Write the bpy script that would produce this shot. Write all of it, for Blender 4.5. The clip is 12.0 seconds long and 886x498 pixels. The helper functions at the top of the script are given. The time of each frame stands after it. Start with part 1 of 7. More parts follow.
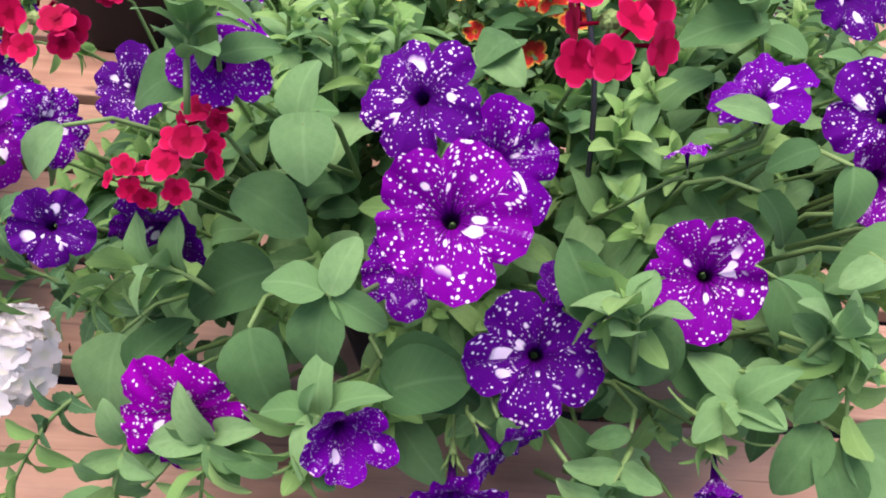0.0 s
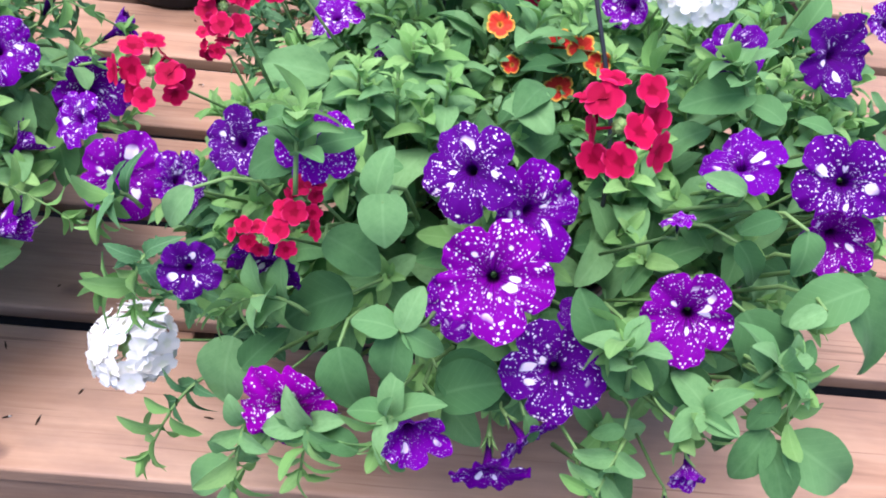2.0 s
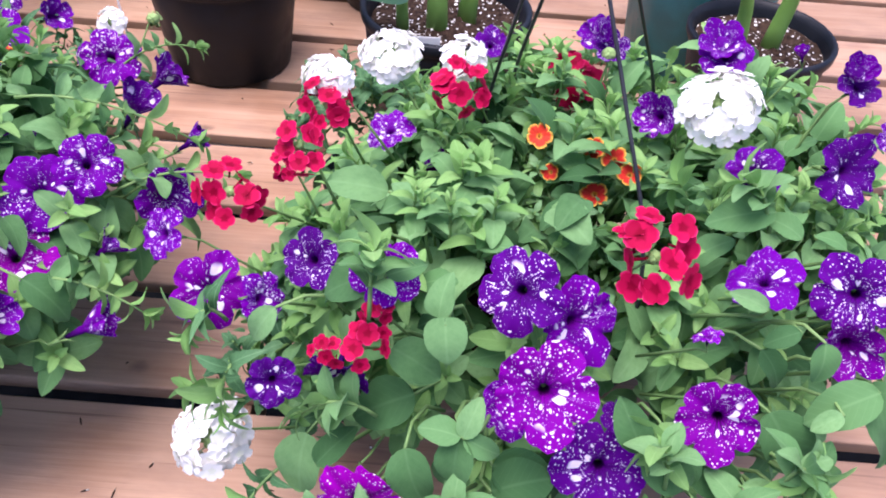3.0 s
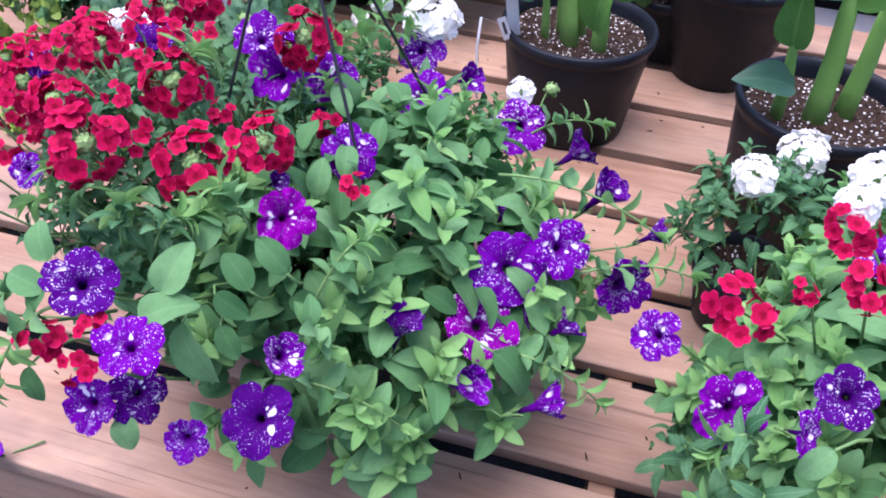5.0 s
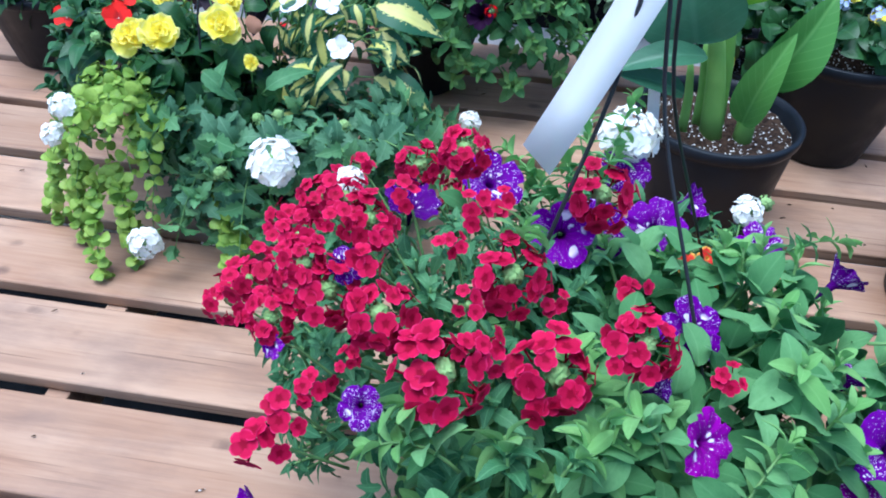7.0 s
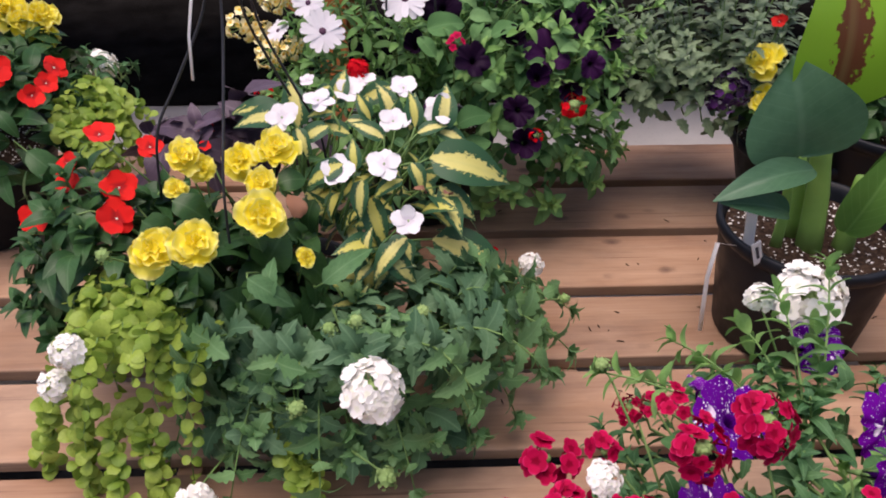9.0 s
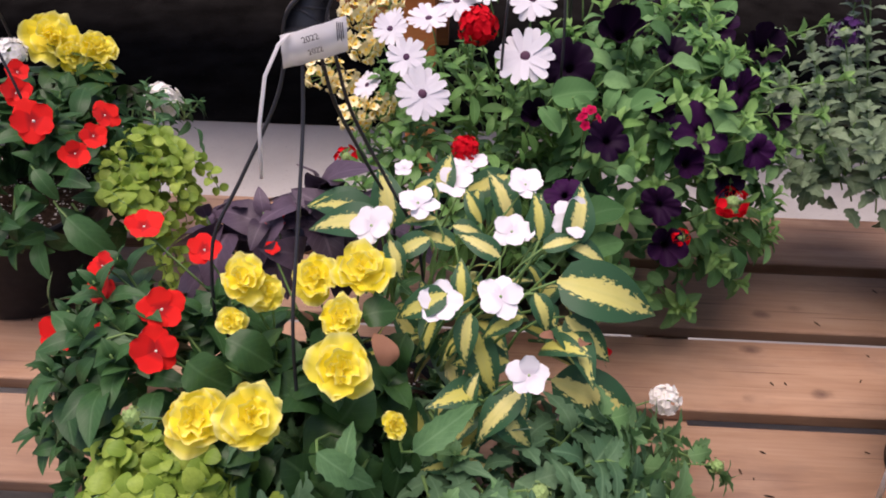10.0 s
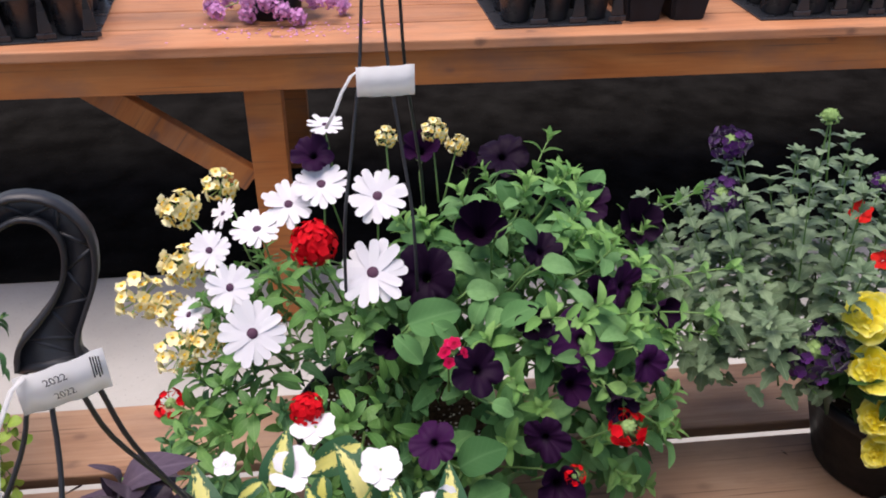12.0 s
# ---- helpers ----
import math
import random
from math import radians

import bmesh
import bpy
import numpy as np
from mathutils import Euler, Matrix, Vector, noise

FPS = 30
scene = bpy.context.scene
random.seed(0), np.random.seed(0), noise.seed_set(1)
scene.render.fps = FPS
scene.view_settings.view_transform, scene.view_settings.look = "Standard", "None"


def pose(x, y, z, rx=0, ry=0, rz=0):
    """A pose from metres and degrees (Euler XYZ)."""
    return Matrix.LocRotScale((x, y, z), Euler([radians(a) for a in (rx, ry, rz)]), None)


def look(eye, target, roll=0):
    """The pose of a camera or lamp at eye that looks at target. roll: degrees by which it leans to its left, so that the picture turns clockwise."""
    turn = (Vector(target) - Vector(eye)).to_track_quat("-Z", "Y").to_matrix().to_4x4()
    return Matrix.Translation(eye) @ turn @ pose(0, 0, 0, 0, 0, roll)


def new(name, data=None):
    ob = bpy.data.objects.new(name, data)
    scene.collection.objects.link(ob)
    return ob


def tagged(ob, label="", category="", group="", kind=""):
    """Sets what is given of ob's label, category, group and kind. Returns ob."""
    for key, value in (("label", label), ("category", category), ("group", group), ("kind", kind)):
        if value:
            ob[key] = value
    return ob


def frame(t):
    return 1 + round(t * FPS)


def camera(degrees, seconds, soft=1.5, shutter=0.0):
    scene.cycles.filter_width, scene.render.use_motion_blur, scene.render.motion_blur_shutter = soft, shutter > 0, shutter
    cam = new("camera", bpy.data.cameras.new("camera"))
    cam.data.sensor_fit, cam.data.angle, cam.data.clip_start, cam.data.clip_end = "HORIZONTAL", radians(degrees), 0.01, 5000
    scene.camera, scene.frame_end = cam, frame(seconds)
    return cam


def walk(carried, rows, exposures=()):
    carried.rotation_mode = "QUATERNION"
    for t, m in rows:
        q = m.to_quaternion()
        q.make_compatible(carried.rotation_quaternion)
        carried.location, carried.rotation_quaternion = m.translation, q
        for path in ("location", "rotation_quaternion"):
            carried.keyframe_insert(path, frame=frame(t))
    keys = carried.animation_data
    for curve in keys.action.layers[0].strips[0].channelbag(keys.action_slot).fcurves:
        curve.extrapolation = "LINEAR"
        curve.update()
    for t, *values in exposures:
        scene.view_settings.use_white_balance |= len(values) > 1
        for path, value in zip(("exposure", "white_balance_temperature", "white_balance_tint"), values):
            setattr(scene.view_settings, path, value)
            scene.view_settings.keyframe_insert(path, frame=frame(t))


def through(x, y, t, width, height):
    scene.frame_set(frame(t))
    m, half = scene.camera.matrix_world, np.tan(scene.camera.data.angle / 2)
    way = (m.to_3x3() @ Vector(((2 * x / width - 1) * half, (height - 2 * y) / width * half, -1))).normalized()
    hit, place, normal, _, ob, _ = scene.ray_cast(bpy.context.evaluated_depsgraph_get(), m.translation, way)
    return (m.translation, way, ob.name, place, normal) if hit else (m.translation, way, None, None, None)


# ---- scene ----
cam = camera(55.8, 12.0, 1.9)
PATH = [
    (0, (0.254, 0.136, 0.689), (0.345, 1.712, -0.539), 6.5),
    (0.5, (0.249, 0.108, 0.68), (0.354, 1.647, -0.592), 7.3),
    (1, (0.247, 0.097, 0.7), (0.342, 1.578, -0.64), 7.9),
    (1.5, (0.235, 0.093, 0.764), (0.311, 1.453, -0.701), 7.9),
    (2, (0.226, 0.095, 0.845), (0.281, 1.507, -0.57), 6.7),
    (2.5, (0.219, 0.098, 0.91), (0.258, 1.54, -0.475), 5.1),
    (3, (0.194, 0.086, 0.942), (0.19, 1.545, -0.426), 4.4),
    (3.5, (0.138, 0.076, 0.956), (0.001, 1.548, -0.392), 3.0),
    (3.7, (0.108, 0.07, 0.964), (-0.092, 1.541, -0.376), 2.3),
    (5.3, (-0.212, 0.078, 0.99), (-0.585, 1.521, -0.343), 3.2),
    (5.5, (-0.26, 0.077, 0.995), (-0.599, 1.538, -0.328), 3.3),
    (6, (-0.39, 0.063, 0.989), (-0.647, 1.55, -0.323), 3.0),
    (6.5, (-0.484, 0.083, 0.99), (-0.701, 1.588, -0.309), 3.1),
    (7, (-0.609, 0.192, 0.982), (-0.803, 1.738, -0.272), 3.0),
    (7.5, (-0.719, 0.328, 1.005), (-0.857, 1.943, -0.167), 1.7),
    (7.7, (-0.72, 0.385, 0.994), (-0.868, 2.018, -0.152), 0.7),
    (9.3, (-0.998, 0.566, 0.996), (-0.898, 2.171, -0.195), 0.8),
    (9.5, (-1.01, 0.631, 0.979), (-0.962, 2.23, -0.221), 0.6),
    (10, (-1.022, 0.831, 0.98), (-1.087, 2.433, -0.215), 1.0),
    (10.5, (-1.036, 0.985, 0.979), (-1.129, 2.61, -0.183), 1.5),
    (11, (-1.027, 1.077, 0.997), (-1.078, 2.721, -0.14), 1.3),
    (11.5, (-1.01, 1.103, 1.015), (-0.969, 2.772, -0.086), 0.7),
    (12, (-0.964, 1.107, 1.048), (-0.777, 2.795, -0.007), 0.2),
]
EXPOSURES = [(0.0, 0.82, 6700, 35), (1.0, 0.93, 6700, 38), (1.5, 1.01, 5850, 28), (2.5, 1.03, 6000, 24), (3.7, 1.05, 6050, 45), (5.5, 0.91, 5300, 22), (7.0, 0.78, 4950, 6), (7.7, 0.45, 5600, 20), (9.3, 0.13, 7000, 28), (10.5, 0.20, 6850, 32), (12.0, 0.33, 6700, 20)]
walk(cam, [(t, look(eye, target, roll)) for t, eye, target, roll in PATH], EXPOSURES)

# ---- world and light ----
world = bpy.data.worlds.new("sky")
scene.world = world
world.use_nodes = True
wn = world.node_tree.nodes
sky = wn.new("ShaderNodeTexSky")
sky.sky_type = "NISHITA"
sky.sun_disc = False
sky.sun_elevation = radians(79)
sky.sun_rotation = radians(239)
sky.air_density, sky.dust_density, sky.ozone_density = 1.0, 1.8, 1.0
world.node_tree.links.new(sky.outputs[0], wn["Background"].inputs[0])
wn["Background"].inputs[1].default_value = 0.13
sun_data = bpy.data.lights.new("sun", "SUN")
sun_data.energy, sun_data.angle, sun_data.color = 3.2, radians(50), (1.0, 0.95, 0.88)
sun = new("sun", sun_data)
sun.matrix_world = look((-1.9, 0.5, 9.0), (-0.4, 1.4, 0.0))


# ---- materials ----
class Mat:
    """A small builder of node materials."""

    def __init__(self, name, rough=0.6, spec=0.4, metal=0.0):
        self.m = bpy.data.materials.new(name)
        self.m.use_nodes = True
        self.t = self.m.node_tree
        self.b = self.t.nodes["Principled BSDF"]
        self.b.inputs["Roughness"].default_value = rough
        self.b.inputs["Specular IOR Level"].default_value = spec
        self.b.inputs["Metallic"].default_value = metal

    def n(self, kind, **settings):
        node = self.t.nodes.new("ShaderNode" + kind)
        for key, value in settings.items():
            if key == "op":
                node.operation = value
            elif key == "dims":
                node.noise_dimensions = value
            elif key == "feature":
                node.feature = value
            elif key == "blend":
                node.blend_type = value
        return node

    def put(self, socket, value):
        if isinstance(value, bpy.types.NodeSocket):
            self.t.links.new(value, socket)
        else:
            socket.default_value = value

    def math(self, op, a, b=0.0, c=0.0, clamp=False):
        node = self.n("Math", op=op)
        node.use_clamp = clamp
        for i, v in enumerate((a, b, c)):
            self.put(node.inputs[i], v)
        return node.outputs[0]

    def coords(self, kind="Object", scale=(1, 1, 1), shift=None):
        node = self.n("Mapping")
        self.t.links.new(self.n("TexCoord").outputs[kind], node.inputs[0])
        node.inputs["Scale"].default_value = scale
        if shift is not None:
            self.put(node.inputs["Location"], shift)
        return node.outputs[0]

    def noise(self, vec, scale, detail=3.0, rough=0.55, distort=0.0):
        node = self.n("TexNoise")
        self.put(node.inputs["Vector"], vec)
        for key, v in (("Scale", scale), ("Detail", detail), ("Roughness", rough), ("Distortion", distort)):
            node.inputs[key].default_value = v
        return node.outputs[0]

    def voronoi(self, vec, scale, dims="2D"):
        node = self.n("TexVoronoi")
        node.voronoi_dimensions = dims
        self.put(node.inputs["Vector"], vec)
        node.inputs["Scale"].default_value = scale
        return node.outputs["Distance"], node.outputs["Color"]

    def ramp(self, fac, *stops):
        node = self.n("ValToRGB")
        self.put(node.inputs[0], fac)
        els = node.color_ramp.elements
        while len(els) < len(stops):
            els.new(0.5)
        for el, (p, c) in zip(els, stops):
            el.position = p
            el.color = (*c, 1) if isinstance(c, tuple) else (c, c, c, 1)
        return node.outputs[0]

    def mix(self, fac, a, b, blend="MIX"):
        node = self.n("MixRGB", blend=blend)
        for i, v in enumerate((fac, a, b)):
            if isinstance(v, tuple) and len(v) == 3:
                v = (*v, 1)
            self.put(node.inputs[i], v)
        return node.outputs[0]

    def chance(self):
        """A number that differs from piece to piece and from island to island."""
        a = self.n("ObjectInfo").outputs["Random"]
        b = self.n("NewGeometry").outputs["Random Per Island"]
        return self.math("FRACT", self.math("ADD", a, b))

    def bump(self, height, strength=0.3, distance=0.002):
        node = self.n("Bump")
        node.inputs["Strength"].default_value = strength
        node.inputs["Distance"].default_value = distance
        self.put(node.inputs["Height"], height)
        self.put(self.b.inputs["Normal"], node.outputs[0])

    def colour(self, value):
        if isinstance(value, tuple) and len(value) == 3:
            value = (*value, 1)
        self.put(self.b.inputs["Base Color"], value)

    def thin(self, share, colour):
        """Lets part of the light through, as petals and leaves do."""
        tr = self.n("BsdfTranslucent")
        if isinstance(colour, tuple):
            colour = (*colour, 1)
        self.put(tr.inputs[0], colour)
        mixer = self.n("MixShader")
        mixer.inputs[0].default_value = share
        self.t.links.new(self.b.outputs[0], mixer.inputs[1])
        self.t.links.new(tr.outputs[0], mixer.inputs[2])
        self.t.links.new(mixer.outputs[0], self.t.nodes["Material Output"].inputs[0])


def cedar(name, dark, mid, light, rough=0.62, bleached=(0.62, 0.47, 0.34)):
    m = Mat(name, rough, 0.3)
    rnd = m.math("MULTIPLY", m.n("ObjectInfo").outputs["Random"], 37.0)
    shift = m.n("CombineXYZ")
    m.put(shift.inputs[0], rnd)
    m.put(shift.inputs[1], rnd)
    long = m.coords("Object", (0.9, 9.0, 9.0), shift.outputs[0])
    fine = m.coords("Object", (6.0, 160.0, 160.0), shift.outputs[0])
    flat = m.coords("Object", (1.0, 1.0, 1.0), shift.outputs[0])
    rings = m.noise(long, 2.4, 4.0, 0.58, 0.7)
    grain = m.noise(fine, 1.0, 3.0)
    col = m.ramp(rings, (0.25, dark), (0.45, mid), (0.80, light))
    col = m.mix(m.ramp(grain, (0.35, 0.26), (0.62, 0.0)), col, dark, "MIX")
    wide = m.noise(flat, 3.5, 3.0)
    col = m.mix(m.ramp(wide, (0.35, 0.0), (0.75, 0.34)), col, bleached)
    warp = m.noise(flat, 38.0, 3.0)
    for size, share, tone in ((5.0, 0.30, 0.70), (8.0, 0.45, 0.85)):
        kd, kc = m.voronoi(m.coords("Object", (1.0, 1.55, 1.55), shift.outputs[0]), size, "3D")
        one = m.n("SeparateColor")
        m.put(one.inputs[0], kc)
        there = m.ramp(one.outputs[0], (share, 0.0), (share + 0.01, tone))
        near = m.math("ADD", m.math("DIVIDE", kd, size), m.math("MULTIPLY", m.math("SUBTRACT", warp, 0.5), 0.022))
        eye = m.ramp(near, (0.003, 0.95), (0.012, 0.60), (0.021, 0.0))
        col = m.mix(m.math("MULTIPLY", eye, there), col, (0.10, 0.055, 0.042))
    crack = m.noise(m.coords("Object", (2.4, 130.0, 130.0), shift.outputs[0]), 1.0, 2.0, 0.5)
    col = m.mix(m.ramp(crack, (0.30, 0.55), (0.36, 0.0)), col, (0.12, 0.062, 0.038))
    stain = m.noise(m.coords("Object", (2.2, 5.0, 5.0), shift.outputs[0]), 2.0, 5.0, 0.62)
    col = m.mix(m.ramp(stain, (0.48, 0.0), (0.70, 0.50)), col, (0.16, 0.10, 0.08))
    tone = m.math("MULTIPLY_ADD", m.n("ObjectInfo").outputs["Random"], 0.30, 0.80)
    hsv = m.n("HueSaturation")
    m.put(hsv.inputs["Color"], col)
    m.put(hsv.inputs["Value"], tone)
    m.colour(hsv.outputs[0])
    m.put(m.b.inputs["Roughness"], m.ramp(wide, (0.3, 0.5), (0.7, 0.72)))
    m.bump(m.math("ADD", grain, m.math("MULTIPLY", rings, 0.6)), 0.35, 0.0015)
    return m.m


CEDAR = cedar("cedar_weathered", (0.20, 0.098, 0.056), (0.345, 0.192, 0.112), (0.46, 0.288, 0.184))
CEDAR_STAIN = cedar("cedar_stained", (0.24, 0.072, 0.018), (0.42, 0.138, 0.034), (0.52, 0.195, 0.055), 0.5, (0.58, 0.27, 0.10))
CEDAR_TOP = cedar("cedar_table_top", (0.25, 0.088, 0.034), (0.43, 0.175, 0.080), (0.53, 0.25, 0.13), 0.5, (0.62, 0.37, 0.22))


def concrete():
    m = Mat("concrete", 0.85, 0.2)
    flat = m.coords("Object")
    col = m.ramp(m.noise(flat, 3.0, 5.0), (0.3, (0.36, 0.35, 0.33)), (0.7, (0.47, 0.46, 0.435)))
    col = m.mix(m.ramp(m.noise(flat, 90.0, 2.0), (0.62, 0.0), (0.75, 0.5)), col, (0.25, 0.24, 0.23))
    m.colour(col)
    m.bump(m.noise(flat, 120.0, 3.0), 0.3)
    return m.m


def fabric(name, low, high):
    m = Mat(name, 0.95, 0.0)
    flat = m.coords("Object")
    weave = m.n("TexWave")
    m.put(weave.inputs["Vector"], flat)
    weave.inputs["Scale"].default_value = 90.0
    col = m.ramp(m.noise(flat, 7.0, 5.0), (0.35, low), (0.7, high))
    specks, _ = m.voronoi(flat, 14.0)
    col = m.mix(m.ramp(specks, (0.02, 0.25), (0.05, 0.0)), col, (0.06, 0.05, 0.04))
    m.colour(col)
    m.bump(weave.outputs[0], 0.3)
    return m.m


def plastic(name, colour, rough=0.42, gloss=0.12):
    m = Mat(name, rough, gloss)
    flat = m.coords("Object")
    dust = m.noise(flat, 18.0, 4.0)
    pale = tuple(min(1.0, c * 1.4 + 0.003) for c in colour)
    m.colour(m.ramp(dust, (0.4, colour), (0.75, pale)))
    m.put(m.b.inputs["Roughness"], m.ramp(dust, (0.3, rough - 0.08), (0.75, rough + 0.2)))
    m.bump(m.noise(flat, 300.0), 0.08)
    return m.m


def soil():
    m = Mat("potting_soil", 0.95, 0.1)
    flat = m.coords("Object")
    col = m.ramp(m.noise(flat, 120.0, 4.0), (0.35, (0.018, 0.011, 0.008)), (0.7, (0.075, 0.046, 0.030)))
    d, c = m.voronoi(flat, 130.0)
    odd = m.n("SeparateColor")
    m.put(odd.inputs[0], c)
    grit = m.math("SUBTRACT", m.math("ADD", d, m.math("MULTIPLY", m.noise(flat, 260.0), 0.30)), m.math("MULTIPLY", odd.outputs[1], 0.34))
    col = m.mix(m.ramp(grit, (0.08, 1.0), (0.14, 0.0)), col, m.ramp(c, (0.55, (0.07, 0.04, 0.025)), (0.62, (0.75, 0.73, 0.68))))
    m.colour(col)
    m.bump(m.noise(flat, 140.0, 4.0), 0.9, 0.004)
    return m.m


def leaf_mat(name, low, high, rough=0.5, through=0.22, vein=0.35, edge=None, hairy=0.0, gloss=0.25, share=0.235):
    """A leaf: u runs from stalk to tip, v across. edge: the colour outside a pale middle."""
    m = Mat(name, rough, gloss)
    uv = m.n("SeparateXYZ")
    m.put(uv.inputs[0], m.n("TexCoord").outputs["UV"])
    u, v = uv.outputs[0], uv.outputs[1]
    half = m.math("ABSOLUTE", m.math("SUBTRACT", v, 0.5))
    pick = m.chance()
    col = m.mix(pick, low, high)
    spot = m.noise(m.coords("Object"), 70.0, 3.0)
    col = m.mix(m.math("MULTIPLY", spot, 0.45), col, low)
    patch = m.noise(m.coords("UV", (4.0, 4.0, 1.0)), 1.6, 4.0, 0.6)
    col = m.mix(m.ramp(patch, (0.45, 0.0), (0.72, 0.45)), col, low)
    midrib = m.ramp(half, (0.012, vein), (0.045, 0.0))
    side = m.math("SINE", m.math("MULTIPLY", m.math("SUBTRACT", u, m.math("MULTIPLY", half, 0.7)), 50.0))
    ribs = m.ramp(side, (0.88, 0.0), (1.0, vein * 0.45))
    lines = m.math("MAXIMUM", midrib, ribs)
    pale = tuple(min(1.0, c * 1.25 + 0.05) for c in high)
    if edge is None:
        col = m.mix(lines, col, pale)
    else:
        ragged = m.math("ADD", half, m.math("MULTIPLY", m.math("SUBTRACT", m.noise(m.coords("UV", (14.0, 14.0, 1.0)), 1.0, 2.0), 0.5), 0.32))
        ragged = m.math("ADD", ragged, m.math("MULTIPLY", m.math("POWER", m.math("ABSOLUTE", m.math("SUBTRACT", u, 0.42)), 2.0), 0.75))
        col = m.mix(m.ramp(ragged, (share - 0.01, 0.0), (share + 0.015, 1.0)), col, edge)
        col = m.mix(m.math("MULTIPLY", midrib, 0.5), col, (0.5, 0.55, 0.2))
    m.colour(col)
    if hairy:
        m.b.inputs["Sheen Weight"].default_value = hairy
        m.b.inputs["Sheen Roughness"].default_value = 0.6
    m.bump(m.math("ADD", lines, m.math("MULTIPLY", spot, 0.5)), 0.35, 0.001)
    m.thin(through, col)
    return m.m


LEAF = {
    "petunia": leaf_mat("petunia_leaf", (0.105, 0.262, 0.088), (0.240, 0.450, 0.180), 0.66, 0.34, 0.14, None, 0.05, 0.10),
    # Darker leaf: partly age, partly the shade low in the mound put into colour.
    "mature_shaded": leaf_mat("mature_shaded_petunia_leaf", (0.038, 0.118, 0.038), (0.100, 0.235, 0.080), 0.64, 0.22, 0.14, None, 0.04, 0.10),
    "shoot": leaf_mat("young_shoot_leaf", (0.170, 0.370, 0.098), (0.320, 0.545, 0.180), 0.62, 0.36, 0.14, None, 0.05, 0.10),
    "verbena": leaf_mat("verbena_leaf", (0.038, 0.125, 0.046), (0.12, 0.27, 0.105), 0.6, 0.2, 0.4),
    "coarse": leaf_mat("coarse_verbena_leaf", (0.046, 0.125, 0.060), (0.14, 0.27, 0.135), 0.6, 0.2, 0.3),
    "coarse_tip": leaf_mat("young_verbena_leaf", (0.10, 0.24, 0.09), (0.19, 0.36, 0.15), 0.6, 0.25, 0.3),
    "grey": leaf_mat("grey_verbena_leaf", (0.080, 0.145, 0.068), (0.235, 0.325, 0.180), 0.65, 0.18, 0.3, None, 0.2),
    "begonia": leaf_mat("begonia_leaf", (0.018, 0.06, 0.018), (0.05, 0.13, 0.035), 0.35, 0.15, 0.25),
    "impatiens": leaf_mat("impatiens_leaf", (0.02, 0.07, 0.022), (0.055, 0.15, 0.045), 0.4, 0.16, 0.3),
    "variegated": leaf_mat("variegated_leaf", (0.60, 0.58, 0.13), (0.78, 0.72, 0.30), 0.42, 0.2, 0.3, (0.035, 0.11, 0.05), 0.0, 0.25, 0.20),
    "lime": leaf_mat("lime_creeper_leaf", (0.17, 0.30, 0.040), (0.46, 0.60, 0.11), 0.45, 0.3, 0.08),
    "purple": leaf_mat("dark_purple_leaf", (0.045, 0.030, 0.046), (0.120, 0.082, 0.115), 0.45, 0.08, 0.3),
    "daisy": leaf_mat("daisy_leaf", (0.07, 0.19, 0.045), (0.18, 0.36, 0.10), 0.45, 0.2, 0.25),
    "canna": leaf_mat("canna_leaf", (0.09, 0.24, 0.045), (0.18, 0.38, 0.08), 0.36, 0.25, 0.35),
    "canna_dark": leaf_mat("dark_canna_leaf", (0.04, 0.115, 0.06), (0.085, 0.20, 0.105), 0.35, 0.2, 0.25),
    "canna_striped": leaf_mat("striped_canna_leaf", (0.14, 0.05, 0.02), (0.17, 0.06, 0.03), 0.32, 0.3, 0.2, (0.22, 0.46, 0.03), 0.0, 0.25, 0.12),
}


def plain(name, low, high, rough=0.6, through=0.0, scale=60.0):
    m = Mat(name, rough, 0.3)
    col = m.mix(m.math("MULTIPLY_ADD", m.noise(m.coords("Object"), scale, 3.0), 0.6, m.math("MULTIPLY", m.chance(), 0.4)), low, high)
    m.colour(col)
    if through:
        m.thin(through, col)
    return m.m


def petal_mat(name, low, high, rim=None, heart=None, through=0.2, rough=0.6, sheen=0.3, streak=0.15):
    """A petal: u runs from the throat to the rim. heart: the throat's colour, rim: the edge's colour."""
    m = Mat(name, rough, 0.1)
    uv = m.n("SeparateXYZ")
    m.put(uv.inputs[0], m.n("TexCoord").outputs["UV"])
    u, v = uv.outputs[0], uv.outputs[1]
    lines = m.noise(m.coords("UV", (1.5, 55.0, 1.0)), 1.0, 2.0)
    col = m.mix(m.chance(), low, high)
    col = m.mix(m.math("MULTIPLY", lines, streak * 2.0), col, low)
    if rim:
        col = m.mix(m.ramp(u, (0.80, 0.0), (0.97, 0.7)), col, rim)
    if heart:
        col = m.mix(m.ramp(u, (0.16, 1.0), (0.34, 0.0)), col, heart)
    m.colour(col)
    m.b.inputs["Sheen Weight"].default_value = sheen
    m.bump(lines, 0.25, 0.0006)
    m.thin(through, col)
    return m.m


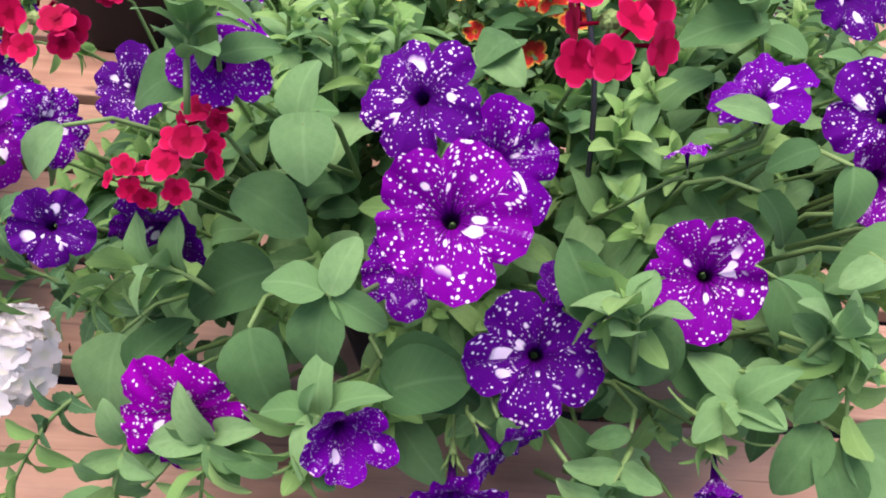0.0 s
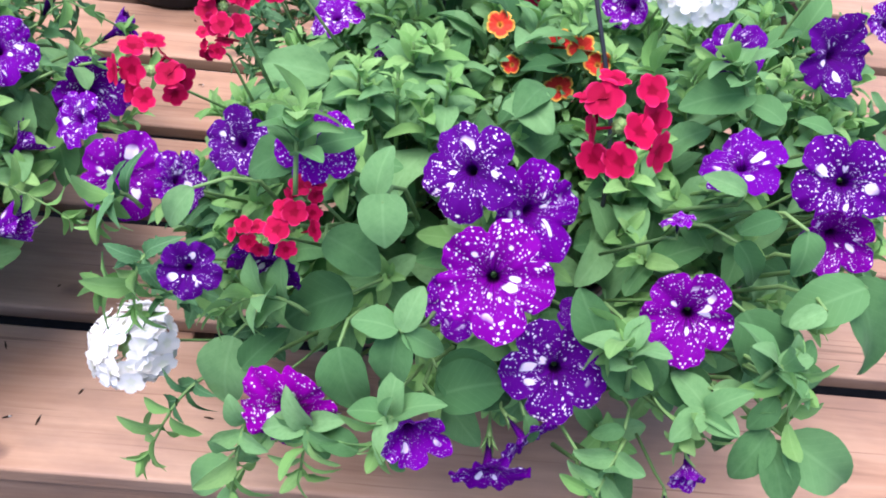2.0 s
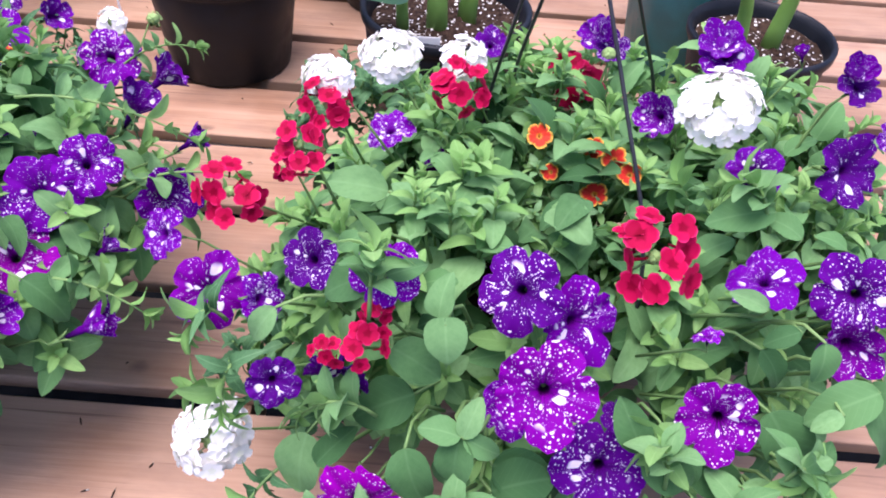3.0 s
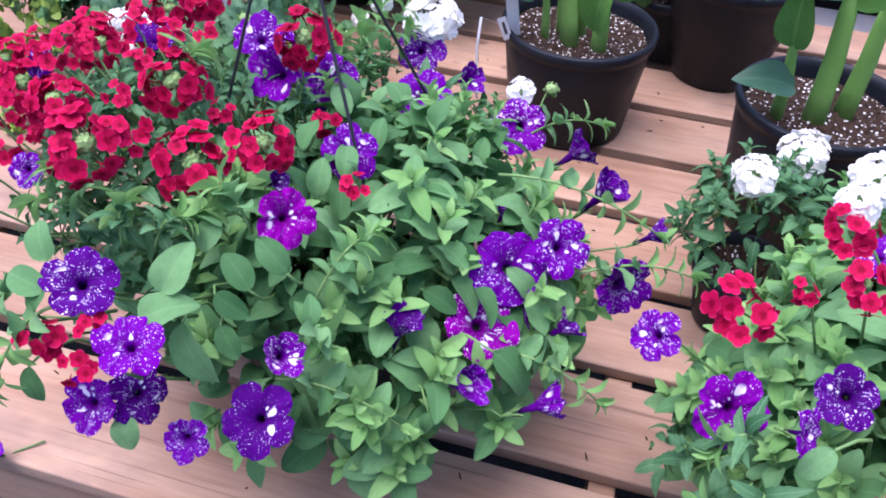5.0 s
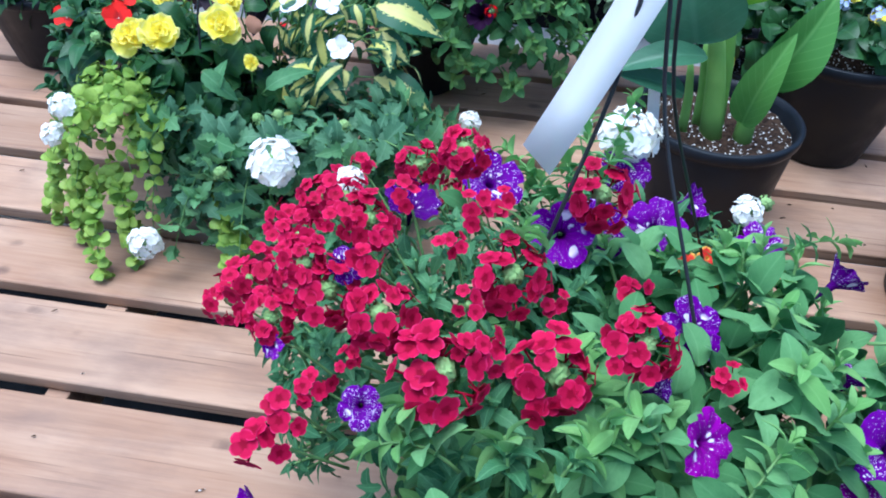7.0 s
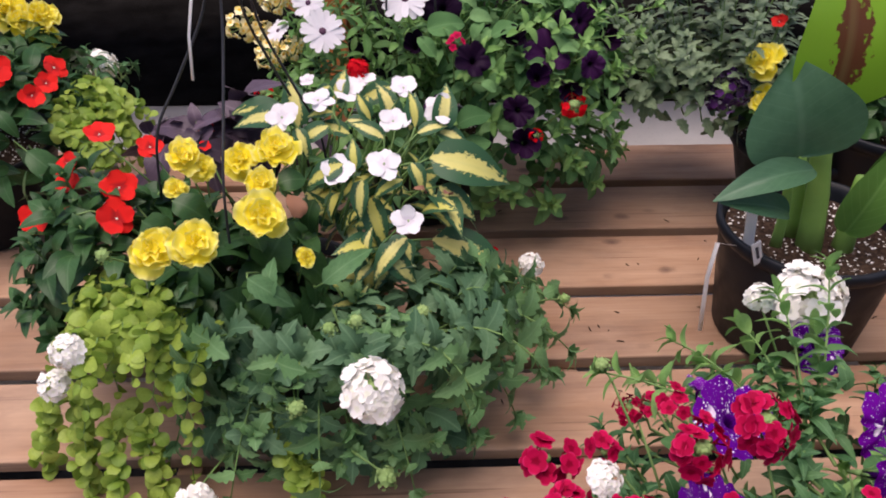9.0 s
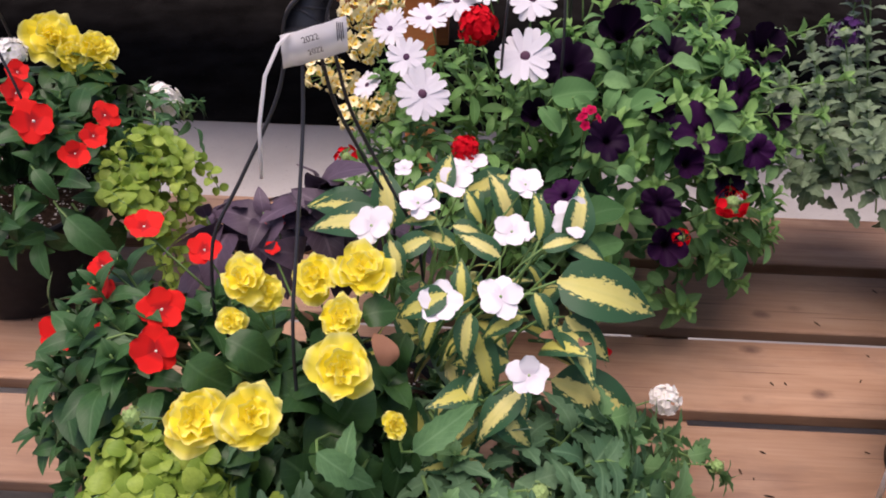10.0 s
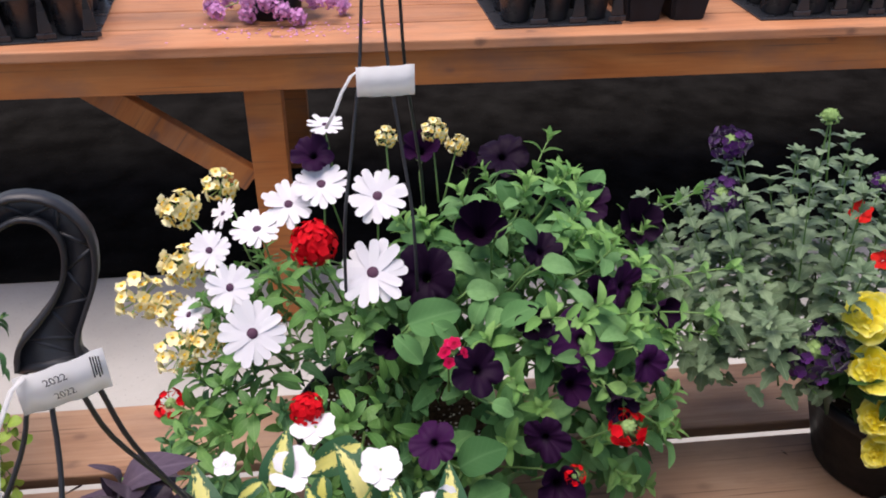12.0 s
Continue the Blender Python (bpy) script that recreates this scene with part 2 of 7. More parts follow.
def speckled(name, *tints):
    """Velvety petals with white specks and a few large white blots; tints: from bloom to bloom."""
    m = Mat(name, 0.7, 0.06)
    uv = m.n("SeparateXYZ")
    m.put(uv.inputs[0], m.n("TexCoord").outputs["UV"])
    u, v = uv.outputs[0], uv.outputs[1]
    seed = m.n("ObjectInfo").outputs["Random"]
    shift = m.n("CombineXYZ")
    for i, k in enumerate((91.0, 57.0, 23.0)):
        m.put(shift.inputs[i], m.math("MULTIPLY", seed, k))
    tint = m.math("FRACT", m.math("MULTIPLY", seed, 7.31))
    col = m.ramp(tint, *tints)
    lines = m.noise(m.coords("UV", (1.2, 70.0, 1.0)), 1.0, 2.0)
    col = m.mix(m.math("MULTIPLY", lines, 0.4), col, (0.045, 0.002, 0.15))
    veins = m.noise(m.coords("UV", (0.6, 110.0, 1.0), shift.outputs[0]), 1.0, 1.0)
    veins = m.math("MULTIPLY", m.ramp(veins, (0.46, 0.0), (0.56, 0.9)), m.ramp(u, (0.18, 1.0), (0.58, 0.0)))
    col = m.mix(veins, col, (0.02, 0.001, 0.05))
    col = m.mix(m.ramp(u, (0.05, 0.85), (0.14, 0.0)), col, (0.012, 0.002, 0.03))
    place = m.coords("Object", (1, 1, 0.15), shift.outputs[0])
    polar = m.coords("UV", (15.0, 70.0, 1.0), shift.outputs[0])
    warp = m.noise(place, 6.0, 2.0)
    d1, c1 = m.voronoi(polar, 1.0)
    sep = m.n("SeparateColor")
    m.put(sep.inputs[0], c1)
    dens = m.ramp(m.noise(place, 2.6, 2.0), (0.34, 0.15), (0.70, 0.56))
    dens = m.math("MULTIPLY", dens, m.math("MULTIPLY_ADD", m.math("FRACT", m.math("MULTIPLY", seed, 3.77)), 0.7, 0.65))
    size = m.math("MULTIPLY", m.math("POWER", sep.outputs[0], 2.2), dens)
    small = m.math("MULTIPLY", m.math("SUBTRACT", size, d1), 8.0, clamp=True)
    d2, c2 = m.voronoi(m.coords("UV", (3.2, 11.0, 1.0), shift.outputs[0]), 1.0)
    sep2 = m.n("SeparateColor")
    m.put(sep2.inputs[0], c2)
    keep = m.math("MULTIPLY", m.math("POWER", sep2.outputs[1], 4.0), 0.60)
    big = m.math("SUBTRACT", keep, m.math("ADD", d2, m.math("MULTIPLY", m.math("SUBTRACT", warp, 0.5), 0.35)))
    big = m.math("MULTIPLY", big, 14.0, clamp=True)
    big = m.math("MULTIPLY", big, m.ramp(u, (0.26, 0.0), (0.31, 1.0), (0.58, 1.0), (0.72, 0.0)))
    white = m.math("MAXIMUM", m.math("MULTIPLY", small, m.ramp(u, (0.24, 0.0), (0.36, 1.0))), big)
    col = m.mix(white, col, (0.80, 0.70, 0.84))
    m.colour(col)
    m.b.inputs["Sheen Weight"].default_value = 0.0
    m.bump(lines, 0.3, 0.0008)
    m.thin(0.15, col)
    return m.m


PETAL = {
    "petunia": speckled("speckled_purple_petal", (0.0, (0.070, 0.002, 0.145)), (0.5, (0.135, 0.001, 0.26)), (1.0, (0.200, 0.001, 0.33))),
    "magenta": speckled("speckled_magenta_petal", (0.0, (0.17, 0.001, 0.25)), (1.0, (0.29, 0.001, 0.30))),
    "dark": petal_mat("black_purple_petal", (0.008, 0.002, 0.011), (0.048, 0.008, 0.058), None, (0.003, 0.001, 0.005), 0.06, 0.6, 0.0),
    "red": petal_mat("crimson_petal", (0.34, 0.002, 0.036), (0.60, 0.006, 0.074), (0.70, 0.03, 0.15), (0.24, 0.0, 0.020), 0.18, 0.65, 0.0),
    "scarlet": petal_mat("scarlet_petal", (0.76, 0.012, 0.008), (0.90, 0.022, 0.012), None, (0.45, 0.01, 0.01), 0.2),
    "bright_red": petal_mat("bright_red_petal", (0.60, 0.006, 0.012), (0.80, 0.012, 0.022), None, None, 0.2, 0.6, 0.0),
    "white": petal_mat("white_petal", (0.95, 0.935, 0.88), (0.97, 0.96, 0.92), None, (0.86, 0.88, 0.74), 0.22, 0.6, 0.0, 0.02),
    "daisy": petal_mat("white_ray_petal", (0.76, 0.74, 0.78), (0.85, 0.84, 0.86), None, None, 0.25, 0.55, 0.1, 0.1),
    "yellow": petal_mat("yellow_petal", (0.95, 0.82, 0.04), (0.97, 0.90, 0.16), (0.97, 0.94, 0.40), None, 0.38, 0.6, 0.0, 0.10),
    "cream": petal_mat("cream_petal", (0.95, 0.86, 0.46), (0.97, 0.93, 0.70), None, None, 0.25),
    "lip": petal_mat("yellow_lip_petal", (0.94, 0.74, 0.22), (0.96, 0.82, 0.36), None, None, 0.25),
    "impatiens": petal_mat("white_impatiens_petal", (0.78, 0.77, 0.78), (0.86, 0.85, 0.86), None, (0.70, 0.66, 0.70), 0.12, 0.55, 0.0, 0.12),
    "amber": petal_mat("amber_lip_petal", (0.94, 0.56, 0.02), (0.96, 0.70, 0.05), None, None, 0.25),
    "orange": petal_mat("orange_petal", (0.60, 0.018, 0.015), (0.76, 0.060, 0.022), (0.95, 0.72, 0.10), (0.80, 0.42, 0.03), 0.2),
    "violet": petal_mat("dark_violet_petal", (0.028, 0.004, 0.050), (0.075, 0.010, 0.125), None, None, 0.1),
    "pink": petal_mat("mauve_pink_petal", (0.62, 0.25, 0.55), (0.78, 0.42, 0.72), None, None, 0.2),
    "blue": petal_mat("pale_blue_petal", (0.42, 0.50, 0.80), (0.60, 0.66, 0.88), None, None, 0.2),
}
GREEN_BUD = plain("green_bud", (0.20, 0.36, 0.10), (0.36, 0.52, 0.20), 0.6, 0.15)
STEM = plain("green_stem", (0.10, 0.22, 0.06), (0.22, 0.36, 0.12), 0.55, 0.1)
SHEATH = plain("canna_sheath", (0.17, 0.37, 0.06), (0.32, 0.54, 0.14), 0.45, 0.15, 25.0)
BROWN_DISC = plain("purple_brown_disc", (0.03, 0.01, 0.05), (0.14, 0.06, 0.08), 0.7, 0.0, 900.0)
CONCRETE, SOIL = concrete(), soil()
# Two tones of one weave: near black under the table, dark grey under the bench.
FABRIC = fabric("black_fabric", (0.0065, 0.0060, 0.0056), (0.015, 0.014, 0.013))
FABRIC_GREY = fabric("grey_fabric", (0.020, 0.022, 0.027), (0.045, 0.049, 0.057))
BLACK = plastic("black_plastic", (0.0085, 0.0105, 0.0145), 0.42, 0.2)
HOOK = plastic("hook_plastic", (0.016, 0.017, 0.021), 0.38, 0.5)
TRAY = plastic("dark_tray_plastic", (0.020, 0.022, 0.027), 0.28, 0.5)
TEAL = plastic("teal_plastic", (0.012, 0.15, 0.17), 0.35, 0.4)
PAPER = plain("white_label_plastic", (0.88, 0.88, 0.88), (0.93, 0.93, 0.92), 0.35, 0.5)
INK = plain("printed_ink", (0.03, 0.03, 0.04), (0.07, 0.07, 0.08), 0.6)


# ---- mesh tools ----
def mesh_of(name, verts, faces, mats, uvs=None, slots=None, smooth=True):
    """A mesh from vertices and faces; uvs: one pair a vertex; slots: one material index a face."""
    me = bpy.data.meshes.new(name)
    me.from_pydata([tuple(v) for v in verts], [], [tuple(int(i) for i in f) for f in faces])
    for mat in mats:
        me.materials.append(mat)
    if uvs is not None:
        layer = me.uv_layers.new(name="UVMap")
        idx = np.empty(len(me.loops), dtype=np.int32)
        me.loops.foreach_get("vertex_index", idx)
        layer.data.foreach_set("uv", np.asarray(uvs, dtype=np.float32)[idx].ravel())
    if slots is not None:
        me.polygons.foreach_set("material_index", np.asarray(slots, dtype=np.int32))
    me.polygons.foreach_set("use_smooth", np.full(len(me.polygons), smooth))
    me.update()
    return me


def piece(name, me, parent=None, m=None, label=""):
    """Links a mesh as one object under a thing or part."""
    ob = new(name, me)
    if parent is not None:
        ob.parent = parent
    if m is not None:
        ob.matrix_basis = m
    if label:
        ob["label"] = label
    return ob


def part(name, bm, material, parent=None, label="", m=None, smooth=False):
    me = bpy.data.meshes.new(name)
    bm.to_mesh(me)
    bm.free()
    me.materials.append(material)
    if smooth:
        me.polygons.foreach_set("use_smooth", np.full(len(me.polygons), True))
    return piece(name, me, parent, m, label)


def thing(name, at, label, category, group=""):
    ob = new(name)
    ob.empty_display_size = 0.05
    ob.location = at
    return tagged(ob, label, category, group)


def box(x0, x1, y0, y1, z0, z1, bevel=0.003, segments=2):
    bm = bmesh.new()
    bmesh.ops.create_cube(bm, size=1.0)
    for v in bm.verts:
        v.co = Vector(((x0 + x1) / 2 + v.co.x * (x1 - x0), (y0 + y1) / 2 + v.co.y * (y1 - y0), (z0 + z1) / 2 + v.co.z * (z1 - z0)))
    if bevel:
        bmesh.ops.bevel(bm, geom=bm.edges[:], offset=bevel, segments=segments, affect="EDGES", profile=0.5)
    return bm


def lathe(profile, n=40):
    """Vertices and faces of a profile of (radius, height) turned round z."""
    a = np.linspace(0, 2 * np.pi, n, endpoint=False)
    verts = np.concatenate([np.stack([r * np.cos(a), r * np.sin(a), np.full(n, z)], 1) for r, z in profile])
    faces = []
    for i in range(len(profile) - 1):
        for j in range(n):
            k = (j + 1) % n
            faces.append((i * n + j, i * n + k, (i + 1) * n + k, (i + 1) * n + j))
    return verts, faces


def tube(points, radii, n=6, flat=1.0):
    """A tapered tube along points."""
    pts = np.asarray(points, float)
    radii = np.broadcast_to(np.asarray(radii, float), (len(pts),))
    tan = np.gradient(pts, axis=0)
    tan /= np.linalg.norm(tan, axis=1)[:, None] + 1e-9
    ref = np.array([0.31, 0.87, 0.38])
    verts, faces = [], []
    a = np.linspace(0, 2 * np.pi, n, endpoint=False)
    for p, t, r in zip(pts, tan, radii):
        s = np.cross(t, ref)
        s /= np.linalg.norm(s) + 1e-9
        b = np.cross(t, s)
        verts.append(p + r * (np.cos(a)[:, None] * s + flat * np.sin(a)[:, None] * b))
    for i in range(len(pts) - 1):
        for j in range(n):
            k = (j + 1) % n
            faces.append((i * n + j, i * n + k, (i + 1) * n + k, (i + 1) * n + j))
    faces.append(tuple(range(n))[::-1])
    faces.append(tuple(range((len(pts) - 1) * n, len(pts) * n)))
    return np.concatenate(verts), faces


def merged(lumps):
    """Joins (verts, faces) lumps."""
    verts, faces, base = [], [], 0
    for v, f in lumps:
        verts.append(np.asarray(v, float))
        faces.extend([tuple(i + base for i in face) for face in f])
        base += len(v)
    return np.concatenate(verts), faces


def bend(p0, p1, sag=0.0, n=8, side=(0, 0, 1)):
    """Points of a bowed line from p0 to p1."""
    t = np.linspace(0, 1, n)[:, None]
    return np.asarray(p0) * (1 - t) + np.asarray(p1) * t + np.asarray(side) * sag * 4 * t * (1 - t)


def frame_to(way, up=(0, 0, 1), spin=0.0):
    """A turn whose z points along way; spin: degrees about it."""
    z = Vector(way).normalized()
    x = Vector(up).cross(z)
    if x.length < 1e-4:
        x = Vector((1, 0, 0)).cross(z)
    x.normalize()
    y = z.cross(x)
    m = Matrix((x, y, z)).transposed().to_4x4()
    return m @ Matrix.Rotation(radians(spin), 4, "Z")


# ---- leaves ----
def leaf_shape(length, width, peak=0.45, tip=1.0, fold=0.25, droop=0.25, nu=7, half=2, teeth=0.0, wave=0.0, heart=0.0, seed=0, tooth_n=6):
    """A leaf along +y with its face up. peak: where it is widest; tip: how pointed; teeth: depth of a toothed edge."""
    rng = random.Random(seed)
    us = np.linspace(0, 1, nu) if teeth else 0.5 - 0.5 * np.cos(np.linspace(0, math.pi, nu))
    verts, uvs, faces = [], [], []
    e = math.log(0.5) / math.log(peak)
    ph = rng.uniform(0, 6.28)
    for i, u in enumerate(us):
        s = 2 * min(1.0, max(0.0, u)) ** e - 1
        w = width / 2 * max(0.015, (1 - s * s) ** (0.60 if s < 0 else tip))
        if teeth:
            w *= 1 - teeth * abs(((-u * tooth_n) % 1.0) - 0.15)
        for j in range(-half, half + 1):
            s = j / half
            y = u * length - heart * length * abs(s) * max(0.0, 0.5 - u) * 0.9
            z = abs(s) * w * fold - droop * length * u * u + 0.10 * length * math.sin(u * math.pi)
            z += wave * width * math.sin(u * 9.0 + ph + (1.5 if s > 0 else 0)) * s * s
            verts.append((s * w, y, z))
            uvs.append((u, 0.5 + s * 0.5 * w / (width / 2 + 1e-6)))
    row = 2 * half + 1
    for i in range(nu - 1):
        for j in range(row - 1):
            a = i * row + j
            faces.append((a, a + 1, a + row + 1, a + row))
    return np.array(verts), faces, np.array(uvs)


LEAF_SHAPES = {
    "petunia": [leaf_shape(1, 0.62, 0.46, 0.64, 0.28, 0.30, 10, seed=1, wave=0.05), leaf_shape(1, 0.56, 0.48, 0.68, 0.42, 0.42, 10, seed=2, wave=0.07), leaf_shape(1, 0.70, 0.44, 0.62, 0.22, 0.22, 10, seed=3, wave=0.08), leaf_shape(1, 0.60, 0.45, 0.66, 0.36, 0.05, 10, seed=33, wave=0.08)],
    "wide": [leaf_shape(1, 0.76, 0.41, 0.66, 0.24, 0.22, 12, 3, seed=30, wave=0.06), leaf_shape(1, 0.68, 0.40, 0.70, 0.34, 0.32, 12, 3, seed=31, wave=0.07)],
    "heart": [leaf_shape(1, 1.10, 0.30, 0.80, 0.12, 0.12, 12, 3, heart=0.5, seed=4)],
    "shoot": [leaf_shape(1, 0.44, 0.50, 0.66, 0.32, 0.3, 8, 2, seed=5), leaf_shape(1, 0.38, 0.52, 0.70, 0.42, 0.12, 8, 2, seed=35, wave=0.06), leaf_shape(1, 0.50, 0.48, 0.64, 0.25, 0.45, 8, 2, seed=38, wave=0.05)],
    "verbena": [leaf_shape(1, 0.52, 0.42, 0.85, 0.22, 0.35, 13, 1, teeth=0.6, seed=6), leaf_shape(1, 0.44, 0.4, 0.9, 0.3, 0.5, 13, 1, teeth=0.65, seed=7)],
    "coarse": [leaf_shape(1, 0.78, 0.38, 0.85, 0.20, 0.35, 21, 2, teeth=0.62, seed=36, tooth_n=5), leaf_shape(1, 0.68, 0.36, 0.9, 0.30, 0.5, 21, 2, teeth=0.66, seed=37, tooth_n=5), leaf_shape(1, 0.86, 0.40, 0.8, 0.14, 0.15, 17, 2, teeth=0.66, seed=39, tooth_n=4)],
    "fern": [leaf_shape(1, 0.6, 0.42, 0.8, 0.2, 0.4, 15, 1, teeth=0.95, seed=8, tooth_n=7)],
    "grey": [leaf_shape(1, 0.72, 0.48, 0.6, 0.2, 0.35, 17, 2, teeth=0.62, seed=9, tooth_n=4), leaf_shape(1, 0.60, 0.48, 0.66, 0.3, 0.5, 17, 2, teeth=0.66, seed=10, tooth_n=4)],
    "begonia": [leaf_shape(1, 0.95, 0.42, 0.6, 0.15, 0.35, 9, 2, teeth=0.12, wave=0.05, seed=11), leaf_shape(1, 0.8, 0.45, 0.65, 0.2, 0.5, 9, 2, teeth=0.12, wave=0.08, seed=12)],
    "impatiens": [leaf_shape(1, 0.5, 0.45, 0.85, 0.2, 0.35, 11, 2, teeth=0.1, seed=13)],
    "variegated": [leaf_shape(1, 0.54, 0.38, 1.05, 0.18, 0.3, 14, 3, teeth=0.06, seed=14, tooth_n=12), leaf_shape(1, 0.50, 0.38, 1.1, 0.20, 0.18, 14, 3, teeth=0.06, seed=15, tooth_n=12)],
    "lime": [leaf_shape(1, 0.98, 0.5, 0.5, 0.12, 0.2, 7, 2, seed=16, wave=0.04)],
    "purple": [leaf_shape(1, 0.6, 0.38, 0.8, 0.2, 0.4, 9, 2, seed=17, wave=0.06)],
    "daisy": [leaf_shape(1, 0.36, 0.6, 0.8, 0.2, 0.2, 9, 1, teeth=0.15, seed=18), leaf_shape(1, 0.42, 0.62, 0.7, 0.15, 0.3, 9, 1, teeth=0.15, seed=19)],
    "canna": [leaf_shape(1, 0.42, 0.45, 0.75, 0.3, 0.12, 12, 3, seed=20, wave=0.02), leaf_shape(1, 0.36, 0.45, 0.8, 0.45, 0.3, 12, 3, seed=21, wave=0.03)],
}
LEAF_OF = {"heart": "petunia", "wide": "petunia", "fern": "verbena"}
LEAF_SHARED = {}


def leaf_mesh(kind, i, look_of=None):
    key = (kind, i, look_of)
    if key not in LEAF_SHARED:
        v, f, uv = LEAF_SHAPES[kind][i]
        LEAF_SHARED[key] = mesh_of(kind + "_leaf", v, f, [LEAF[look_of or LEAF_OF.get(kind, kind)]], uv)
    return LEAF_SHARED[key]


class Foliage:
    """Collects the leaves and stems of one thing: up to 300 leaves become parts, the rest is joined."""

    def __init__(self, owner, at, seed):
        self.owner, self.at, self.rng = owner, np.asarray(at, float), random.Random(seed)
        self.leaves, self.stems = [], []

    def leaf(self, kind, p, tip, normal, size, look_of=None, near=0.0):
        y = Vector(tip).normalized()
        z = Vector(normal) - y * Vector(normal).dot(y)
        if z.length < 1e-3:
            z = y.orthogonal()
        z.normalize()
        x = y.cross(z)
        m = Matrix((x, y, z)).transposed()
        i = self.rng.randrange(len(LEAF_SHAPES[kind]))
        self.leaves.append((near, kind, i, look_of, Vector(p) - Vector(self.at), m, size))

    def stem(self, pts, r0, r1, n=5):
        pts = np.asarray(pts, float) - self.at
        self.stems.append(tube(pts, np.linspace(r0, r1, len(pts)), n))

    def build(self, single=280):
        order = sorted(range(len(self.leaves)), key=lambda k: -self.leaves[k][0])
        groups = {}
        for rank, k in enumerate(order):
            near, kind, i, look_of, p, m, size = self.leaves[k]
            if rank < single:
                piece("leaf", leaf_mesh(kind, i, look_of), self.owner, Matrix.Translation(p) @ m.to_4x4() @ Matrix.Scale(size, 4))
            else:
                groups.setdefault(look_of or LEAF_OF.get(kind, kind), []).append((kind, i, p, m, size))
        for name, items in groups.items():
            vs, fs, us, base = [], [], [], 0
            for kind, i, p, m, size in items:
                v, f, uv = LEAF_SHAPES[kind][i]
                vs.append(v @ (np.array(m).T * size) + np.array(p))
                fs.append(np.array(f) + base)
                us.append(uv)
                base += len(v)
            ob = piece("foliage", mesh_of("foliage", np.concatenate(vs), np.concatenate(fs), [LEAF[name]], np.concatenate(us)), self.owner)
            ob["kind"] = "stuff"
        if self.stems:
            v, f = merged(self.stems)
            ob = piece("stem_tangle", mesh_of("stem_tangle", v, f, [STEM]), self.owner)
            ob["kind"] = "stuff"


def rnd_unit(rng):
    while True:
        v = Vector((rng.uniform(-1, 1), rng.uniform(-1, 1), rng.uniform(-1, 1)))
        if 0.05 < v.length < 1:
            return v.normalized()


def mound(fo, kind, centre, radii, shoots, loose, size, low=-0.35, root=None, tipkind=None, per=8, floor=0.02, shell=0.72, spread=1.0, droop=0.4):
    """A mound of foliage: shoots with whorls of leaves on its skin, loose leaves below it."""
    rng = fo.rng
    c, r = Vector(centre), Vector(radii)
    root = Vector(root) if root else Vector((c.x, c.y, 0.17))

    def skin(depth):
        while True:
            d = rnd_unit(rng)
            if d.z > low:
                break
        bump = 1 + 0.10 * noise.noise(d * 2.3 + c * 5) + 0.05 * noise.noise(d * 6 + c * 9)
        p = c + Vector((d.x * r.x, d.y * r.y, d.z * r.z)) * depth * bump
        out = Vector((d.x / r.x, d.y / r.y, d.z / r.z)).normalized()
        return p, out

    for _ in range(shoots):
        p, out = skin(rng.uniform(0.92, 1.08))
        if p.z < floor + 0.03:
            continue
        axis = (out * 0.75 + Vector((0, 0, 0.55)) + rnd_unit(rng) * 0.35).normalized()
        mid = (root + p) / 2 + Vector((0, 0, 0.05))
        back = p - axis * 0.045
        fo.stem([back + (mid - back) * min(1.0, 0.05 / max(0.05, (mid - back).length)), back, p - axis * 0.02, p], 0.0022, 0.0013)
        side = axis.orthogonal().normalized()
        az = rng.uniform(0, 360)
        for k in range(per):
            az += 137.5 + rng.uniform(-18, 18)
            tilt = radians(22 + k * 68 / per + rng.uniform(-9, 9))
            ring = Matrix.Rotation(radians(az), 3, axis) @ side
            tip = axis * math.cos(tilt) + ring * math.sin(tilt) * spread
            nrm = axis * math.sin(tilt) - ring * math.cos(tilt)
            if nrm.z < -0.2:
                nrm = nrm + Vector((0, 0, 0.4))
            s = size * (0.30 + 0.75 * (k + 1) / per) * rng.uniform(0.85, 1.15)
            young = tipkind if (tipkind and k < per * 0.55) else None
            base = p - axis * (0.10 * size + 0.95 * size * (k / per) ** 1.2)
            fo.leaf(kind if not young else ("shoot" if young == "shoot" else kind), base, tip, nrm, s, young, base.z * 0.6 - base.y * 0.5 + 1)
    for _ in range(loose):
        p, out = skin(rng.uniform(shell - 0.10, 0.90))
        if p.z < floor:
            continue
        nrm = (out * 0.7 + Vector((0, 0, 0.6)) + rnd_unit(rng) * 0.45).normalized()
        tip = out * 0.7 + Vector((0, 0, -droop)) + rnd_unit(rng) * 0.9
        grown = rng.uniform(0.6, 1.15)
        # Low leaves take the dark colour more often, standing in for shade there.
        old_shaded = kind == "petunia" and rng.random() < (0.35 if p.z > 0.38 else 0.7)
        fo.leaf(kind, p, tip, nrm, size * grown, "mature_shaded" if old_shaded else None, p.z * 0.6 - p.y * 0.5 + 0.5)


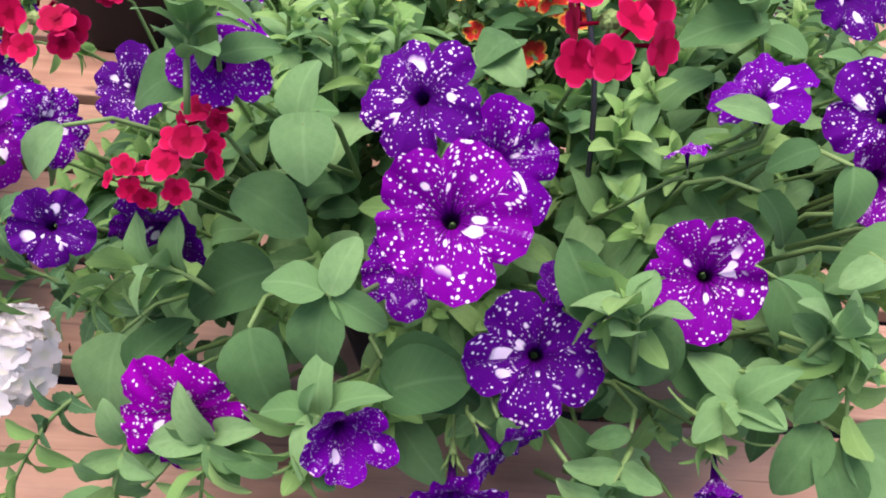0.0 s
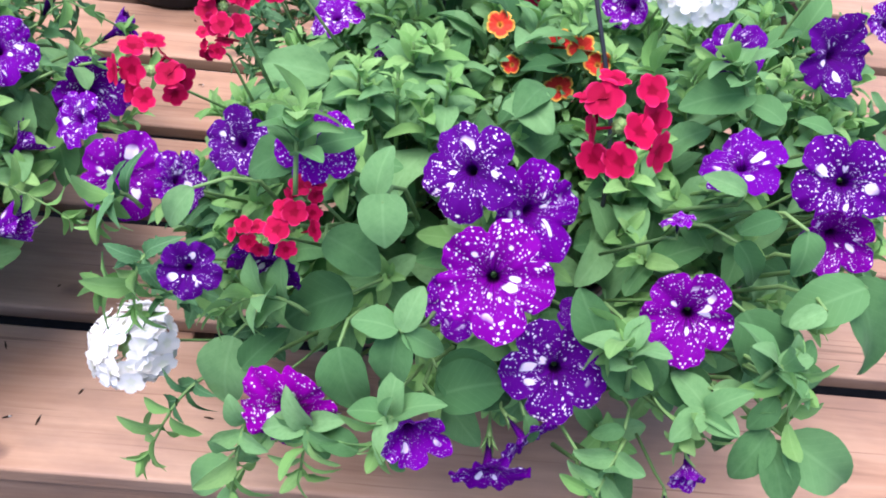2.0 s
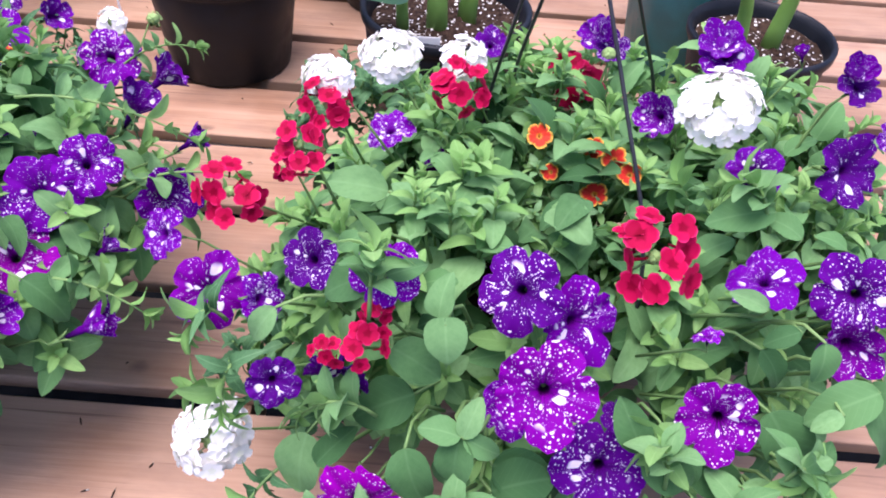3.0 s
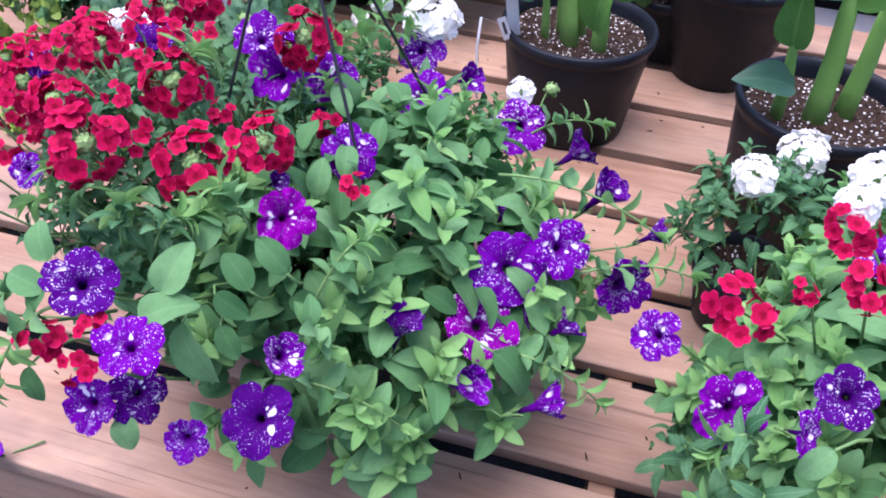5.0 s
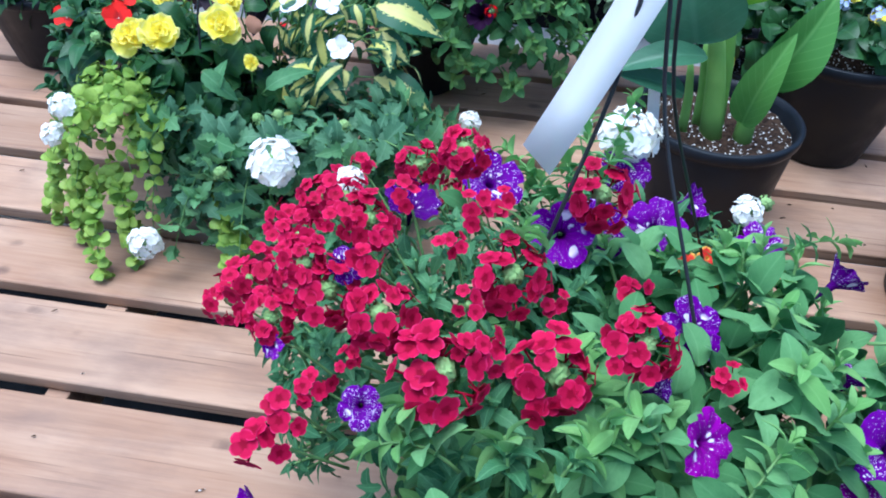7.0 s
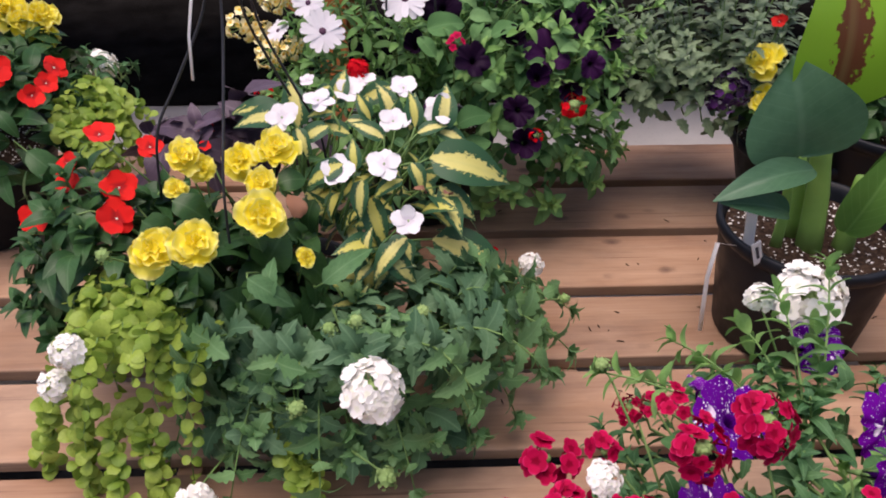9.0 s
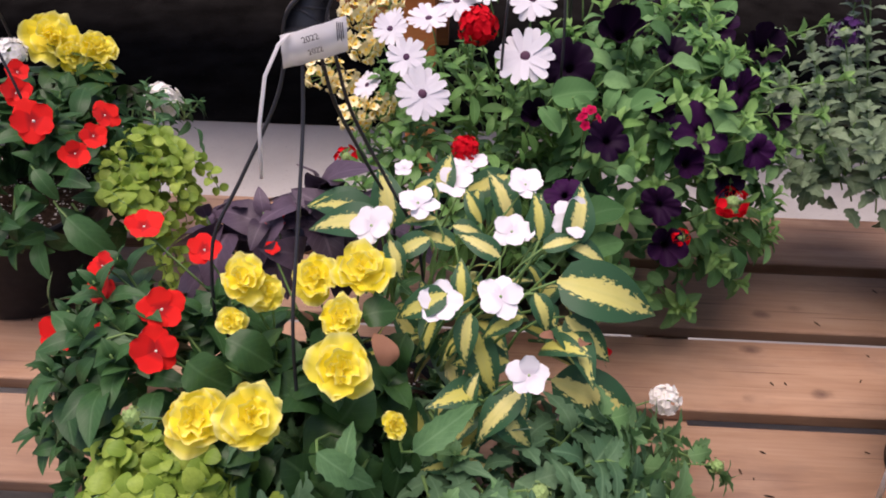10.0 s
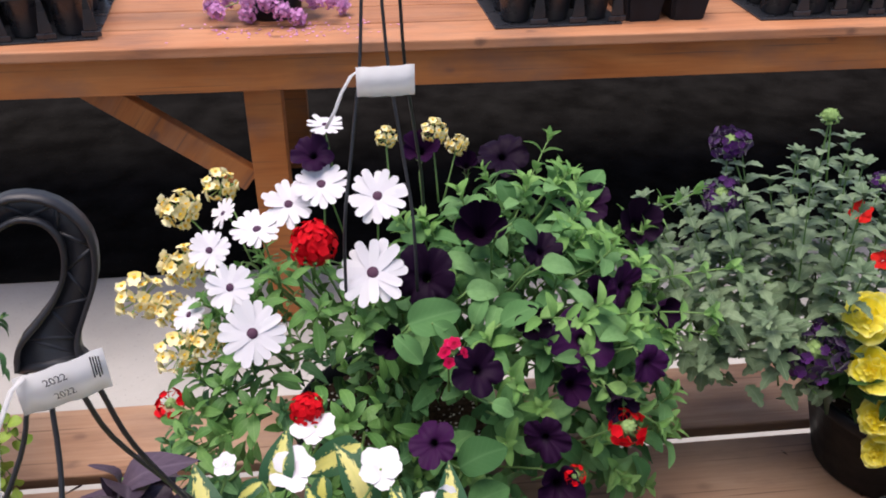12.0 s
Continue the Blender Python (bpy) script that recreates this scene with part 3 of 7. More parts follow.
def spray(fo, a, b, kind, size, pairs=4, sag=0.02, tip="shoot", r=0.0019):
    """A shoot from a to b with leaves in pairs and a whorl of young leaves at its end."""
    rng = fo.rng
    run = [Vector(p) for p in bend(a, b, sag, pairs * 2 + 1)]
    fo.stem(run, r, r * 0.55)
    turn = rng.uniform(0, 180)
    for i in range(2, len(run)):
        way = (run[i] - run[i - 1]).normalized()
        side = way.orthogonal().normalized()
        last = i == len(run) - 1
        turn += 90 + rng.uniform(-25, 25)
        for k in range(6 if last else 2):
            ring = Matrix.Rotation(radians(turn + k * (60 if last else 180)), 3, way) @ side
            tipward = ring * (0.5 if last else 1.0) + way * (0.8 if last else 0.45) + Vector((0, 0, 0.15)) + rnd_unit(rng) * 0.25
            nrm = way * 0.8 - ring * 0.3 + Vector((0, 0, 0.7)) + rnd_unit(rng) * 0.2
            s = size * (0.55 if last else rng.uniform(0.75, 1.1) * (1.05 - 0.35 * i / len(run)))
            young = tip if (tip and (last or i > len(run) - 5)) else None
            fo.leaf("shoot" if young == "shoot" else kind, run[i] - way * (0.004 if last else 0.0), tipward, nrm, s * (1.2 if young == "shoot" else 1.0), young, 2.2)


def laid(fo, root, kind, p, tip, nrm, size):
    """A single large leaf on a stalk that comes from the root."""
    # Below 0.41 m the darker copy is commoner, painting in the lower shade.
    fo.leaf(kind, p, tip, nrm, size, "mature_shaded" if kind in ("petunia", "wide") and fo.rng.random() < (0.3 if Vector(p).z > 0.41 else 0.75) else None, 3.0)
    p, q = Vector(p), Vector(root)
    d = q - p
    n = Vector(tip)
    reach = min(0.75, (0.20 if p.z < 0.26 else 0.09) / max(0.05, d.length))
    fo.stem([p + d * reach + Vector((0, 0, -0.012)), p + d * reach * 0.6 - n * 0.012, p + d * reach * 0.25 - n * 0.012, p], 0.0021, 0.0013)


def trail(fo, kind, a, edge, b, size, nodes=12):
    """A creeping strand with round leaves in pairs, from a over the rim at edge down to b."""
    rng = fo.rng
    p, q, r = Vector(a), Vector(edge), Vector(b)
    run = []
    for i in range(nodes + 1):
        t = i / nodes
        run.append(p * (1 - t) ** 2 + q * 2 * t * (1 - t) + r * t * t + rnd_unit(rng) * 0.004)
    fo.stem(run, 0.0014, 0.0008)
    for i in range(1, nodes + 1):
        way = (run[i] - run[i - 1]).normalized()
        out = Vector((0, -0.45, 0.65)) + rnd_unit(rng) * 0.55
        side = way.cross(out).normalized()
        for sgn in (1, -1):
            fo.leaf(kind, run[i], side * sgn + way * rng.uniform(0.1, 0.6), out + side * sgn * 0.2 + rnd_unit(rng) * 0.35, size * rng.uniform(0.75, 1.15) * (1.0 - 0.35 * (i / nodes) ** 3), None, 1.8)


# ---- blooms ----
def petunia_shape(seed, cup=0.0, fold=0.0):
    """A funnel with five lobes. cup: how far it is still shut; fold: how far one side hangs back."""
    rng = random.Random(seed)
    n = 70
    ph = [rng.uniform(0, 6.28) for _ in range(3)]
    gain = [rng.uniform(0.90, 1.06) for _ in range(5)]
    tilt = [rng.uniform(-0.24, 0.12) for _ in range(5)]
    rings = [(0.050, -0.98, 0.01), (0.068, -0.74, 0.05), (0.092, -0.54, 0.09), (0.112, -0.42, 0.13)]
    limb = [0.13, 0.22, 0.38, 0.55, 0.72, 0.87, 1.0]
    verts, uvs = [], []
    a = np.linspace(0, 2 * np.pi, n, endpoint=False)
    c = np.abs(np.cos(2.5 * a))
    lobe = c ** 0.46
    which = (np.floor((a / (2 * np.pi) * 5 + 0.5)) % 5).astype(int)
    soft = c ** 0.8
    g = 1 + (np.array(gain)[which] - 1) * soft
    lift = np.array(tilt)[which] * soft
    for r, z, u in rings:
        verts.append(np.stack([r * np.cos(a), r * np.sin(a), np.full(n, z)], 1))
        uvs.append(np.stack([np.full(n, u), a / (2 * np.pi)], 1))
    for x in limb:
        edge = (0.72 + 0.28 * lobe) * g * (1 + (0.016 * np.sin(23 * a + ph[0]) + 0.012 * np.sin(11 * a + ph[1])) * (1 - cup))
        r = 0.10 + (edge - 0.10) * (x - 0.10) / 0.90
        r = r * (1 - cup * 0.55 * x)
        z = cup * 0.75 * x ** 1.3 - fold * np.maximum(0, np.cos(a)) ** 1.5 * x ** 1.6 - 0.44 * (1 - x) ** 1.9 - 0.05 * x * x + 0.055 * x ** 2 * np.sin(7 * a + ph[1]) + 0.050 * (1 - cup) * x ** 3 * np.sin(15 * a + ph[2]) - 0.07 * x ** 1.5 * (1 - lobe) + lift * x * x
        verts.append(np.stack([r * np.cos(a), r * np.sin(a), z], 1))
        uvs.append(np.stack([np.full(n, 0.16 + 0.84 * (x - 0.10) / 0.90), a / (2 * np.pi)], 1))
    faces = []
    for i in range(len(rings) + len(limb) - 1):
        for j in range(n):
            k = (j + 1) % n
            faces.append((i * n + j, i * n + k, (i + 1) * n + k, (i + 1) * n + j))
    return np.concatenate(verts), faces, np.concatenate(uvs)


def calyx_shape():
    lumps = [tube([(0, 0, -1.0), (0, 0, -1.12), (0, 0, -1.35)], [0.085, 0.07, 0.035], 8)]
    for k in range(5):
        a = k * 1.2566
        d = np.array([math.cos(a), math.sin(a), 0])
        lumps.append(tube([d * 0.06 + (0, 0, -1.02), d * 0.11 + (0, 0, -0.85), d * 0.22 + (0, 0, -0.68)], [0.035, 0.045, 0.008], 4, 0.4))
    return merged(lumps)


def petal(length, width, nu=4, half=2, cup=0.2, lift=0.0, notch=0.0, ruffle=0.0, ph=0.0, base=0.12, tip=0.5, rounded=0.32):
    """One petal along +y from the centre."""
    verts, uvs, faces = [], [], []
    for i in range(nu + 1):
        u = i / nu
        w = width / 2 * (base + (1 - base) * math.sin(min(1.0, 0.02 + u) ** 0.8 * math.pi * 0.72) ** 0.8) * (1 if u < 1 else tip + 0.25)
        for j in range(-half, half + 1):
            s = j / half
            y = length * (u - (1 - abs(s)) * notch * u * u - abs(s) ** 2 * rounded * u * u)
            z = cup * length * u * u * 0.5 + lift * length * u + 0.12 * width * s * s * cup + ruffle * length * math.sin(5.0 * s + ph) * u * u
            verts.append((s * w, y, z))
            uvs.append((u, 0.5 + 0.5 * s))
    row = 2 * half + 1
    for i in range(nu):
        for j in range(row - 1):
            a = i * row + j
            faces.append((a, a + 1, a + row + 1, a + row))
    return np.array(verts), faces, np.array(uvs)


def turned(verts, deg, axis="Z"):
    return verts @ np.array(Matrix.Rotation(radians(deg), 3, axis)).T


class Build:
    """Gathers petals with uvs and material slots into one mesh."""

    def __init__(self):
        self.v, self.f, self.uv, self.s, self.n = [], [], [], [], 0

    def add(self, shape, m=None, slot=0):
        v, f, uv = shape
        v = np.asarray(v, float)
        if m is not None:
            v = v @ np.array(m.to_3x3()).T + np.array(m.translation)
        self.v.append(v)
        self.f.extend([tuple(i + self.n for i in face) for face in f])
        self.uv.append(uv)
        self.s.extend([slot] * len(f))
        self.n += len(v)

    def mesh(self, name, mats):
        return mesh_of(name, np.concatenate(self.v), self.f, mats, np.concatenate(self.uv), self.s)


def core_of(mat, eye, drop):
    """A small eye and the tube behind it."""
    v, f = lathe([(0.001, eye * 1.2), (eye * 0.7, eye), (eye, 0.0), (eye * 0.7, -drop * 0.5), (0.035, -drop)], 9)
    return mesh_of("flower_eye", v, f, [mat])


def flat_kind(mat, eye_mat, seeds, petals=5, width=0.86, notch=0.13):
    """Open blooms of a few broad petals."""
    shapes = [petal(1.0, width, 6, 3, cup, 0.03, notch, ruffle, ph, 0.2, 0.62) for cup, ruffle, ph in ((0.16, 0.02, 0.0), (0.05, 0.03, 2.0), (-0.10, 0.02, 4.0))]
    meshes = [mesh_of("petal", v, f, [mat], uv) for v, f, uv in shapes]
    made, eye = [], core_of(eye_mat, 0.06, 0.5)
    for s in seeds:
        rng = random.Random(s)
        spots = []
        for k in range(petals):
            spots.append(Matrix.Translation((0, 0, 0.014 * (k % 2))) @ Matrix.Rotation(radians(k * 360 / petals + rng.uniform(-6, 6)), 4, "Z") @ Matrix.Rotation(radians(rng.uniform(-10, 30)), 4, "X") @ Matrix.Scale(rng.uniform(0.86, 1.08), 4))
        made.append((eye, spots, meshes, "petal"))
    return made


def ruffled_kind(mat, seeds):
    """Double blooms of many ruffled petals."""
    shapes = [petal(1.0, 1.0, 6, 3, cup, 0.0, 0.10, ruffle, ph, 0.35, 0.7) for cup, ruffle, ph in ((0.30, 0.16, 0.0), (0.10, 0.20, 2.0), (0.42, 0.15, 4.0))]
    meshes = [mesh_of("petal", v, f, [mat], uv) for v, f, uv in shapes]
    made, eye = [], core_of(mat, 0.15, 0.3)
    for s in seeds:
        rng = random.Random(s)
        spots = []
        for ring, (count, length, lift) in enumerate(((5, 1.0, -6), (5, 0.88, 14), (4, 0.72, 30), (4, 0.52, 55))):
            for k in range(count):
                spots.append(Matrix.Translation((0, 0, 0.05 * ring)) @ Matrix.Rotation(radians(k * 360 / count + ring * 29 + rng.uniform(-22, 22)), 4, "Z") @ Matrix.Rotation(radians(lift + rng.uniform(-16, 16)), 4, "X") @ Matrix.Scale(length * rng.uniform(0.78, 1.14), 4))
        made.append((eye, spots, meshes, "petal"))
    return made


def daisy_kind(mat, disc, seeds):
    """Daisies: narrow blunt rays round a dark disc."""
    shapes = [petal(1.0, 0.31, 6, 2, cup, 0.0, 0.03, 0.01, ph, 0.42, 0.66, 0.10) for cup, ph in ((0.06, 0.0), (-0.10, 2.0), (0.16, 4.0))]
    meshes = [mesh_of("petal", v, f, [mat], uv) for v, f, uv in shapes]
    made = []
    for s in seeds:
        rng = random.Random(s)
        spots = []
        for k in range(16):
            spots.append(Matrix.Translation((0, 0, 0.012 * (k % 3))) @ Matrix.Rotation(radians(k * 22.5 + rng.uniform(-5, 5)), 4, "Z") @ Matrix.Rotation(radians(rng.uniform(-4, 8)), 4, "X") @ Matrix.Scale(rng.uniform(0.88, 1.04), 4))
        made.append((disc, spots, meshes, "petal"))
    return made


def floret(size, ph, notch=0.22, cup=0.05, width=0.72):
    b = Build()
    for k in range(5):
        sh = petal(size, width * size, 3, 2, cup + 0.1 * math.sin(ph + k * 2.1), 0.05, notch, 0.02, ph + k, 0.25, 0.75)
        b.add((turned(sh[0], k * 72 + ph * 20), sh[1], sh[2]))
    v, f = tube([(0, 0, 0.0), (0, 0, -1.1 * size)], [0.10 * size, 0.06 * size], 5)
    b.add((v, f, np.full((len(v), 2), 0.2)))
    return np.concatenate(b.v), b.f, np.concatenate(b.uv)


def head_plan(seed, count=24, top=1.0, reach=1.9, fl=0.42, gap=0.0, core=0.4, out=0.8, up=0.0, calm=0.35, loose=0.0, knobs=False):
    """A rounded head: its bumpy core as a mesh, and where its florets sit. reach: how far down the dome they go (radians); gap: a bare crown; up: how much the florets turn upwards."""
    rng = random.Random(seed)
    spots = []
    for k in range(count):
        t = (k + 0.5) / count
        polar = gap + (reach - gap) * math.sqrt(t)
        az = k * 2.39996 + rng.uniform(-0.25, 0.25)
        d = Vector((math.sin(polar) * math.cos(az), math.sin(polar) * math.sin(az), math.cos(polar)))
        p = Vector((d.x * out, d.y * out, d.z * 0.55 * top)) * rng.uniform(0.88 - loose, 1.07 + loose)
        spots.append(Matrix.Translation(p) @ frame_to(d + Vector((0, 0, up)) + rnd_unit(rng) * calm, (0, 0, 1), rng.uniform(0, 360)) @ Matrix.Scale(fl * rng.uniform(0.85, 1.15), 4))
    if knobs:
        n, rings = 22, [(math.sin(q) + 0.002, -math.cos(q)) for q in np.linspace(0.25, 3.1, 12)]
        v, f = lathe([(0.05, -1.9), (0.08, -1.2)] + rings, n)
        k = np.arange(30)
        polar = np.sqrt((k + 0.5) / 30) * 1.7
        d = np.stack([np.sin(polar) * np.cos(k * 2.39996), np.sin(polar) * np.sin(k * 2.39996), np.cos(polar)], 1)
        lean = np.arccos(np.clip((v[2 * n:] @ d.T).max(axis=1) / np.linalg.norm(v[2 * n:], axis=1), -1, 1))
        v[2 * n:] *= (0.80 + 0.45 * np.maximum(0, 1 - (lean / 0.24) ** 2))[:, None]
        return (v * core + np.array((0, 0, core * 0.3)), f), spots
    n = 16
    v, f = lathe([(0.03, -0.40), (0.10, -0.25), (core, -0.05), (core * 1.05, 0.15 * top), (core * 0.8, 0.34 * top), (core * 0.45, 0.44 * top), (0.02, 0.46 * top)], n)
    for i in range(len(v)):
        ring, j = divmod(i, n)
        if 1 < ring < 6:
            v[i] *= 1 + 0.16 * (1 if (j + ring) % 2 else -1)
    return (v, f), spots


def head_kind(mat, seeds, heart=None, cut=(0.2, 0.06, 0.85), **plan):
    """Heads of one kind: core meshes with floret places, and the floret meshes that they share."""
    florets = [mesh_of("floret", *floret(1.0, ph, *cut)[:2], [mat], floret(1.0, ph, *cut)[2]) for ph in (0.3, 2.2, 4.4)]
    made = []
    for s in seeds:
        (v, f), spots = head_plan(s, knobs=heart is None, **plan)
        made.append((mesh_of("flower_head", v, f, [heart or GREEN_BUD]), spots, florets, "floret"))
    return made


def lipped_floret(mats):
    b = Build()
    for deg, tall in ((24, 0.30), (-24, 0.30), (80, 0.24), (-80, 0.24)):
        sh = petal(tall, 0.20, 3, 2, 0.25, 0.25, 0.05, 0.03, deg * 0.1, 0.35, 0.8)
        b.add((turned(sh[0], deg), sh[1], sh[2]), None, 0)
    sh = petal(0.36, 0.42, 4, 2, 0.45, -0.10, 0.16, 0.06, 1.0, 0.45, 0.85)
    b.add((turned(sh[0], 180), sh[1], sh[2]), None, 1)
    v, f = lathe([(0.001, 0.12), (0.03, 0.10), (0.05, 0.04), (0.055, -0.02)], 8)
    b.add((v * (1.3, 0.8, 1.0) + (0, -0.10, 0), f, np.full((len(v), 2), 0.5)), None, 2)
    return b.mesh("floret", mats)


def lipped_kind(mats, seeds):
    """Heads of cream florets, each with an amber lip."""
    made, shared = [], [lipped_floret(mats)]
    for s in seeds:
        rng = random.Random(s)
        spots, lumps = [], [tube([(0, 0, -0.4), (0, 0, 0.5)], [0.06, 0.03], 6)]
        for k in range(26):
            polar, az = 1.6 * math.sqrt((k + 0.5) / 26), k * 2.39996 + rng.uniform(-0.4, 0.4)
            d = Vector((math.sin(polar) * math.cos(az), math.sin(polar) * math.sin(az), math.cos(polar)))
            p = Vector((d.x * 0.75, d.y * 0.75, d.z * 0.7)) * rng.uniform(0.75, 1.2)
            spots.append(Matrix.Translation(p) @ frame_to(d * 0.8 + rnd_unit(rng) * 0.5, (0, 0, 1), rng.uniform(-25, 25)) @ Matrix.Scale(rng.uniform(0.85, 1.20), 4))
            lumps.append(tube([tuple(p), tuple(p * 0.2)], [0.025, 0.02], 4))
        v, f = merged(lumps)
        made.append((mesh_of("flower_head", v, f, [GREEN_BUD]), spots, shared, "floret"))
    return made


CALYX = mesh_of("calyx", *calyx_shape(), [STEM])
dv, df = lathe([(0.001, 0.09), (0.08, 0.085), (0.15, 0.05), (0.18, 0.0)], 14)
DISC = mesh_of("disc", dv, df, [BROWN_DISC])
SHAPES = [petunia_shape(3), petunia_shape(8, 0.15), petunia_shape(21, 0.0, 0.45), petunia_shape(34), petunia_shape(55, 0.45, 0.15), petunia_shape(13, 0.1, 0.25)]
LIMP = [petunia_shape(60, 0.3, 0.6), petunia_shape(61, 0.6, 0.2), petunia_shape(62, 0.1, 0.5), petunia_shape(63, 0.75, 0.0)]
BLOOM = {
    "petunia": [mesh_of("petunia_bloom", v, f, [PETAL["petunia"]], uv) for v, f, uv in SHAPES],
    "magenta": [mesh_of("petunia_bloom", v, f, [PETAL["magenta"]], uv) for v, f, uv in SHAPES],
    "furl": [mesh_of("petunia_bloom", v, f, [PETAL["petunia"]], uv) for v, f, uv in LIMP[1::2]],
    "dark": [mesh_of("dark_petunia_bloom", v, f, [PETAL["dark"]], uv) for v, f, uv in LIMP],
    "mini": [mesh_of("orange_bloom", v, f, [PETAL["orange"]], uv) for v, f, uv in SHAPES[:2]],
    "red": head_kind(PETAL["red"], (1, 2, 3, 41, 42), None, (0.14, 0.08, 0.80), count=22, top=0.85, reach=1.6, fl=0.325, gap=0.36, core=0.24, out=0.80, up=0.35, calm=0.50, loose=0.16),
    "redloose": head_kind(PETAL["red"], (51, 52, 53), None, (0.14, 0.08, 0.80), count=10, top=0.8, reach=1.5, fl=0.44, gap=0.25, core=0.16, out=0.82, up=0.4, calm=0.65, loose=0.22),
    "redbit": head_kind(PETAL["red"], (4, 5, 43), None, (0.14, 0.08, 0.80), calm=0.6, loose=0.2, count=5, reach=1.2, fl=0.54, gap=0.3, core=0.2, up=0.4),
    "ring": head_kind(PETAL["bright_red"], (6, 7), count=18, top=0.6, reach=1.7, fl=0.34, gap=0.6, core=0.32),
    "ball": head_kind(PETAL["bright_red"], (8,), PETAL["bright_red"], count=84, top=1.3, reach=2.0, fl=0.21, core=0.62, calm=0.35, loose=0.05),
    "white": head_kind(PETAL["white"], (9, 10, 31), None, (0.20, 0.12, 0.72), count=52, top=0.9, reach=1.75, fl=0.33, gap=0.14, core=0.25, calm=0.30, out=0.80, up=0.25, loose=0.06),
    "violet": head_kind(PETAL["violet"], (11, 12), None, (0.24, 0.15, 0.7), count=52, top=1.0, reach=2.0, fl=0.25, gap=0.22, core=0.30, calm=0.5, loose=0.1),
    "pink": head_kind(PETAL["pink"], (13, 44), PETAL["pink"], (0.2, 0.2, 0.7), count=48, top=1.5, reach=2.2, fl=0.27, core=0.5, calm=0.5, loose=0.12),
    "blue": head_kind(PETAL["blue"], (14,), count=8, reach=1.6, fl=0.5, core=0.2),
    "bud": head_kind(GREEN_BUD, (15,), count=22, reach=1.8, fl=0.20, gap=0.1, core=0.6),
    "scarlet": flat_kind(PETAL["scarlet"], PETAL["white"], (16, 17, 18), 5, 0.92),
    "impatiens": flat_kind(PETAL["impatiens"], GREEN_BUD, (19, 20, 21), 5, 0.78, 0.17),
    "double": ruffled_kind(PETAL["yellow"], (22, 23, 24)),
    "daisy": daisy_kind(PETAL["daisy"], DISC, (25, 26, 27)),
    "lipped": lipped_kind([PETAL["cream"], PETAL["lip"], PETAL["amber"]], (28, 29)),
}
BLOOM_NAME = {"petunia": "petunia_bloom", "magenta": "petunia_bloom", "redloose": "verbena_head", "furl": "petunia_bloom", "dark": "dark_petunia_bloom", "mini": "orange_bloom", "red": "verbena_head", "redbit": "verbena_head", "ring": "verbena_head", "ball": "verbena_head",
              "white": "white_verbena_head", "violet": "violet_verbena_head", "pink": "pink_flower_head", "blue": "blue_flower_head", "bud": "bud_head", "scarlet": "impatiens_bloom",
              "impatiens": "impatiens_bloom", "double": "begonia_bloom", "daisy": "daisy_bloom", "lipped": "nemesia_head"}
BLOOM_COUNT = {}


def bloom(basket, kind, x, y, z, yaw, pitch, size):
    """One bloom of that diameter; yaw and pitch: where it faces, in degrees (yaw 0 is +x, pitch 90 straight up)."""
    n = BLOOM_COUNT[kind] = BLOOM_COUNT.get(kind, -1) + 1
    a, e = radians(yaw), radians(pitch)
    way = Vector((math.cos(a) * math.cos(e), math.sin(a) * math.cos(e), math.sin(e)))
    at = Vector((x, y, z)) - basket.location
    m = Matrix.Translation(at) @ frame_to(way, (0, 0, 1), (n * 67) % 360 if kind not in ("lipped",) else 0) @ Matrix.Scale(size / 2, 4)
    made = BLOOM[kind][n % len(BLOOM[kind])]
    if isinstance(made, tuple):
        ob = piece(BLOOM_NAME[kind], made[0], basket, m)
        for i, spot in enumerate(made[1]):
            piece(made[3], made[2][(i * 2 + n) % len(made[2])], ob, spot)
    else:
        ob = piece(BLOOM_NAME[kind], made, basket, m)
    if kind in ("petunia", "magenta", "furl", "dark", "mini"):
        piece("calyx", CALYX, ob)
    back = Vector((x, y, z)) - way * size * (0.66 if kind in ("petunia", "magenta", "furl", "dark", "mini") else 0.15)
    return ob, back


# ---- the ground, the bench and the table behind ----
FLOOR = -0.40
ground = part("ground", box(-60, 60, -60, 60, FLOOR - 0.2, FLOOR, 0), CONCRETE)
tagged(ground, "pale grey concrete ground with fine stains", "ground", kind="structure")
cloth = part("ground_fabric", box(-14, 14, -10, 1.78, FLOOR + 0.001, FLOOR + 0.005, 0), FABRIC_GREY)
tagged(cloth, "dark grey weed fabric under the low bench", "ground fabric", kind="structure")
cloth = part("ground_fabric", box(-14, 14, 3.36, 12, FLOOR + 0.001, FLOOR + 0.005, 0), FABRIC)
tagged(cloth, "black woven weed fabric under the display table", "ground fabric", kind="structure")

PITCH, Y0 = 0.196, 0.74
bench = thing("display_bench", (0, 0.544, FLOOR), "low cedar slat bench, weathered pinkish brown boards with dark gaps", "bench")
o = bench.location
for n in range(-1, 8):
    y1 = Y0 + PITCH * (n + 1)
    y0 = y1 - PITCH + 0.030 + 0.002 * math.sin(n * 3.1)
    if n == -1:
        y0 = 0.544
    xa, xb = -4.2, 3.2
    part("board", box(xa, xb, y0 - o.y, y1 - o.y, -0.026 - o.z, 0.0015 * math.sin(n * 5.3) - 0.001 - o.z, 0.004, 3), CEDAR, bench)
part("fascia", box(-4.2, 3.2, 0.549 - o.y, 0.587 - o.y, -0.134 - o.z, -0.0275 - o.z, 0.004), CEDAR, bench)
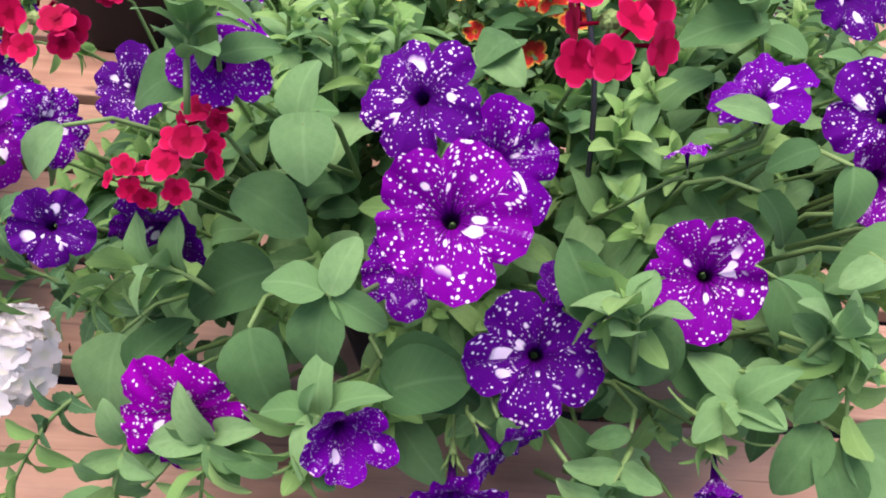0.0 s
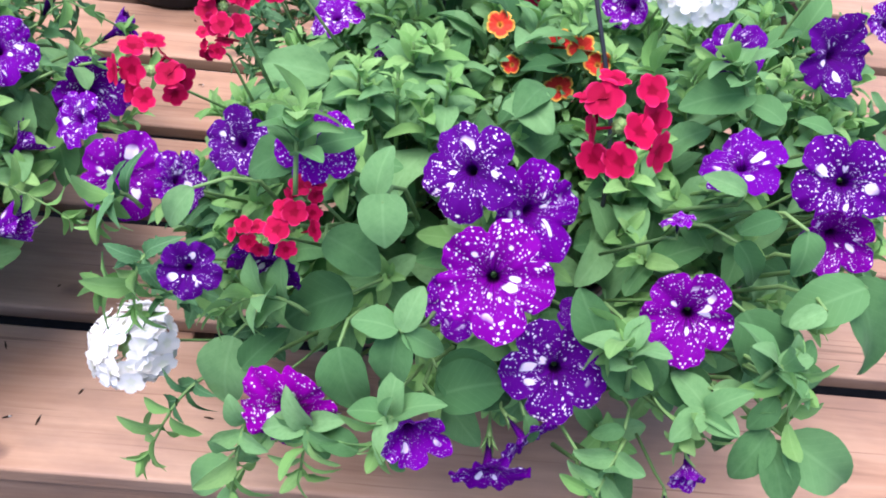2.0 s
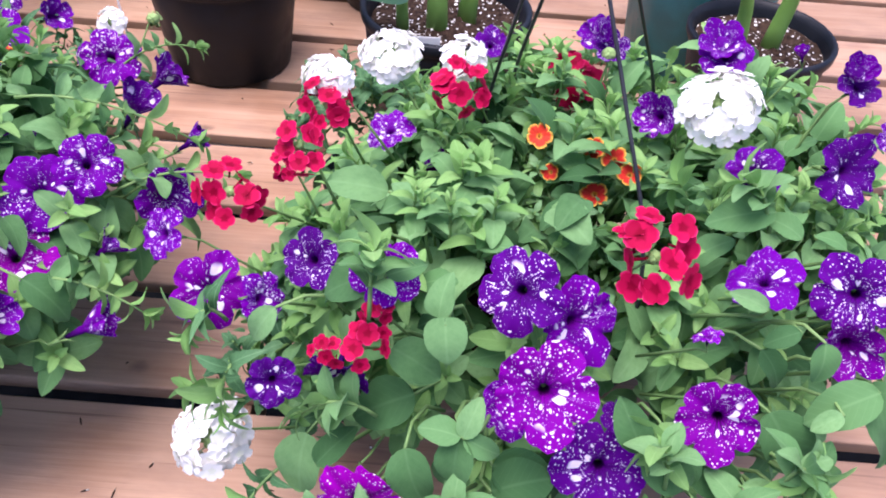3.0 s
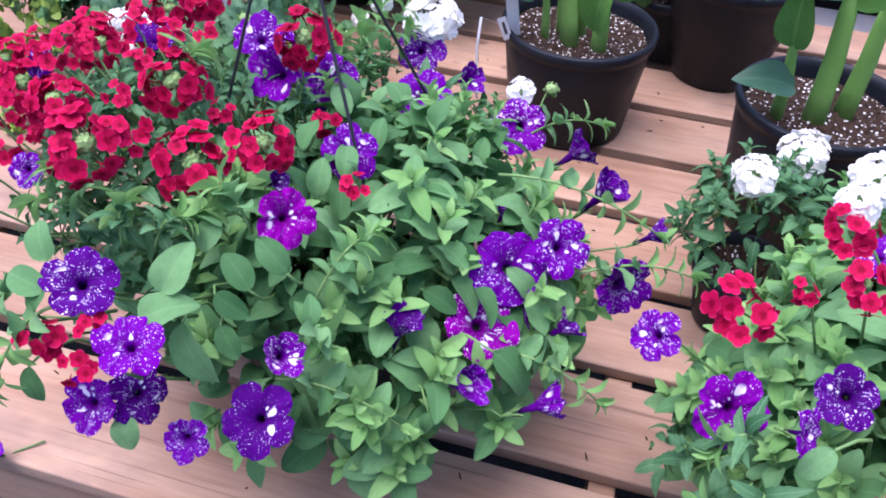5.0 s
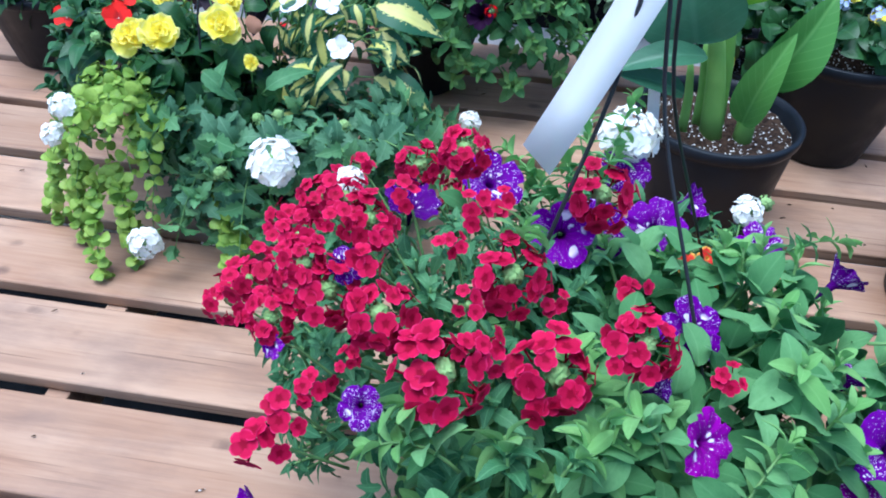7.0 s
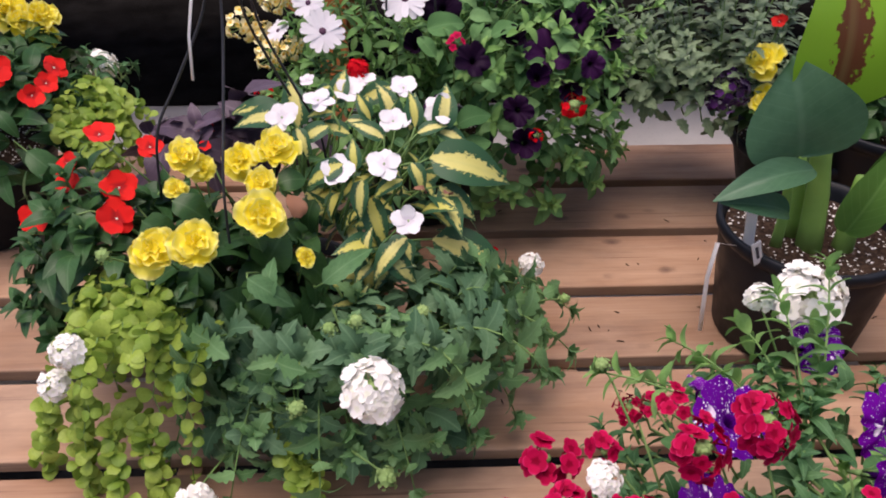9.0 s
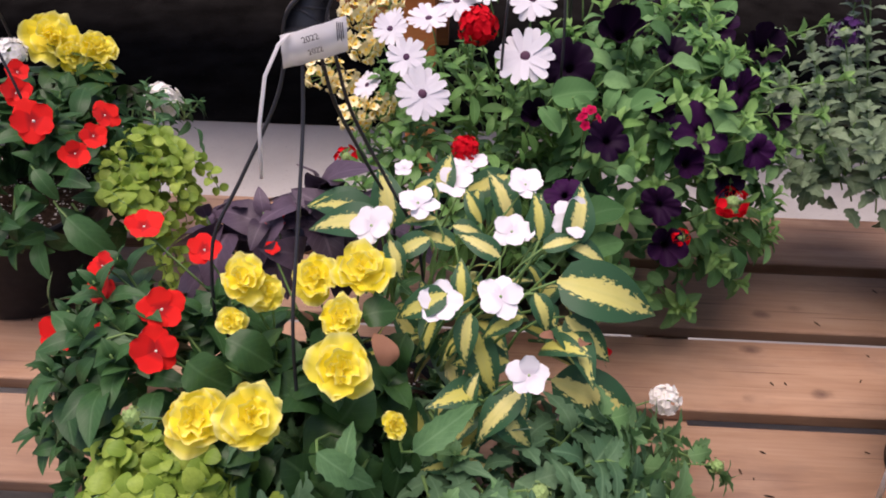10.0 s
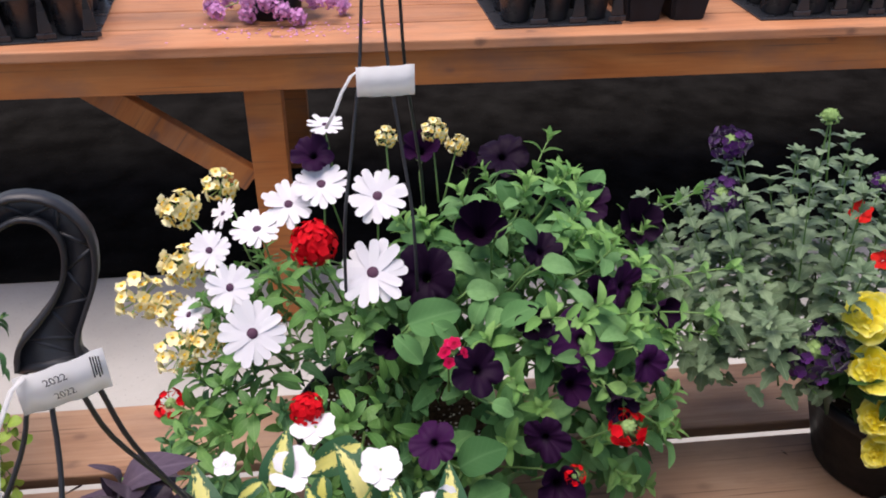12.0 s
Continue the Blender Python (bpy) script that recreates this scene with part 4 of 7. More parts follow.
part("fascia", box(-4.2, 3.2, 2.26 - o.y, 2.298 - o.y, -0.122 - o.z, -0.0275 - o.z, 0.004), CEDAR, bench)
for k in range(-5, 7):
    x = -0.685 + 0.61 * k
    if -4.1 < x < 3.1:
        part("joist", box(x - 0.019, x + 0.019, 0.602 - o.y, 2.258 - o.y, -0.122 - o.z, -0.0285 - o.z, 0.003), CEDAR, bench)
        if k % 2 == 0:
            for y in (0.70, 2.10):
                part("leg", box(x + 0.021, x + 0.11, y - o.y, y + 0.089 - o.y, 0.002, -0.0285 - o.z, 0.003), CEDAR, bench)

TOP = 0.433
table = thing("display_table", (-0.6, 3.0, FLOOR), "stained orange-brown cedar table with slat top and braced legs", "table")
o = table.location
for k in range(8):
    y = 3.012 + k * 0.15
    for xa, xb, back in ((-4.0, -1.898, 0.006), (-1.884, 3.0, 0.0)):
        part("board", box(xa - o.x, xb - o.x, y + back - o.y, y + back + 0.143 - o.y, TOP - 0.026 - o.z, TOP - o.z, 0.004), CEDAR_TOP, table)
for xa, xb, back in ((-4.0, -1.898, 0.006), (-1.884, 3.0, 0.0)):
    part("apron", box(xa - o.x, xb - o.x, 3.03 + back - o.y, 3.068 + back - o.y, TOP - 0.117 - o.z, TOP - 0.0275 - o.z, 0.003), CEDAR_STAIN, table)
part("apron", box(-4.0 - o.x, 3.0 - o.x, 4.15 - o.y, 4.188 - o.y, TOP - 0.117 - o.z, TOP - 0.0275 - o.z, 0.003), CEDAR_STAIN, table)
for x in (-3.3, -1.235, 1.35, 2.7):
    for y in (3.071, 4.06):
        part("leg", box(x - o.x, x + 0.089 - o.x, y - o.y, y + 0.086 - o.y, 0.006, TOP - 0.028 - o.z, 0.003), CEDAR_STAIN, table)
    bm = box(-0.032, 0.032, -0.018, 0.018, 0, 0.46, 0.003)
    m = Matrix.Translation((x - 0.010 - o.x, 3.11 - o.y, 0.445)) @ Matrix.Rotation(radians(-53), 4, "Y")
    part("brace", bm, CEDAR_STAIN, table, m=m)


# ---- pots ----
def pot(owner, rim, base, height, material=None, wall=0.004, lip=0.016, n=44):
    """A round pot with a rolled rim, open at the top, and its soil."""
    prof = [(0.001, 0.0), (base * 0.9, 0.0), (base, 0.006), (base + (rim - base) * 0.86, height * 0.86), (rim - 0.004, height - lip * 1.6), (rim, height - lip * 1.5), (rim + 0.004, height - lip),
            (rim + 0.005, height - 0.003), (rim + 0.002, height), (rim - wall, height), (rim - wall - 0.004, height - lip), (rim - wall - 0.012, height * 0.8), (base - wall, 0.012), (0.001, 0.012)]
    v, f = lathe(prof, n)
    ob = piece("pot", mesh_of("pot", v, f, [material or BLACK]), owner)
    r = rim - wall - 0.009
    rng = random.Random(int(rim * 1e4 + height * 1e5))
    rings = [(r * q, height * 0.86 + 0.006 * math.sin(q * 9)) for q in (1.0, 0.8, 0.6, 0.4, 0.2, 0.02)]
    v, f = lathe(rings, 36)
    v[:, 2] += np.array([rng.uniform(-0.004, 0.004) for _ in range(len(v))])
    piece("soil", mesh_of("soil", v, f, [SOIL]), owner)
    return ob


def hook_mesh():
    """The moulded plastic hook of a hanging basket: a flat crook with rails along both edges and a trussed web."""
    keys = [(-0.040, 0.060, 0.0055), (-0.040, 0.077, 0.0065), (-0.029, 0.094, 0.007), (-0.009, 0.103, 0.0075), (0.011, 0.098, 0.008), (0.022, 0.081, 0.009), (0.019, 0.057, 0.0095), (0.007, 0.035, 0.0105), (-0.006, 0.017, 0.014), (-0.014, 0.003, 0.020), (-0.015, -0.008, 0.023)]
    line = []
    for i in range(len(keys) - 1):
        k0, k1, k2, k3 = (np.array(keys[j]) for j in (max(i - 1, 0), i, i + 1, min(i + 2, len(keys) - 1)))
        for t in (0.0, 0.333, 0.667):
            line.append(tuple(0.5 * (2 * k1 + (k2 - k0) * t + (2 * k0 - 5 * k1 + 4 * k2 - k3) * t * t + (3 * k1 - k0 - 3 * k2 + k3) * t ** 3)))
    line.append(keys[-1])
    c = np.array([(x, 0, z * 1.14) for x, z, w in line])
    tan = np.gradient(c, axis=0)
    tan /= np.linalg.norm(tan, axis=1)[:, None]
    side = np.stack([tan[:, 2], np.zeros(len(c)), -tan[:, 0]], 1) * np.array([w for _, _, w in line])[:, None]
    a, b = c + side, c - side
    n = len(c)

    def band(path, deep, thick):
        t = np.gradient(path, axis=0)
        t /= np.linalg.norm(t, axis=1)[:, None]
        out = np.stack([t[:, 2], np.zeros(n), -t[:, 0]], 1) * thick
        y = np.array((0, deep, 0))
        v = np.concatenate([path + out - y, path + out + y, path - out + y, path - out - y])
        f = [(q * n + i, q * n + i + 1, (q + 1) % 4 * n + i + 1, (q + 1) % 4 * n + i) for q in range(4) for i in range(n - 1)]
        return v, f + [(0, n, 2 * n, 3 * n), (n - 1, 4 * n - 1, 3 * n - 1, 2 * n - 1)]

    web = np.concatenate([a + (0, 0.0007, 0), b + (0, 0.0007, 0), b - (0, 0.0007, 0), a - (0, 0.0007, 0)])
    faces = [(q * n + i, q * n + i + 1, (q + 1) % 4 * n + i + 1, (q + 1) % 4 * n + i) for q in range(4) for i in range(n - 1)]
    ribs = []
    for i in range(0, n - 2, 2):
        ribs.append(tube([a[i], b[i + 2]] if i % 4 else [b[i], a[i + 2]], 0.0019, 5))
    return merged([band(a, 0.0062, 0.0016), band(b, 0.0062, 0.0016), (web, faces), tube([a[-1], b[-1]], 0.0045, 6)]), ribs


def hanger(basket, apex, ends, turn=0.0, wide=0.0021):
    """Straps from the rim up to a moulded hook."""
    o = basket.location
    (v, f), ribs = hook_mesh()
    hook = piece("hook", mesh_of("hook", v, f, [HOOK]), basket, Matrix.Translation(Vector(apex) - o) @ Matrix.Rotation(radians(turn), 4, "Z"), "black moulded plastic hook")
    for rv, rf in ribs:
        piece("rib", mesh_of("rib", rv, rf, [HOOK]), hook)
    across = Vector((math.cos(radians(turn)), math.sin(radians(turn)), 0))
    ranked = sorted(ends, key=lambda e: Vector(e).dot(across))
    for i, e in enumerate(ranked):
        top = Vector(apex) + across * (-0.034 + 0.040 * i / max(1, len(ends) - 1)) + Vector((0, 0, -0.010))
        e = Vector(e)
        out = Vector((e.x - top.x, e.y - top.y, 0))
        pts = [top, top + Vector((out.x * 0.06, out.y * 0.06, -0.03)), top.lerp(e, 0.35) - out * 0.14, top.lerp(e, 0.7) - out * 0.06, e, e + Vector((out.x * 0.12, out.y * 0.12, -0.10))]
        fine = []
        for i in range(len(pts) - 1):
            p0, p1, p2, p3 = pts[max(i - 1, 0)], pts[i], pts[i + 1], pts[min(i + 2, len(pts) - 1)]
            for k in range(4):
                t = k / 4
                fine.append(0.5 * (2 * p1 + (p2 - p0) * t + (2 * p0 - 5 * p1 + 4 * p2 - p3) * t * t + (3 * p1 - p0 - 3 * p2 + p3) * t ** 3) - o)
        fine.append(pts[-1] - o)
        tv, tf = tube([tuple(p) for p in fine], wide, 6)
        piece("strap", mesh_of("strap", tv, tf, [HOOK]), basket)


def ribbon(basket, pts, width, side, name="tag"):
    """A paper strip along points; side: the way of its width."""
    o = basket.location
    s = Vector(side).normalized() * width / 2
    verts, faces = [], []
    for p in pts:
        p = Vector(p) - o
        verts += [p - s, p + s]
    for i in range(len(pts) - 1):
        faces.append((2 * i, 2 * i + 1, 2 * i + 3, 2 * i + 2))
    me = mesh_of("tag", verts, faces, [PAPER])
    ob = piece(name, me, basket, None, "white plastic care tag strip")
    sol = ob.modifiers.new("thick", "SOLIDIFY")
    sol.thickness = 0.0006
    return ob


# ---- hanging baskets ----
def basket_at(x, y, rim, base, height, label, z=0.0):
    ob = thing("hanging_basket", (x, y, z), label, "hanging basket", "baskets on the bench")
    pot(ob, rim, base, height)
    return ob


def stalk(fo, back, root, r=0.0016):
    """A thin stalk from the mound up to a bloom."""
    b, q = Vector(back), Vector(root)
    reach = min(0.5, 0.075 / max(0.05, (b - q).length))
    sag = Vector((fo.rng.uniform(-0.01, 0.01), fo.rng.uniform(-0.01, 0.01), -0.012))
    fo.stem([b.lerp(q, reach) + sag * 2, b.lerp(q, reach * 0.6) + sag, b.lerp(q, reach * 0.2), b], r, r * 0.7)


def adder(basket, fo, root):
    def add(kind, x, y, z, yaw, pitch, size):
        ob, back = bloom(basket, kind, x, y, z, yaw, pitch, size)
        stalk(fo, back, root)
    return add


# the basket of speckled petunias nearest the bench's front
basket_a = basket_at(0.31, 0.83, 0.15, 0.105, 0.17, "black hanging basket of white-speckled purple petunias with some red verbena")
fo = Foliage(basket_a, basket_a.location, 11)
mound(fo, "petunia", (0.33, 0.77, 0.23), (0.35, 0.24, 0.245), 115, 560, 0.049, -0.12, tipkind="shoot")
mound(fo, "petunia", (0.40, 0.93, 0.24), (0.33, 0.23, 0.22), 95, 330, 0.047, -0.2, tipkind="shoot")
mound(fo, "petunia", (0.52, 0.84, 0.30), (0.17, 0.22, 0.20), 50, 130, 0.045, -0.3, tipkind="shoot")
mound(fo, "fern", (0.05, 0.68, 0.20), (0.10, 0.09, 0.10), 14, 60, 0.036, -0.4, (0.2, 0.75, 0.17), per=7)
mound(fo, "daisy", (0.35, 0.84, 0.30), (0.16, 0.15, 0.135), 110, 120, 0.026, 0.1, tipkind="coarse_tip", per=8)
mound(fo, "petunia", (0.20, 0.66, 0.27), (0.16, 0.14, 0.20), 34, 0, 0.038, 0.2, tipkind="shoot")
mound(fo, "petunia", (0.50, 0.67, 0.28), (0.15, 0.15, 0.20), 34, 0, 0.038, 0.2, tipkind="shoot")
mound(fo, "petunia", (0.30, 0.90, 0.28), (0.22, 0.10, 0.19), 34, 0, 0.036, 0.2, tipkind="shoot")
bloom_a = adder(basket_a, fo, (0.31, 0.80, 0.20))
laid(fo, (0.31, 0.80, 0.20), "heart", (0.199, 0.500, 0.476), (0.13, -0.61, -0.78), (-0.06, -0.69, 0.72), 0.030)
laid(fo, (0.31, 0.80, 0.20), "wide", (0.194, 0.512, 0.471), (0.09, 0.61, 0.79), (-0.33, -0.43, 0.84), 0.035)
laid(fo, (0.31, 0.80, 0.20), "wide", (0.213, 0.717, 0.406), (-0.93, 0.26, 0.26), (0.23, -0.33, 0.91), 0.061)
laid(fo, (0.31, 0.80, 0.20), "petunia", (0.142, 0.544, 0.480), (-0.92, -0.20, -0.33), (-0.08, -0.50, 0.86), 0.046)
laid(fo, (0.31, 0.80, 0.20), "petunia", (0.125, 0.593, 0.476), (-0.84, -0.30, -0.45), (0.20, -0.54, 0.81), 0.025)
laid(fo, (0.31, 0.80, 0.20), "petunia", (0.152, 0.530, 0.494), (0.93, 0.19, 0.31), (0.04, -0.67, 0.74), 0.031)
laid(fo, (0.31, 0.80, 0.20), "petunia", (0.131, 0.562, 0.477), (-0.32, 0.59, 0.74), (-0.19, -0.66, 0.73), 0.020)
laid(fo, (0.31, 0.80, 0.20), "petunia", (0.063, 0.535, 0.443), (-0.59, -0.47, -0.65), (-0.18, -0.67, 0.72), 0.036)
laid(fo, (0.31, 0.80, 0.20), "wide", (0.087, 0.501, 0.321), (-0.12, -0.61, -0.79), (-0.20, -0.41, 0.89), 0.058)
laid(fo, (0.31, 0.80, 0.20), "petunia", (0.100, 0.471, 0.321), (0.62, 0.46, 0.63), (-0.26, -0.65, 0.71), 0.043)
laid(fo, (0.31, 0.80, 0.20), "wide", (0.175, 0.458, 0.375), (0.32, -0.59, -0.74), (-0.30, -0.48, 0.82), 0.050)
laid(fo, (0.31, 0.80, 0.20), "petunia", (0.217, 0.446, 0.414), (-0.98, 0.16, 0.13), (0.08, -0.32, 0.94), 0.033)
laid(fo, (0.31, 0.80, 0.20), "petunia", (0.219, 0.446, 0.413), (0.31, 0.57, 0.76), (-0.16, -0.69, 0.70), 0.032)
laid(fo, (0.31, 0.80, 0.20), "petunia", (0.219, 0.449, 0.411), (0.90, -0.30, -0.32), (-0.19, -0.62, 0.76), 0.033)
laid(fo, (0.31, 0.80, 0.20), "petunia", (0.217, 0.451, 0.409), (-0.11, -0.61, -0.79), (-0.25, -0.37, 0.90), 0.044)
laid(fo, (0.31, 0.80, 0.20), "wide", (0.246, 0.463, 0.354), (0.96, -0.21, -0.20), (-0.25, -0.39, 0.89), 0.062)
laid(fo, (0.31, 0.80, 0.20), "petunia", (0.357, 0.453, 0.402), (-0.45, 0.57, 0.69), (-0.33, -0.48, 0.82), 0.047)
laid(fo, (0.31, 0.80, 0.20), "petunia", (0.357, 0.451, 0.398), (0.91, -0.29, -0.30), (-0.28, -0.63, 0.72), 0.047)
laid(fo, (0.31, 0.80, 0.20), "wide", (0.403, 0.465, 0.369), (0.95, -0.22, -0.22), (-0.28, -0.63, 0.73), 0.050)
laid(fo, (0.31, 0.80, 0.20), "petunia", (0.434, 0.440, 0.387), (1.00, -0.05, 0.01), (-0.34, -0.45, 0.83), 0.029)
laid(fo, (0.31, 0.80, 0.20), "wide", (0.464, 0.500, 0.403), (0.52, -0.55, -0.66), (-0.21, -0.40, 0.89), 0.059)
laid(fo, (0.31, 0.80, 0.20), "petunia", (0.455, 0.537, 0.436), (0.58, -0.52, -0.63), (0.18, -0.44, 0.88), 0.036)
laid(fo, (0.31, 0.80, 0.20), "petunia", (0.478, 0.438, 0.405), (-0.77, 0.42, 0.48), (-0.13, -0.61, 0.78), 0.030)
laid(fo, (0.31, 0.80, 0.20), "petunia", (0.486, 0.449, 0.402), (0.50, 0.51, 0.70), (-0.11, -0.68, 0.73), 0.026)
laid(fo, (0.31, 0.80, 0.20), "petunia", (0.474, 0.432, 0.396), (-0.56, -0.49, -0.67), (0.11, -0.52, 0.85), 0.030)
laid(fo, (0.31, 0.80, 0.20), "petunia", (0.504, 0.477, 0.436), (-0.87, -0.27, -0.41), (0.02, -0.35, 0.94), 0.027)
laid(fo, (0.31, 0.80, 0.20), "petunia", (0.451, 0.446, 0.361), (-0.01, -0.61, -0.79), (0.30, -0.61, 0.73), 0.035)
laid(fo, (0.31, 0.80, 0.20), "petunia", (0.311, 0.436, 0.343), (0.49, -0.55, -0.67), (0.17, -0.45, 0.88), 0.024)
laid(fo, (0.31, 0.80, 0.20), "wide", (0.158, 0.520, 0.422), (0.90, -0.30, -0.32), (0.01, -0.46, 0.89), 0.047)
laid(fo, (0.31, 0.80, 0.20), "wide", (0.178, 0.518, 0.366), (-0.91, -0.22, -0.35), (0.03, -0.43, 0.90), 0.059)
laid(fo, (0.31, 0.80, 0.20), "petunia", (0.447, 0.540, 0.479), (-0.90, 0.30, 0.31), (-0.03, -0.59, 0.81), 0.029)
laid(fo, (0.31, 0.80, 0.20), "petunia", (0.469, 0.583, 0.465), (0.50, 0.51, 0.70), (0.21, -0.54, 0.82), 0.032)
laid(fo, (0.31, 0.80, 0.20), "petunia", (0.469, 0.522, 0.476), (-0.92, -0.20, -0.33), (0.03, -0.43, 0.90), 0.028)
laid(fo, (0.31, 0.80, 0.20), "wide", (0.491, 0.521, 0.467), (-0.03, -0.61, -0.79), (0.02, -0.57, 0.82), 0.034)
laid(fo, (0.31, 0.80, 0.20), "petunia", (0.127, 0.437, 0.300), (-0.80, -0.34, -0.49), (0.13, -0.44, 0.89), 0.033)
laid(fo, (0.31, 0.80, 0.20), "wide", (0.486, 0.419, 0.368), (0.86, -0.40, -0.33), (-0.30, -0.55, 0.78), 0.062)
laid(fo, (0.31, 0.80, 0.20), "petunia", (0.476, 0.417, 0.365), (0.30, -0.71, -0.64), (-0.26, -0.30, 0.92), 0.045)
laid(fo, (0.31, 0.80, 0.20), "wide", (0.355, 0.414, 0.326), (0.82, -0.44, -0.37), (-0.15, -0.28, 0.95), 0.049)
laid(fo, (0.31, 0.80, 0.20), "petunia", (0.476, 0.422, 0.370), (-0.56, -0.59, -0.58), (-0.24, -0.49, 0.84), 0.042)
laid(fo, (0.31, 0.80, 0.20), "petunia", (0.094, 0.429, 0.263), (-0.70, -0.51, -0.51), (-0.08, -0.51, 0.86), 0.041)
laid(fo, (0.31, 0.80, 0.20), "petunia", (0.099, 0.410, 0.255), (0.01, -0.73, -0.68), (-0.30, -0.57, 0.76), 0.028)
laid(fo, (0.31, 0.80, 0.20), "petunia", (0.132, 0.427, 0.296), (-0.95, -0.20, -0.24), (0.20, -0.24, 0.95), 0.027)
laid(fo, (0.31, 0.80, 0.20), "petunia", (0.195, 0.413, 0.313), (-0.93, 0.29, 0.22), (0.17, -0.29, 0.94), 0.034)
laid(fo, (0.31, 0.80, 0.20), "petunia", (0.218, 0.391, 0.347), (0.79, -0.47, -0.39), (-0.24, -0.55, 0.80), 0.014)
laid(fo, (0.31, 0.80, 0.20), "petunia", (0.382, 0.429, 0.346), (-0.97, -0.16, -0.20), (0.23, -0.45, 0.86), 0.023)
laid(fo, (0.31, 0.80, 0.20), "petunia", (0.380, 0.381, 0.292), (-0.63, -0.55, -0.54), (-0.33, -0.48, 0.81), 0.016)
laid(fo, (0.31, 0.80, 0.20), "petunia", (0.358, 0.381, 0.288), (-0.74, -0.48, -0.48), (0.08, -0.48, 0.87), 0.019)
laid(fo, (0.31, 0.80, 0.20), "wide", (0.182, 0.686, 0.398), (0.65, 0.52, 0.56), (0.26, -0.24, 0.93), 0.071)
laid(fo, (0.31, 0.80, 0.20), "petunia", (0.182, 0.688, 0.438), (-1.00, -0.03, -0.06), (-0.33, -0.31, 0.89), 0.055)
laid(fo, (0.31, 0.80, 0.20), "petunia", (0.136, 0.703, 0.433), (-0.99, 0.09, 0.06), (0.05, -0.57, 0.82), 0.060)
laid(fo, (0.31, 0.80, 0.20), "petunia", (0.470, 0.638, 0.497), (-0.99, -0.09, -0.13), (-0.15, -0.50, 0.85), 0.055)
laid(fo, (0.31, 0.80, 0.20), "wide", (0.530, 0.511, 0.433), (0.49, -0.61, -0.62), (0.27, -0.41, 0.87), 0.073)
laid(fo, (0.31, 0.80, 0.20), "petunia", (0.537, 0.499, 0.439), (-0.90, -0.29, -0.33), (-0.17, -0.44, 0.88), 0.058)
laid(fo, (0.31, 0.80, 0.20), "petunia", (0.494, 0.624, 0.482), (-0.84, 0.39, 0.38), (0.26, -0.57, 0.78), 0.036)
laid(fo, (0.31, 0.80, 0.20), "petunia", (0.530, 0.617, 0.480), (-0.87, 0.36, 0.35), (0.01, -0.28, 0.96), 0.026)
laid(fo, (0.31, 0.80, 0.20), "wide", (0.246, 0.443, 0.347), (0.95, 0.21, 0.24), (-0.33, -0.42, 0.85), 0.053)
laid(fo, (0.31, 0.80, 0.20), "petunia", (0.384, 0.462, 0.402), (0.51, -0.60, -0.61), (0.06, -0.63, 0.77), 0.038)
spray(fo, (0.111, 0.452, 0.299), (0.100, 0.395, 0.246), "petunia", 0.034, 4)
spray(fo, (0.161, 0.439, 0.311), (0.153, 0.410, 0.284), "petunia", 0.034, 4)
spray(fo, (0.384, 0.426, 0.337), (0.353, 0.371, 0.283), "petunia", 0.034, 4)
spray(fo, (0.471, 0.464, 0.406), (0.488, 0.418, 0.364), "petunia", 0.034, 4)
spray(fo, (0.436, 0.431, 0.363), (0.422, 0.420, 0.352), "petunia", 0.034, 4)
spray(fo, (0.222, 0.418, 0.346), (0.210, 0.407, 0.335), "petunia", 0.034, 4)
spray(fo, (0.149, 0.492, 0.367), (0.085, 0.491, 0.361), "petunia", 0.034, 4)
spray(fo, (0.373, 0.431, 0.390), (0.365, 0.448, 0.412), "petunia", 0.034, 4)
spray(fo, (0.142, 0.500, 0.477), (0.143, 0.531, 0.517), "petunia", 0.034, 4)
spray(fo, (0.459, 0.437, 0.401), (0.479, 0.437, 0.402), "petunia", 0.034, 4)
spray(fo, (0.317, 0.735, 0.311), (0.289, 0.805, 0.399), "petunia", 0.034, 4)
spray(fo, (0.372, 0.680, 0.352), (0.368, 0.712, 0.392), "petunia", 0.034, 4)
spray(fo, (0.383, 0.854, 0.324), (0.340, 0.893, 0.364), "petunia", 0.034, 4)
spray(fo, (0.418, 0.684, 0.430), (0.405, 0.712, 0.459), "petunia", 0.034, 4)
spray(fo, (0.278, 0.749, 0.339), (0.240, 0.772, 0.362), "petunia", 0.034, 4)
spray(fo, (0.468, 0.630, 0.481), (0.437, 0.658, 0.509), "petunia", 0.034, 4)
spray(fo, (0.180, 0.782, 0.399), (0.211, 0.811, 0.430), "petunia", 0.034, 4)
spray(fo, (0.015, 0.552, 0.403), (-0.016, 0.544, 0.394), "verbena", 0.034, 4)
spray(fo, (0.028, 0.524, 0.381), (0.017, 0.495, 0.351), "verbena", 0.034, 4)
spray(fo, (0.069, 0.500, 0.274), (0.020, 0.448, 0.223), "verbena", 0.034, 4)
spray(fo, (0.082, 0.508, 0.328), (-0.017, 0.524, 0.338), "verbena", 0.034, 4)
bloom_a("magenta", 0.274, 0.460, 0.456, -98, 42, 0.082)
bloom_a("petunia", 0.310, 0.550, 0.435, -60, 34, 0.08)
bloom_a("petunia", 0.255, 0.489, 0.397, -103, 32, 0.059)
bloom_a("petunia", 0.253, 0.538, 0.480, -112, 40, 0.074)
bloom_a("magenta", 0.412, 0.474, 0.421, -112, 36, 0.075)
